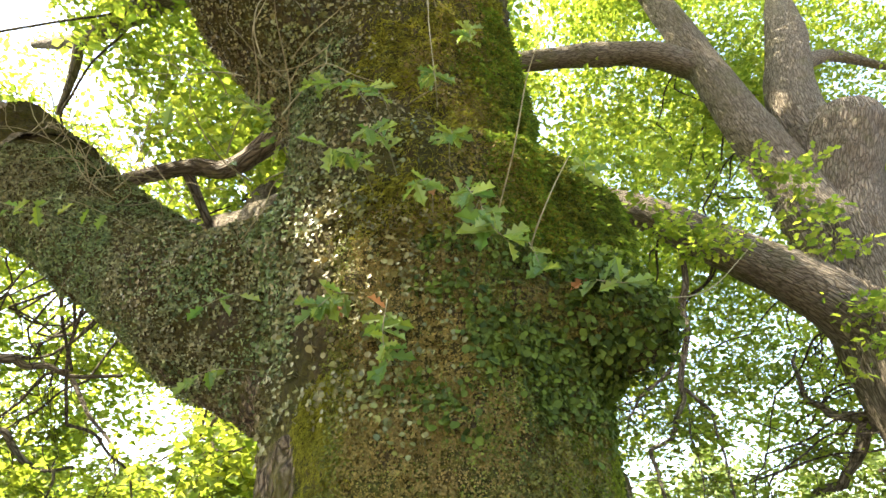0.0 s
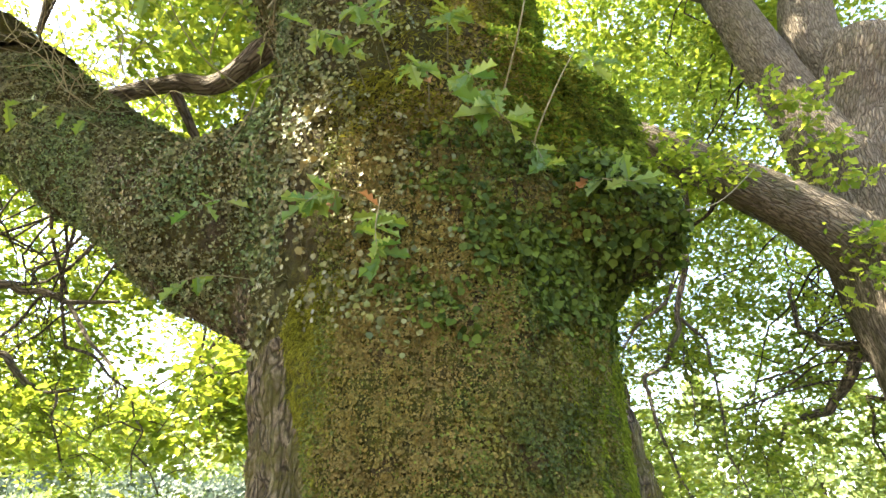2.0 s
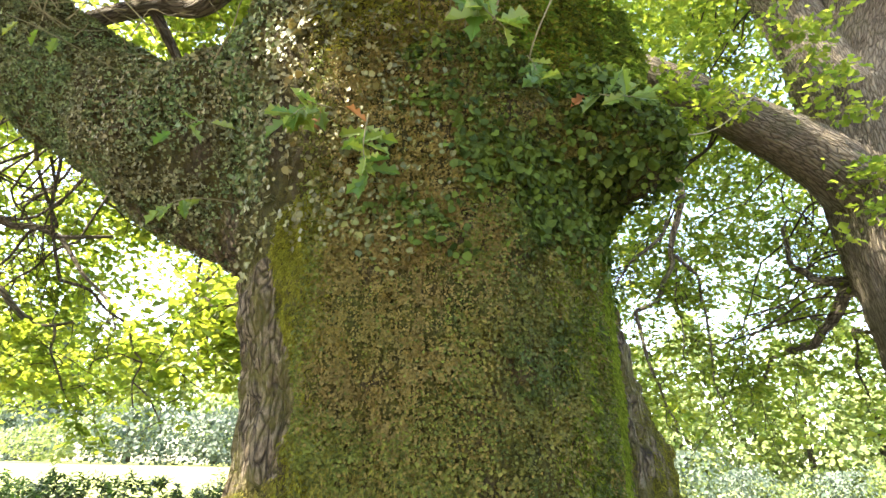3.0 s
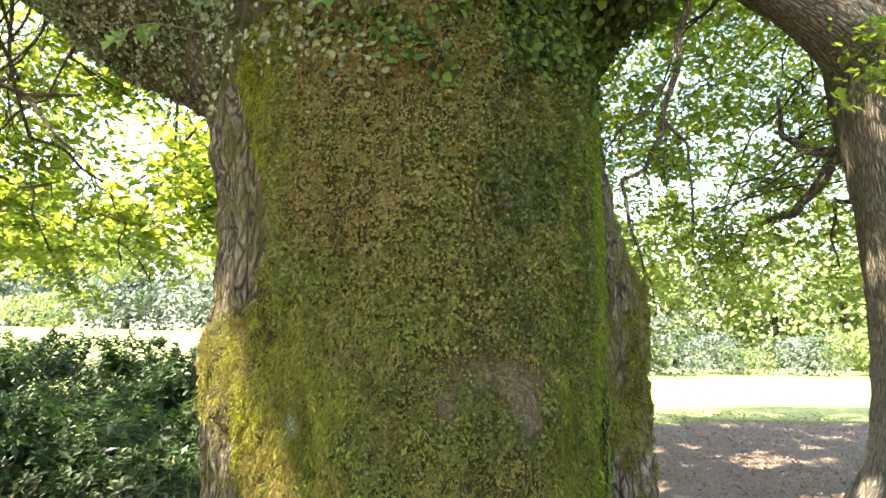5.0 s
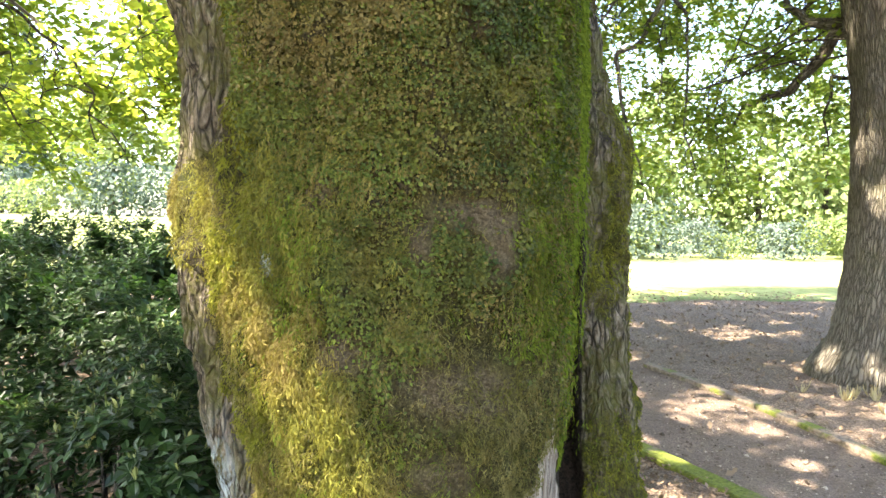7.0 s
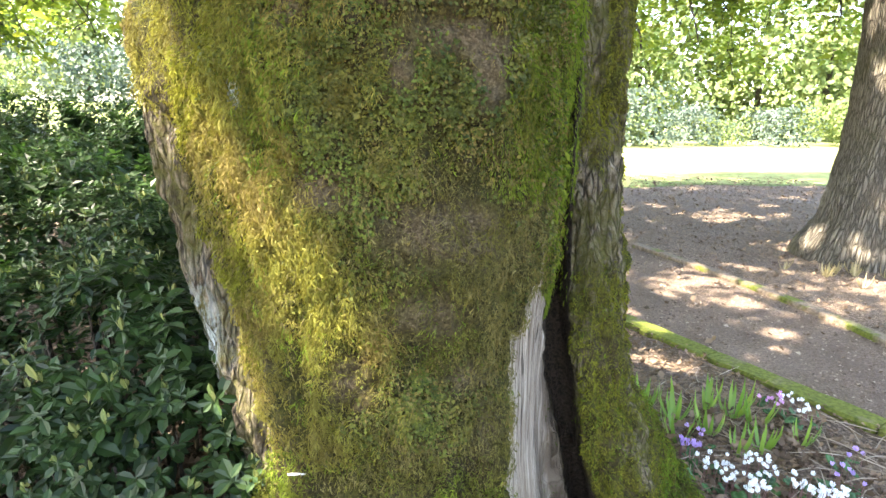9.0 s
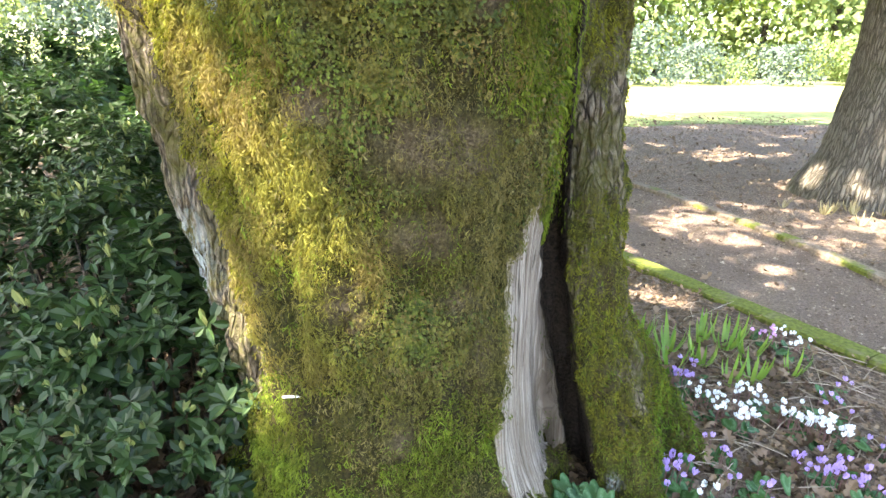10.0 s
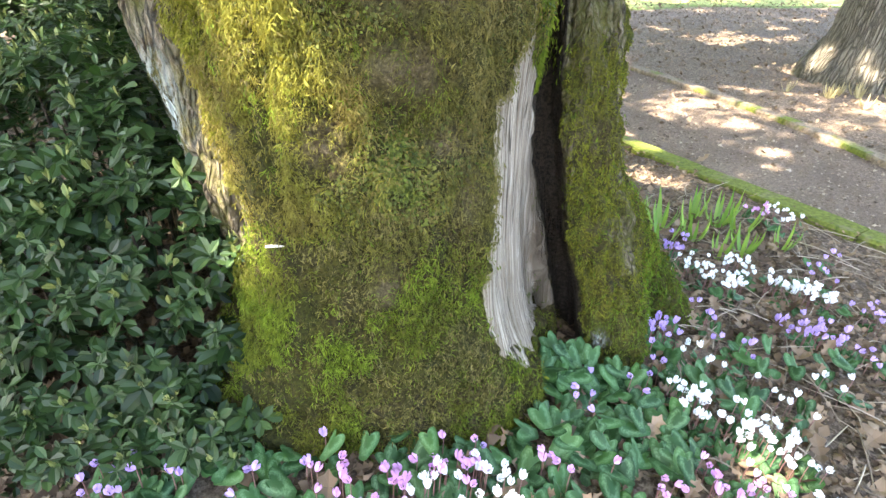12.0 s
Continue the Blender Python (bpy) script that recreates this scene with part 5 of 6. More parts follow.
for k in range(14):
    stems.append(((rng.uniform(0.8, 7.0), rng.uniform(7.2, 9.0), rng.uniform(7.0, 11.0)), (rng.normal(0, 1), 0.2, rng.normal(-0.2, 0.4)), rng.uniform(1.2, 2.6), 0.022, 0.05))
for k in range(4):
    stems.append(((rng.uniform(3.0, 4.9), rng.uniform(7.4, 8.6), rng.uniform(3.4, 4.0)), (rng.normal(-0.5, 0.7), 0.4, -0.4), rng.uniform(0.7, 1.5), 0.012, 0.1))
(tv, tf), spots = branch_system(stems, 9, [(pts, rad) for _, pts, rad, _ in SECOND_LIMBS], 5)
(hv, hf), more = hanging(SECOND_HANGING, second, T2, 402, 12)
tv, tf = join([(tv, tf), (hv, hf)])
v2, f2 = sprays(np.vstack([spots, more[::2]]), 6, 0.078, 0.13, simple=True)
cv, cf = join([(v, [f]), (v2, [f2]), (v3, [f3]), (v5, [f5])])
part("crown", mesh_of("oak2_crown", cv - T2, cf, M_CANOPY, False), second, "bright green backlit oak leaves, plus an unseen high layer added for shade")
part("branch_work", mesh_of("oak2_branches", tv - T2, tf, M_TWIG), second, "thin drooping branches")["kind"] = "stuff"


# ---- distance ----
def far_tree(height, width, count, leaf, material, seed, conifer=False):
    r = np.random.default_rng(seed)
    u = r.random(count) ** 0.6
    z = height * (0.08 + 0.92 * r.random(count))
    t = z / height
    prof = width * ((1 - t) if conifer else np.sqrt(np.clip(1 - (2 * t - 0.95) ** 2, 0.02, 1)))
    a = r.random(count) * 6.283
    p = np.stack([np.cos(a) * prof * u, np.sin(a) * prof * u, z], 1)
    p = p + 0.22 * width * np.stack([fbm(p * 0.5, 2, seed + s) for s in (1, 2, 3)], 1)
    rot = frames_for(p * [1, 1, 0] + r.normal(0, 0.8, (count, 3)) * width * 0.5 + [0, 0, 0.4 * width], r.normal(0, 1, (count, 3)))
    return mesh_of("far_crown", *spread(CROWN_LEAF[[0, 1, 3, 5]] * [1.9, 1, 1], np.array([(0, 1, 2), (0, 2, 3)]), rot, p, leaf * np.exp(r.normal(0, 0.3, count))), material, False)


far_kinds = [far_tree(9, 4.2, 3000, 0.34, M_FAR, 1), far_tree(12, 5.0, 3200, 0.40, M_FAR, 2), far_tree(13, 3.6, 2600, 0.38, M_FAR_BLUE, 3, True), far_tree(2.3, 2.8, 2200, 0.14, M_FAR, 4), far_tree(2.6, 2.6, 2200, 0.14, M_FAR_BLUE, 5)]
stalk = mesh_of("far_stem", *tube(((0, 0, 0), (0.1, 0, 3), (0, 0.1, 7)), (0.32, 0.24, 0.1), 10, 0.1, 2), M_TWIG)
FAR = []
for k in range(40):
    x = -62 + k * 3.1 + rng.uniform(-1.5, 1.5)
    FAR.append((min(int(rng.integers(0, 4)), 2) if x < 2 else int(rng.integers(0, 2)), x, rng.uniform(36, 46) if x > -5 else rng.uniform(38, 48), rng.uniform(0.7, 1.05) if x > -5 else rng.uniform(0.6, 1.1)))
for k in range(40):
    x = -60 + k * 3.0 + rng.uniform(-1, 1)
    FAR.append((3 if rng.random() < (0.8 if x > 0 else 0.4) else 4, x, rng.uniform(29.5, 32) if x > -2 else rng.uniform(28, 34), rng.uniform(0.7, 1.25)))
for kind, x, y, s in FAR:
    shrub = kind > 2
    at = pose(x, y, float(bed(np.array(x), np.array(y))) - 0.1, 0, 0, rng.uniform(0, 360)) @ Matrix.Scale(s, 4)
    label = ("bluish evergreen" if kind in (2, 4) else "sunlit green") + (" shrub at the lawn's far edge" if shrub else " tree beyond the lawn")
    ob = thing("shrub" if shrub else "tree", label, "shrub" if shrub else "tree", "far trees and shrubs", at=at)
    part("foliage" if shrub else "crown", far_kinds[kind], ob)
    if not shrub:
        part("trunk", stalk, ob)


# ---- the evergreen shrub ----
SHRUB_LEAF = np.array([(0, 0, 0), (0.23, 0.42, 0.06), (0.22, 0.72, 0.05), (0, 1.0, -0.05), (-0.22, 0.72, 0.05), (-0.23, 0.42, 0.06)])
SHRUB_FACES = np.array([(0, 1, 2, 3), (0, 3, 4, 5)])


def whorl(seed, leaves, leaf=SHRUB_LEAF, faces=SHRUB_FACES):
    r = np.random.default_rng(seed)
    n = leaves
    a = np.arange(n) * 2.4 + r.normal(0, 0.25, n)
    rise = np.linspace(-0.40, 0.45, n) + r.normal(0, 0.12, n)
    out = np.stack([np.cos(a) * np.cos(rise), np.sin(a) * np.cos(rise), np.sin(rise)], 1)
    nrm = np.stack([-np.cos(a) * np.sin(rise), -np.sin(a) * np.sin(rise), np.cos(rise)], 1)
    rot = frames_for(nrm, out)
    pos = np.stack([0 * a, 0 * a, np.linspace(-0.035, 0.01, n)], 1)
    size = np.linspace(1.0, 0.55, n) * 0.052 * np.exp(r.normal(0, 0.12, n))
    return spread(leaf, faces, rot, pos, size)


def shrub_depth(x, y):
    """How far inside the shrub's outline a place lies."""
    front_edge = 1.40 + 0.06 * np.sin(3.1 * x) - 0.12 * np.maximum(-x - 0.9, 0)
    right_edge = np.interp(y, [1.3, 1.6, 2.0, 2.6, 3.2, 4.5], [-0.06, -0.06, -0.10, -0.18, -0.05, 0.6])
    return np.minimum(y - front_edge, (right_edge - x) * 1.2)


def shrub_top(x, y):
    d = shrub_depth(x, y)
    p = np.stack([x, y, 0 * x], 1)
    hump = 0.16 * fbm(p * 1.6, 3, 81)
    return 0.28 + 0.64 * smooth(-0.06, 0.26, d) + 0.24 * smooth(0.25, 0.8, d) + 0.22 * smooth(1.2, 3.0, d) + 0.05 * smooth(3.0, 6.0, d) + hump * (smooth(0, 0.5, d) + 1.2 * smooth(1.0, 2.5, d))


shrub = thing("shrub", "broad dark green evergreen shrub with whorled leaves beside the oak", "shrub", at=pose(-1.4, 2.8, 0.2))
SH = np.array([-1.4, 2.8, 0.2])
kinds = [whorl(100 + k, 8 + k % 4) for k in range(5)]
far_whorls = [whorl(200 + k, 8 + k % 4, SHRUB_LEAF[[0, 1, 3, 5]] * [1.15, 1, 1], np.array([(0, 1, 2, 3)])) for k in range(5)]
kind_meshes = [mesh_of("leaf_whorl", v, f, M_RHODO_ONE, False) for v, f in kinds]


def shrub_places(count, lo, hi, layer):
    p = np.stack([rng.uniform(lo[0], hi[0], count), rng.uniform(lo[1], hi[1], count)], 1)
    d = shrub_depth(p[:, 0], p[:, 1])
    p = p[d > -0.04]
    x, y = p.T
    e = 0.04
    z = shrub_top(x, y)
    gx = (shrub_top(x + e, y) - shrub_top(x - e, y)) / (2 * e)
    gy = (shrub_top(x, y + e) - shrub_top(x, y - e)) / (2 * e)
    n = np.stack([-gx, -gy, np.ones(len(x))], 1)
    n /= np.linalg.norm(n, axis=1, keepdims=True)
    q = np.stack([x, y, z], 1) - n * (layer + rng.random(len(x)) ** 2 * 0.14)[:, None]
    ok = (rng.random(len(x)) < 0.25 + 0.75 * np.clip(n[:, 2] ** -1 * 0.5, 0, 1)) & (fbm(q * 6.0, 2, 83) > np.where(y < 2.0, -0.06, -0.6))
    return q[ok], n[ok]


def scatter_whorls(q, n, scale=1.0, pool=None):
    pool = pool or kinds
    pieces = []
    pick = rng.integers(0, 5, len(q))
    for k in range(5):
        m = pick == k
        nn = n[m] * 0.7 + [0, 0, 0.55] + rng.normal(0, 0.28, (m.sum(), 3))
        rot = frames_for(nn, rng.normal(0, 1, (m.sum(), 3)))
        pieces.append(spread(pool[k][0], pool[k][1], rot, q[m], scale * np.exp(rng.normal(0, 0.15, m.sum()))))
    return join([(v, [f]) for v, f in pieces])


def near_front(x, y):
    return (x > -1.25) & (y < 2.0)


# vertical face of the shrub, leaf whorls from ground to top
face_x0 = rng.uniform(-1.9, -0.1, 440)
face_d = rng.uniform(-0.05, 0.32, 440)
fy = 1.40 + 0.06 * np.sin(3.1 * face_x0) - 0.12 * np.maximum(-face_x0 - 0.9, 0) + face_d
okf = shrub_depth(face_x0, fy) > -0.06
face_x0, fy = face_x0[okf], fy[okf]
fz = bed(face_x0, fy) + 0.15 + rng.random(len(fy)) * (shrub_top(face_x0, fy) - bed(face_x0, fy) - 0.04)
fq = np.stack([face_x0, fy, fz], 1)
fn = np.stack([rng.normal(0.15, 0.3, len(fy)), np.full(len(fy), -0.8), np.full(len(fy), 0.35)], 1)
q1, n1 = shrub_places(6400, (-2.6, 0.9), (-0.1, 3.2), 0.0)
q2, n2 = shrub_places(6200, (-9.0, 3.0), (1.0, 11.0), 0.0)
q4, n4 = shrub_places(3200, (-4.6, 3.0), (0.7, 6.0), 0.0)
q5, n5 = shrub_places(2600, (-6.0, 2.9), (0.7, 9.0), 0.16)
q3, n3 = shrub_places(2000, (-2.6, 0.9), (-0.1, 3.2), 0.13)
q, n = np.vstack([q1, fq, q3]), np.vstack([n1, fn, n3])
nf = np.flatnonzero(near_front(q[:, 0], q[:, 1]))
singles = rng.permutation(nf)[:280]
rest = np.setdiff1d(np.arange(len(q)), singles)
v, f = scatter_whorls(q[rest], n[rest])
part("foliage", mesh_of("shrub_foliage", v - SH, f, M_RHODO, False), shrub)["kind"] = "stuff"
v, f = scatter_whorls(q4, n4, 1.15, far_whorls)
part("foliage", mesh_of("shrub_back_foliage", v - SH, f, M_RHODO, False), shrub)["kind"] = "stuff"
v, f = scatter_whorls(q5, n5, 2.6, far_whorls)
part("foliage", mesh_of("shrub_inner_foliage", v - SH, f, M_RHODO, False), shrub)["kind"] = "stuff"
v, f = scatter_whorls(q2, n2, 1.9, far_whorls)
part("foliage", mesh_of("shrub_far_foliage", v - SH, f, M_RHODO, False), shrub)["kind"] = "stuff"
for k in singles:
    up = Vector(n[k] * 0.6 + [0, 0, 0.55] + rng.normal(0, 0.25, 3))
    m = Matrix.Translation(Vector(q[k] - SH)) @ up.to_track_quat("Z", "Y").to_matrix().to_4x4() @ pose(0, 0, 0, 0, 0, rng.uniform(0, 360)) @ Matrix.Scale(float(rng.uniform(0.8, 1.15)), 4)
    part("leaf_whorl", kind_meshes[int(rng.integers(0, 5))], shrub, at=m)
tips = np.flatnonzero((q[:, 1] < 3.2) & (rng.random(len(q)) < 0.22))
tip_rot = frames_for(np.repeat(n[tips] * 0.4 + [0, 0, 0.8], 4, 0) + rng.normal(0, 0.25, (4 * len(tips), 3)), rng.normal(0, 1, (4 * len(tips), 3)))
tip_rot = tip_rot[:, :, [0, 2, 1]] * [1, 1, -1]
v, f = spread(SHRUB_LEAF * [0.7, 1, 1], SHRUB_FACES, tip_rot, np.repeat(q[tips], 4, 0) + rng.normal(0, 0.004, (4 * len(tips), 3)), 0.027 * np.exp(rng.normal(0, 0.25, 4 * len(tips))))
part("shoot_growth", mesh_of("shrub_shoots", v - SH, f, M_SHOOT, False), shrub, "pale yellow-green young shoots")["kind"] = "stuff"
pieces = []
for k in range(120):
    x, y = rng.uniform(-1.9, -0.35), rng.uniform(1.45, 2.6)
    top = float(shrub_top(np.array([x]), np.array([y]))[0])
    g = float(bed(np.array(x), np.array(y)))
    pieces.append(tube(((x - 0.1, y + 0.25, g), (x - 0.04, y + 0.1, g + 0.5 * (top - g)), (x, y, top - 0.10)), (0.008, 0.006, 0.003), 5, 0, k, sub=3))
v, f = join(pieces)
part("stem_mass", mesh_of("shrub_stems", v - SH, f, M_TWIG), shrub, "thin brown stems")["kind"] = "stuff"


# ---- kerbs of the path ----
def kerb_material(name, level):
    k = Nodes(name, 0.9, 0.2)
    c = k.ramp(k.noise(30, 5), (0.3, (0.085, 0.064, 0.046)), (0.7, (0.24, 0.185, 0.14)))
    g = k.ramp(k.noise(40, 4), (0.3, (0.05, 0.065, 0.012)), (0.7, (0.15, 0.165, 0.03)))
    k.color(k.mix(k.ramp(k.noise(3.2, 4, 0.6), (level, 0.0), (level + 0.1, 1.0)), c, g))
    k.bump(k.noise(60, 4), 0.7, 0.01)
    return k.m


M_KERB_NEAR, M_KERB_FAR = kerb_material("mossy_stone", 0.36), kerb_material("worn_stone", 0.52)


def kerb(line, side, y0, y1, label, width=0.16, tall=0.10):
    ob = thing("kerb", label, "kerb", "path kerbs", at=pose(0, 0, 0))
    y = y0
    while y < y1:
        e = min(y + 0.9, y1)
        ys = np.linspace(y + 0.004, e - 0.004, 10)
        xs = line(ys)
        d = np.stack([np.gradient(xs, ys), np.ones(10)], 1)
        d /= np.linalg.norm(d, axis=1, keepdims=True)
        nx = np.stack([d[:, 1], -d[:, 0]], 1)
        prof = [(-0.5, -0.08), (-0.5, tall - 0.015), (-0.42, tall), (0.42, tall), (0.5, tall - 0.015), (0.5, -0.08)]
        v = []
        for u, h in prof:
            v.append(np.stack([xs + nx[:, 0] * u * width, ys + nx[:, 1] * u * width, np.full(10, h)], 1))
        v = np.stack(v, 1)
        pz = v.reshape(-1, 3)
        pz = pz + 0.006 * np.stack([fbm(pz * 9, 2, 3), fbm(pz * 9, 2, 4), fbm(pz * 7, 2, 5)], 1)
        i = np.arange(60).reshape(10, 6)
        f = np.stack([i[:-1, :-1], i[:-1, 1:], i[1:, 1:], i[1:, :-1]], 2).reshape(-1, 4)
        ends = np.array([[0, 1, 2, 3], [0, 3, 4, 5], [54, 57, 56, 55], [54, 59, 58, 57]])
        part("kerb_stone", mesh_of("kerb_stone", pz, np.vstack([f, ends]), M_KERB_NEAR if side > 0 else M_KERB_FAR, False), ob)
        y = e
    return tagged(ob, kind="structure")


kerb(kerb_near, 1, 0.2, 7.6, "low path edging overgrown with bright green moss")
kerb(kerb_far, -1, 0.2, 7.2, "worn path edging with patchy moss", 0.12, 0.065)


# ---- the bed: litter, cyclamen, grass ----
OAK_LEAF = np.array([(0, 0, 0), (0.07, 0.10, 0.02), (0.20, 0.22, 0.05), (0.11, 0.34, 0.02), (0.28, 0.50, 0.07), (0.14, 0.60, 0.02), (0.25, 0.78, 0.06), (0.10, 0.86, 0.02), (0, 1.0, -0.03),
                     (-0.10, 0.86, 0.02), (-0.25, 0.78, 0.06), (-0.14, 0.60, 0.02), (-0.28, 0.50, 0.07), (-0.11, 0.34, 0.02), (-0.20, 0.22, 0.05), (-0.07, 0.10, 0.02), (0, 0.34, -0.01), (0, 0.62, -0.02)])
OAK_FACES = np.array([(0, 1, 16), (1, 2, 16), (2, 3, 16), (3, 17, 16), (3, 4, 17), (4, 5, 17), (5, 7, 17), (5, 6, 7), (7, 8, 17), (8, 9, 17), (9, 11, 17), (9, 10, 11), (11, 12, 17), (12, 13, 17), (13, 16, 17), (13, 14, 16), (14, 15, 16), (15, 0, 16)])


def litter(count, lo, hi, size, keep, label):
    p = np.stack([rng.uniform(lo[0], hi[0], count), rng.uniform(lo[1], hi[1], count)], 1)
    p = p[keep(p[:, 0], p[:, 1])]
    n = len(p)
    t = np.array([(0, 0, 0), (0.20, 0.24, 0.12), (0.11, 0.42, 0.05), (0.27, 0.66, 0.16), (0, 1.0, 0.05), (-0.27, 0.66, 0.16), (-0.11, 0.42, 0.05), (-0.20, 0.24, 0.12)])
    t = t + np.stack([0 * t[:, 0], 0 * t[:, 0], 0.7 * (t[:, 1] - 0.5) ** 2], 1)
    rot = frames_for(np.stack([rng.normal(0, 0.4, n), rng.normal(0, 0.4, n), np.ones(n)], 1), rng.normal(0, 1, (n, 3)))
    pos = np.stack([p[:, 0], p[:, 1], bed(p[:, 0], p[:, 1]) + 0.008 + rng.random(n) * 0.022], 1)
    v, f = spread(t, np.array([(0, 1, 2), (0, 2, 6), (0, 6, 7), (2, 3, 4), (2, 4, 6), (4, 5, 6)]), rot, pos, size * np.exp(rng.normal(0, 0.3, n)))
    tagged(part("leaf_litter", mesh_of("leaf_litter", v, f, M_DRY, False)), label, "leaf litter", kind="stuff")


def off_path(x, y):
    return (x < kerb_near(y) - 0.06) | (x > kerb_far(y) + 0.06)


litter(16000, (-1.6, 0.5), (3.2, 4.6), 0.036, lambda x, y: x < kerb_near(y) - 0.06, "curled brown fallen oak leaves on the bed")
litter(9000, (2.4, 3.0), (10, 15), 0.05, lambda x, y: x > kerb_far(y) + 0.06, "dry fallen leaves under the trees")
litter(160, (1.9, 1.0), (4.0, 7), 0.05, lambda x, y: ~off_path(x, y), "scattered leaves on the gravel path")

# larger whole leaves lying near the cyclamen
n = 2600
lx, ly = rng.uniform(-0.9, 2.1, n), rng.uniform(0.85, 3.0, n)
on = (lx < kerb_near(ly) - 0.1) & (oak_field(np.stack([lx, ly, bed(lx, ly) + 0.03], 1)) > 0.01)
lx, ly = lx[on], ly[on]
n = len(lx)
curl = OAK_LEAF + np.stack([0 * OAK_LEAF[:, 0], 0 * OAK_LEAF[:, 0], 1.1 * OAK_LEAF[:, 0] ** 2 + 0.8 * (OAK_LEAF[:, 1] - 0.45) ** 2], 1)
v, f = spread(curl, OAK_FACES, frames_for(np.stack([rng.normal(0, 0.5, n), rng.normal(0, 0.5, n), np.sign(rng.random(n) - 0.35)], 1), rng.normal(0, 1, (n, 3))), np.stack([lx, ly, bed(lx, ly) + 0.018 + rng.random(n) * 0.02], 1), 0.06 * np.exp(rng.normal(0, 0.25, n)))
tagged(part("leaf_litter", mesh_of("whole_litter", v, f, M_DRY, False)), "curled lobed brown oak leaves lying among the cyclamen", "leaf litter", kind="stuff")

n = 9000
gx_, gy_ = rng.uniform(1.6, 4.2, n), rng.uniform(1.0, 7.5, n)
on = ~off_path(gx_, gy_)
gx_, gy_ = gx_[on], gy_[on]
n = len(gx_)
PEBBLE = np.array([(1, 0, 0), (0, 0.8, 0), (-0.9, 0, 0), (0, -0.8, 0), (0.1, 0.1, 0.7)])
PEBBLE_FACES = np.array([(0, 1, 4), (1, 2, 4), (2, 3, 4), (3, 0, 4)])
v, f = spread(PEBBLE, PEBBLE_FACES, frames_for(np.stack([rng.normal(0, 0.3, n), rng.normal(0, 0.3, n), np.ones(n)], 1), rng.normal(0, 1, (n, 3))), np.stack([gx_, gy_, np.full(n, 0.024)], 1), 0.008 * np.exp(rng.normal(0, 0.45, n)))
k = Nodes("gravel_stone", 0.9, 0.2)
k.color(k.ramp(k.island(), (0.0, (0.06, 0.042, 0.03)), (0.6, (0.17, 0.12, 0.09)), (1.0, (0.34, 0.27, 0.21))))
tagged(part("gravel", mesh_of("gravel", v, f, k.m, False)), "loose brown grit on the path", "gravel", kind="stuff")

pieces = []
for k in range(380):
    x, y = rng.uniform(0.7, 2.6), rng.uniform(0.9, 3.6)
    if x > kerb_near(y) - 0.15:
        continue
    a, l = rng.uniform(0, 3.14), rng.uniform(0.08, 0.34)
    z = float(bed(np.array(x), np.array(y))) + 0.02
    dx, dy = math.cos(a) * l / 2, math.sin(a) * l / 2
    pieces.append(tube(((x - dx, y - dy, z), (x + rng.normal(0, 0.01), y, z + 0.02), (x + dx, y + dy, z + rng.uniform(-0.005, 0.02))), (0.0022, 0.0026, 0.0015), 4, 0, k, sub=2))
v, f = join(pieces)
k = Nodes("dead_twig", 0.85, 0.2)
k.color(k.ramp(k.island(), (0.0, (0.14, 0.10, 0.07)), (1.0, (0.38, 0.31, 0.24))))
M_DEADTWIG = k.m
tagged(part("twigs", mesh_of("twigs", v, f, M_DEADTWIG)), "pale dead twigs lying on the bed", "twigs", kind="stuff")


def cyclamen_leaf_mesh():
    ring = []
    for k in range(20):
        a = math.pi * 2 * k / 20
        r = 0.48 * (1 + 0.62 * max(0, math.cos(a)) ** 5 + 0.22 * max(0, math.cos(a - 2.3)) ** 4 + 0.22 * max(0, math.cos(a + 2.3)) ** 4) * (1 - 0.72 * max(0, math.cos(a - math.pi)) ** 6) * (1.0 if k % 2 else 0.95)
        ring.append((math.sin(a) * r * 0.86, math.cos(a) * r * 1.22, 0.09 * math.cos(2 * a) - 0.06 + 0.03 * (k % 2)))
    v = [(0, -0.12, 0.02)]
    rad = [0.0]
    for s in (0.42, 0.74, 1.0):
        for x, y, z in ring:
            v.append((x * s, -0.12 + (y + 0.12) * s, z * s * s + 0.02))
            rad.append(s)
    f3 = [(0, 1 + k, 1 + (k + 1) % 20) for k in range(20)]
    f4 = [(1 + 20 * b + k, 21 + 20 * b + k, 21 + 20 * b + (k + 1) % 20, 1 + 20 * b + (k + 1) % 20) for b in (0, 1) for k in range(20)]
    n = Nodes("cyclamen_leaf", 0.55, 0.25)
    r = n.attr("rim")
    ring_mask = n.math("MULTIPLY", n.ramp(n.math("ADD", r, n.math("MULTIPLY", n.math("SUBTRACT", n.noise(7, 4, 0.7), 0.5), 0.55)), (0.38, 0.0), (0.60, 1.0), (0.68, 1.0), (0.90, 0.0)), n.ramp(n.noise(16, 3, 0.7), (0.35, 0.15), (0.6, 1.0)))
    dark = n.ramp(n.each(), (0.0, (0.008, 0.034, 0.009)), (1.0, (0.034, 0.092, 0.022)))
    n.color(n.mix(n.math("MULTIPLY", ring_mask, 0.7), dark, (0.13, 0.23, 0.11)))
    n.leafy((0.06, 0.16, 0.03), 0.15)
    return mesh_of("cyclamen_leaf", v, [np.array(f3), np.array(f4)], n.m, True, {"rim": rad})


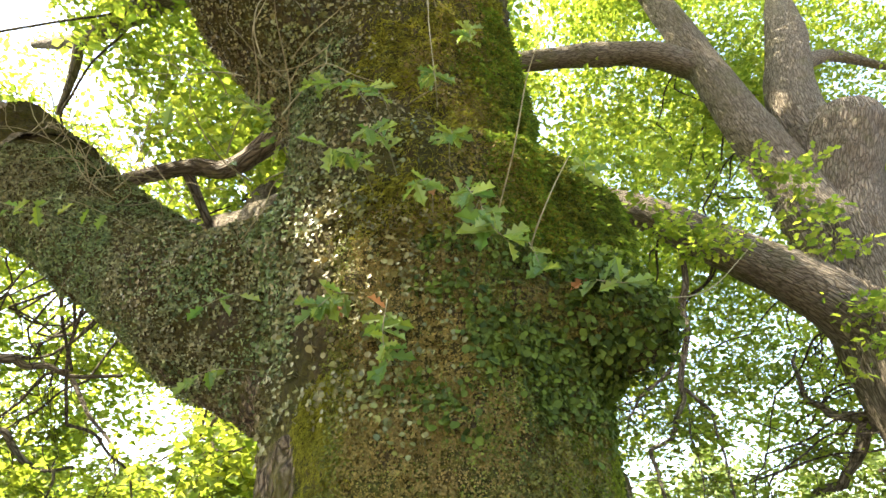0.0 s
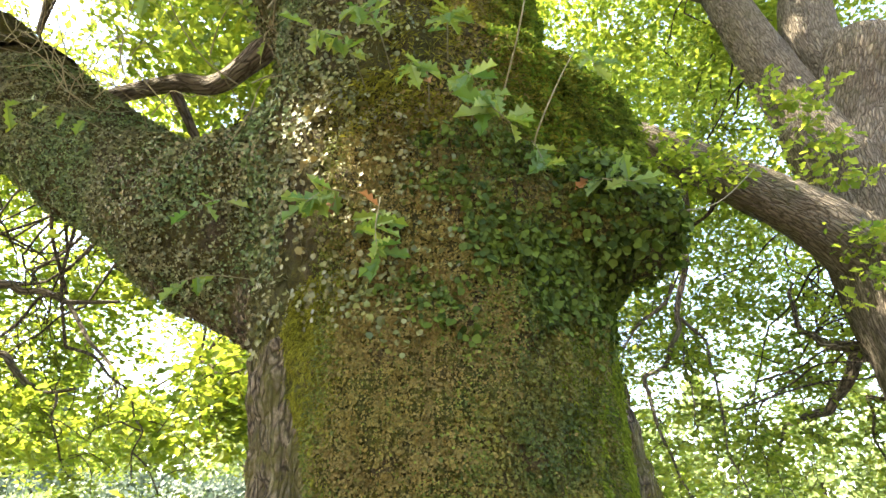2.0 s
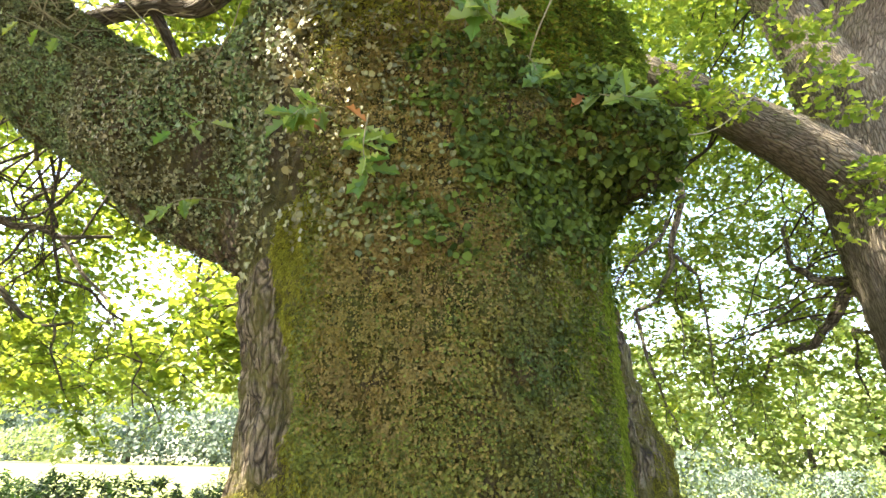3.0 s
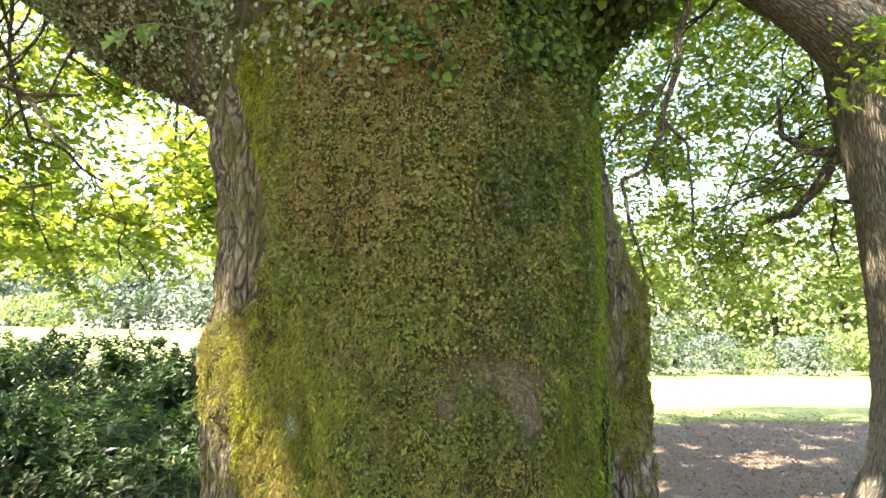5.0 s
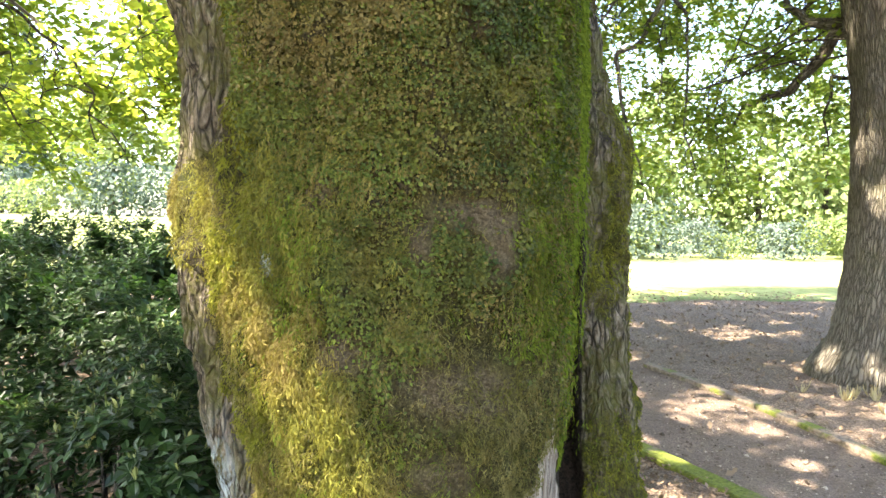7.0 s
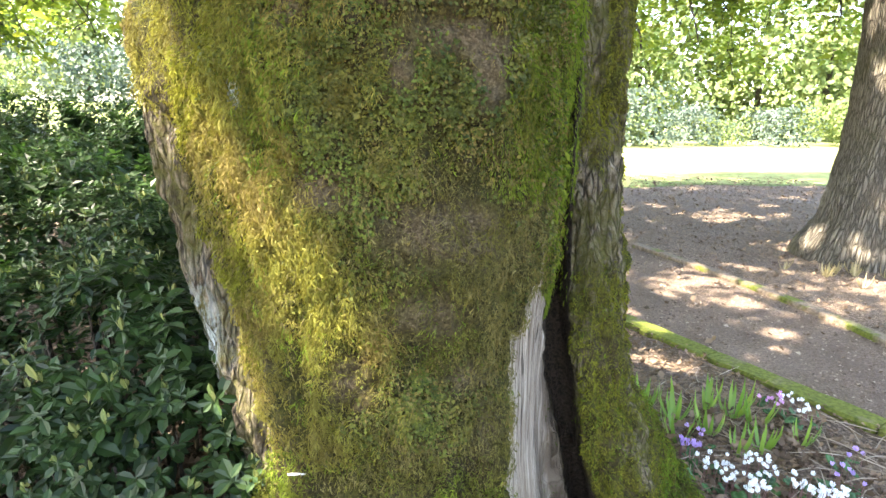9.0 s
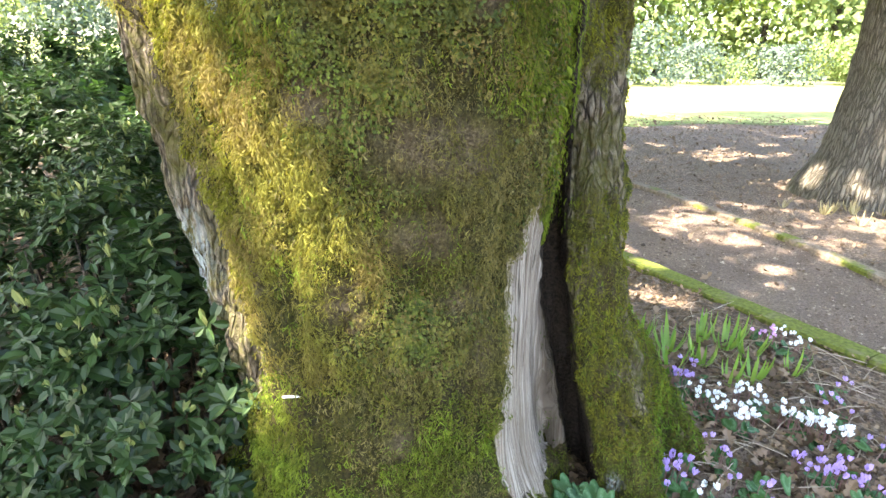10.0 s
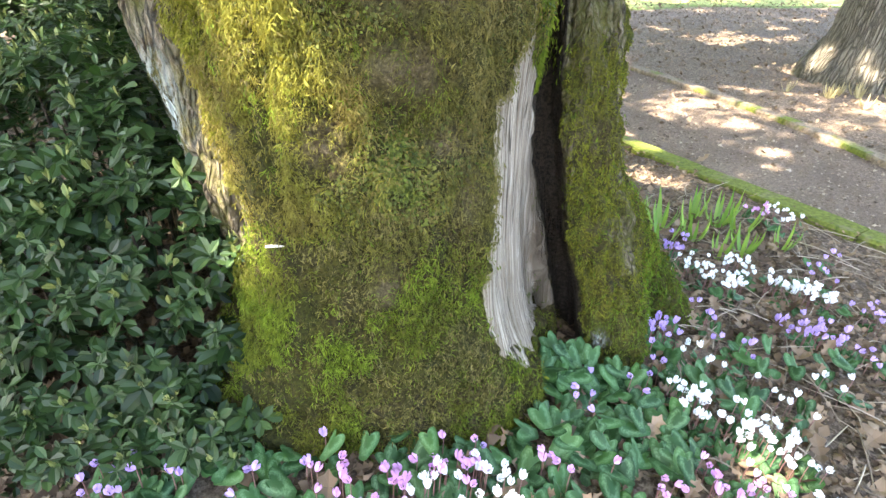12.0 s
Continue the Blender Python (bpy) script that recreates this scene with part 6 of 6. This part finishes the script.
def cyclamen_flower_mesh(colour, name):
    t = np.array([(0, 0, 0), (0.15, 0.25, 0.06), (0.25, 0.6, 0.05), (0.15, 0.90, -0.02), (0.02, 1.0, -0.10), (-0.13, 0.92, -0.12), (-0.24, 0.6, -0.02), (-0.15, 0.25, 0.04), (0, 0.55, -0.05)])
    tf = np.array([(k, (k + 1) % 8, 8) for k in range(8)])
    a = np.arange(5) * 2 * np.pi / 5
    up = np.stack([0.42 * np.cos(a), 0.42 * np.sin(a), np.ones(5)], 1)
    nrm = np.stack([np.cos(a), np.sin(a), -0.42 * np.ones(5)], 1)
    pos = np.stack([0.1 * np.cos(a), 0.1 * np.sin(a), 0 * a], 1)
    v, f = spread(t, tf, frames_for(nrm, up), pos, np.full(5, 1.0))
    n = Nodes(name, 0.6, 0.3)
    n.color(n.mix(n.math("MULTIPLY", n.each(), 0.5), colour, tuple(min(0.9, c * 1.35) for c in colour)))
    n.leafy(tuple(min(0.9, c * 1.1) for c in colour), 0.35)
    return mesh_of(name, v, f, n.m, True)


CY_LEAF = cyclamen_leaf_mesh()
CY_FLOWER = {"white": cyclamen_flower_mesh((0.80, 0.80, 0.82), "white_petal"), "mauve": cyclamen_flower_mesh((0.46, 0.32, 0.64), "mauve_petal"), "pink": cyclamen_flower_mesh((0.62, 0.34, 0.60), "pink_petal")}
stalk_mat = Nodes("flower_stalk", 0.6, 0.3).color((0.16, 0.08, 0.07)).m
CY_STALK = mesh_of("cyclamen_stalk", *tube(((0, 0, 0), (0.0, 0.03, 0.5), (0.02, 0.0, 1.0)), (0.018, 0.014, 0.012), 5, 0, 0, sub=3), stalk_mat)


def cyclamen(x, y, colour, leaves, flowers, spread_by):
    z = float(bed(np.array(x), np.array(y)))
    word = {"white": "white-flowered", "mauve": "mauve-flowered", "pink": "pink-flowered", "": "leafy unflowered"}[colour]
    ob = thing("cyclamen", word + " cyclamen with marbled green leaves among fallen leaves", "cyclamen", "cyclamen in the bed", at=pose(x, y, z))
    for k in range(round(leaves * 1.5)):
        a, r = rng.uniform(0, 6.28), spread_by * math.sqrt(rng.random())
        dx, dy = r * math.cos(a), r * math.sin(a)
        e = x + dx, y + dy
        if float(oak_field(np.array([[e[0], e[1], z + 0.03]]))[0]) < 0.01:
            continue
        h = float(bed(np.array(e[0]), np.array(e[1]))) - z + rng.uniform(0.02, 0.055 if colour else 0.10)
        m = pose(dx, dy, h, -rng.uniform(5, 50), rng.uniform(-28, 28), rng.normal(180, 55)) @ Matrix.Scale(float(rng.uniform(0.042, 0.070)), 4)
        part("leaf", CY_LEAF, ob, at=m)
    for k in range(round(flowers * (2.2 if colour == "white" and spread_by < 0.1 else 1.45))):
        a, r = rng.uniform(0, 6.28), spread_by * 0.8 * math.sqrt(rng.random())
        dx, dy = r * math.cos(a), r * math.sin(a)
        if float(oak_field(np.array([[x + dx, y + dy, z + 0.08]]))[0]) < 0.01:
            continue
        g = float(bed(np.array(x + dx), np.array(y + dy))) - z
        h = rng.uniform(0.07, 0.115)
        m = pose(dx, dy, g + h, rng.normal(0, 25), rng.normal(0, 25), rng.uniform(0, 360)) @ Matrix.Scale(float(rng.uniform(0.017, 0.024)), 4)
        bloom = part("flower", CY_FLOWER[colour], ob, at=m)
        part("stalk", CY_STALK, bloom, at=m.inverted() @ pose(dx, dy, g) @ Matrix.Diagonal((0.1, 0.1, h, 1)))


for x, y, colour, leaves, flowers, wide in (
    (1.40, 2.38, "white", 5, 12, 0.11), (1.46, 2.24, "white", 4, 10, 0.09), (1.62, 2.40, "white", 3, 9, 0.09), (1.74, 2.28, "white", 4, 12, 0.09), (1.84, 2.20, "white", 3, 14, 0.08),
    (1.58, 1.96, "mauve", 4, 12, 0.08), (1.70, 1.92, "mauve", 3, 14, 0.08), (1.02, 1.88, "mauve", 8, 11, 0.10), (1.38, 2.52, "mauve", 3, 8, 0.06),
    (0.96, 1.50, "white", 7, 12, 0.09), (1.07, 1.42, "white", 6, 11, 0.09), (1.16, 1.36, "white", 4, 7, 0.08), (1.08, 1.70, "white", 7, 3, 0.09), (1.28, 1.56, "white", 4, 4, 0.12),
    (0.20, 1.26, "pink", 6, 9, 0.09), (0.30, 1.27, "pink", 6, 9, 0.08), (0.36, 1.20, "white", 8, 8, 0.09), (0.03, 1.23, "pink", 5, 7, 0.09), (-0.05, 1.31, "mauve", 5, 4, 0.08), (0.24, 1.18, "white", 5, 9, 0.09),
    (-0.45, 1.30, "mauve", 6, 8, 0.09), (-0.33, 1.30, "mauve", 5, 2, 0.07), (0.94, 1.26, "pink", 5, 9, 0.09), (1.02, 1.20, "pink", 4, 6, 0.08),
    (2.00, 2.10, "mauve", 3, 6, 0.10), (1.78, 1.80, "mauve", 4, 5, 0.10), (1.95, 1.86, "mauve", 2, 4, 0.09), (1.25, 1.79, "mauve", 6, 4, 0.09), (1.24, 1.98, "mauve", 4, 4, 0.07),
    (2.20, 3.00, "white", 5, 12, 0.12), (2.08, 3.06, "pink", 3, 8, 0.10), (2.0, 2.4, "mauve", 3, 4, 0.1), (1.48, 2.66, "mauve", 2, 3, 0.06), (2.14, 2.55, "mauve", 2, 3, 0.08), (1.5, 1.6, "white", 3, 3, 0.12),
    (0.57, 1.56, "", 9, 0, 0.07), (0.62, 1.66, "", 9, 0, 0.06), (0.70, 1.62, "", 10, 0, 0.08), (0.78, 1.56, "", 9, 0, 0.08), (0.66, 1.60, "", 9, 0, 0.07), (0.60, 1.62, "", 10, 0, 0.08), (0.66, 1.52, "mauve", 12, 3, 0.10), (0.60, 1.40, "", 12, 0, 0.10), (0.72, 1.36, "mauve", 13, 1, 0.11), (0.84, 1.40, "", 13, 0, 0.11), (0.80, 1.52, "mauve", 11, 2, 0.10),
    (0.08, 1.35, "", 8, 0, 0.07), (0.20, 1.345, "", 9, 0, 0.07), (0.32, 1.36, "mauve", 9, 1, 0.07), (0.42, 1.38, "", 8, 0, 0.06), (0.46, 1.28, "pink", 8, 2, 0.09), (0.60, 1.24, "pink", 8, 2, 0.10),
    (-0.20, 1.36, "", 7, 0, 0.07), (-0.34, 1.38, "", 7, 0, 0.07), (-0.48, 1.38, "", 6, 0, 0.07), (-0.16, 1.26, "mauve", 5, 2, 0.07), (0.92, 1.66, "mauve", 10, 3, 0.09), (0.76, 1.18, "pink", 7, 4, 0.1), (1.10, 1.58, "", 7, 0, 0.09), (1.2, 1.24, "white", 4, 4, 0.1), (1.36, 1.78, "", 5, 0, 0.1), (1.55, 1.76, "", 3, 0, 0.1), (0.14, 1.14, "pink", 5, 7, 0.09),
):
    cyclamen(x, y, colour, leaves, flowers, wide)

BLADE = np.array([(-0.04, 0, 0), (0.04, 0, 0), (0.052, 0.35, 0.03), (-0.052, 0.35, 0.03), (0.038, 0.7, 0.14), (-0.038, 0.7, 0.14), (0, 1.0, 0.34)])
BLADE_FACES = np.array([(0, 1, 2), (0, 2, 3), (3, 2, 4), (3, 4, 5), (5, 4, 6)])
blade_mats = [leaf_material("bulb_blade", (0.10, 0.20, 0.03), (0.20, 0.30, 0.05), (0.2, 0.36, 0.05), (0.3, 0.42, 0.06), 0.35, 0.45, 0.4), leaf_material("straw_blade", (0.25, 0.2, 0.1), (0.4, 0.33, 0.18), (0.3, 0.25, 0.1), (0.4, 0.3, 0.15), 0.3, 0.7, 0.2)]


def tuft(x, y, count, size, lean, dry, label, name="grass_tuft"):
    z = float(bed(np.array(x), np.array(y)))
    a = rng.uniform(0, 6.28, count)
    out = np.stack([np.cos(a) * lean, np.sin(a) * lean, np.ones(count)], 1) + rng.normal(0, 0.12, (count, 3))
    nrm = np.stack([-np.cos(a), -np.sin(a), np.full(count, lean)], 1)
    pos = np.stack([np.cos(a), np.sin(a), 0 * a], 1) * 0.015
    v, f = spread(BLADE, BLADE_FACES, frames_for(nrm, out), pos, size * rng.uniform(0.6, 1.1, count))
    tagged(part(name, mesh_of(name, v, f, blade_mats[dry], False), at=pose(x, y, z)), label, "grass", "bulb tufts" if not dry else "dry grass")


for x, y, c, s in ((1.50, 2.92, 9, 0.17), (1.62, 2.80, 8, 0.16), (1.84, 2.98, 10, 0.17), (1.92, 2.90, 7, 0.15), (1.74, 3.06, 7, 0.15), (1.42, 2.72, 8, 0.15), (1.66, 2.62, 6, 0.12), (2.05, 2.74, 5, 0.12), (1.40, 3.05, 7, 0.14), (1.80, 2.66, 6, 0.13)):
    tuft(x, y, c + 5, s * 1.25, 0.85, 0, "fresh green bulb leaves rising from the litter")
for k in range(16):
    tuft(4.35 + rng.uniform(-0.2, 1.4), 5.55 + rng.uniform(-0.4, 0.5), 9, 0.15, 1.0, 1, "dry straw-coloured grass at the foot of the tree")


# ---- shoots that spring from the oak ----
SPROUT_LEAF = mesh_of("oak_sprout_leaf", OAK_LEAF * [0.85, 1, 1.9], OAK_FACES, M_SPROUT, False)
k = Nodes("russet_leaf", 0.7, 0.3)
k.color((0.24, 0.11, 0.04))
k.leafy((0.28, 0.13, 0.04), 0.2)
RUSSET_LEAF = mesh_of("russet_leaf", OAK_LEAF * [0.8, 1, 2.0], OAK_FACES, k.m, False)
k = Nodes("shoot_stem", 0.7, 0.2)
k.color(k.ramp(k.noise(20), (0.3, (0.10, 0.09, 0.045)), (0.7, (0.22, 0.20, 0.12))))
M_STEM = k.m


def shoot(points, leaves, size, label, russet=0, radius=0.0024):
    p = np.array(points, float)
    ob = thing("oak_shoot", label, "shoot", "shoots on the oak", at=pose(*p[0]))
    stem = part("stem", mesh_of("shoot_stem", *tube(p - p[0], np.linspace(radius, radius * 0.4, len(p)), 6, 0, 1, sub=6), M_STEM), ob)
    seg = np.linspace(0.3, 1.0, leaves) ** 0.8 * (len(p) - 1)
    for j, s in enumerate(seg):
        i = min(int(s), len(p) - 2)
        at = p[i] + (p[i + 1] - p[i]) * (s - i) - p[0]
        d = p[i + 1] - p[i]
        d /= np.linalg.norm(d)
        out = Vector(d * 0.4 + rng.normal(0, 0.8, 3) + [0, -0.2, -0.2])
        turn = frames_for(np.array([[rng.normal(0, 0.5), -0.9 + rng.normal(0, 0.3), 0.3 + rng.normal(0, 0.3)]]), np.array([out]))[0]
        m = Matrix.Translation(Vector(at)) @ Matrix(turn.tolist()).to_4x4() @ Matrix.Scale(float(size * rng.uniform(0.7, 1.2)), 4)
        part("leaf", RUSSET_LEAF if j < russet else SPROUT_LEAF, stem, "russet dying leaf" if j < russet else "", at=m)


FRESH = "leafy green oak shoot hanging before the trunk"
for pts, leaves, size, russet in (
    (((-0.22, 1.5, 3.55), (-0.26, 1.25, 3.42), (-0.36, 1.18, 3.35)), 8, 0.060, 0), (((-0.15, 1.5, 3.5), (-0.17, 1.25, 3.4), (-0.2, 1.15, 3.31)), 7, 0.058, 0),
    (((-0.2, 1.5, 3.2), (-0.22, 1.3, 3.16), (-0.28, 1.18, 3.10)), 8, 0.066, 0), (((-0.12, 1.5, 3.25), (-0.14, 1.25, 3.2), (-0.17, 1.14, 3.13)), 8, 0.060, 0),
    (((0.0, 1.5, 3.6), (0.0, 1.25, 3.5), (0.0, 1.18, 3.40)), 8, 0.058, 0), (((0.05, 1.5, 3.3), (0.05, 1.25, 3.22), (0.06, 1.15, 3.12)), 9, 0.056, 0),
    (((0.0, 1.5, 3.1), (0.0, 1.25, 3.04), (-0.03, 1.15, 2.95)), 8, 0.062, 1), (((0.08, 1.5, 3.1), (0.09, 1.25, 3.02), (0.11, 1.14, 2.91)), 9, 0.060, 0),
    (((0.12, 1.5, 3.05), (0.13, 1.22, 2.95), (0.14, 1.12, 2.82), (0.19, 1.10, 2.74)), 9, 0.074, 0), (((0.3, 1.55, 3.05), (0.3, 1.45, 2.95), (0.31, 1.39, 2.84)), 7, 0.062, 0),
    (((0.45, 1.58, 2.95), (0.46, 1.52, 2.9), (0.5, 1.46, 2.85), (0.56, 1.45, 2.84)), 9, 0.066, 1), (((0.5, 1.6, 3.4), (0.5, 1.5, 3.34), (0.49, 1.46, 3.26)), 4, 0.07, 0),
    (((-0.2, 1.56, 2.85), (-0.25, 1.42, 2.78), (-0.29, 1.37, 2.71)), 11, 0.066, 1), (((-0.13, 1.54, 2.85), (-0.12, 1.45, 2.76), (-0.12, 1.42, 2.66), (-0.10, 1.40, 2.57)), 10, 0.062, 1),
    (((0.1, 1.5, 4.0), (0.11, 1.35, 3.85), (0.12, 1.28, 3.68)), 8, 0.06, 0), (((-0.6, 1.85, 3.75), (-0.72, 1.65, 3.74), (-0.86, 1.6, 3.78)), 10, 0.07, 0),
    (((-0.55, 1.8, 3.5), (-0.62, 1.6, 3.56), (-0.70, 1.55, 3.66)), 8, 0.07, 0),
):
    shoot(pts, leaves * 2, size * 1.15, FRESH, russet)
shoot(((-0.6, 1.95, 2.75), (-0.68, 1.85, 2.72), (-0.74, 1.82, 2.70), (-0.80, 1.8, 2.66)), 6, 0.07, "pale young oak shoot below the side limb")
shoot(((-0.62, 2.0, 3.0), (-0.70, 1.85, 3.0), (-0.72, 1.78, 2.96), (-0.78, 1.75, 2.9)), 6, 0.075, "young oak shoot on the side limb")
shoot(((-0.75, 2.1, 3.5), (-0.85, 1.9, 3.6), (-0.9, 1.7, 3.62), (-0.98, 1.5, 3.6)), 10, 0.09, "sunlit yellow-green oak shoot on the side limb")
shoot(((-1.3, 2.3, 3.5), (-1.4, 2.0, 3.45), (-1.5, 1.8, 3.4), (-1.55, 1.7, 3.25)), 8, 0.09, "sunlit yellow-green oak shoot on the side limb")
shoot(((-1.8, 2.5, 3.7), (-1.85, 2.2, 3.6), (-1.95, 2.0, 3.5), (-2.05, 1.9, 3.35)), 8, 0.09, "sunlit yellow-green oak shoot on the side limb")

# bare twigs standing out from the limbs
pieces = []
for k in range(70):
    u = rng.random()
    base = np.array([-1.4, 2.35, 3.75]) * (1 - u) + np.array([-2.9, 2.75, 4.7]) * u + rng.normal(0, 0.08, 3)
    if k % 3 == 0:
        base = np.array([-0.75, 1.75, 3.9]) + rng.normal(0, 0.2, 3) + [0, 0.1, 0]
    h = np.array([rng.normal(0, 0.6), -0.5, rng.normal(0.5, 0.5)])
    line = wander(base, h, rng.uniform(0.3, 0.8), 0.02, 900 + k, 5)
    pieces.append(tube(line, np.linspace(0.0035, 0.0013, len(line)), 5, 0, k, sub=3))
v, f = join(pieces)
part("dead_twig_mass", mesh_of("bare_twigs", v - OAK_AT, f, M_STEM), oak, "thin grey bare twigs")["kind"] = "stuff"

# a splinter caught in the moss
v, f = tube(((-0.10, 1.475, 0.868), (-0.085, 1.470, 0.872), (-0.062, 1.472, 0.870)), (0.0025, 0.003, 0.0015), 6, 0, 1, sub=4)
k = Nodes("pale_splinter", 0.7, 0.3)
k.color(k.ramp(k.noise(80), (0.3, (0.55, 0.52, 0.46)), (0.7, (0.78, 0.76, 0.70))))
tagged(part("splinter", mesh_of("splinter", v, f, k.m)), "pale wood splinter caught in the moss", "splinter")

# long bare shoots
for pts in (((0.72, 2.0, 3.1), (1.12, 2.2, 3.22), (1.45, 2.35, 3.52), (1.88, 2.52, 4.0)), ((0.32, 1.62, 3.0), (0.30, 1.45, 2.98), (0.36, 1.38, 3.12), (0.44, 1.36, 3.28)), ((-0.02, 1.5, 4.2), (-0.03, 1.2, 3.9), (-0.02, 1.14, 3.6), (0.01, 1.13, 3.3)), ((0.2, 1.5, 3.1), (0.24, 1.3, 3.2), (0.28, 1.2, 3.4), (0.32, 1.12, 3.5))):
    p = np.array(pts)
    ob = thing("oak_shoot", "long bare straw-coloured oak shoot", "shoot", "shoots on the oak", at=pose(*p[0]))
    part("stem", mesh_of("bare_shoot", *tube(p - p[0], (0.0028, 0.0024, 0.002, 0.0012), 6, 0, 1, sub=6), M_STEM), ob)
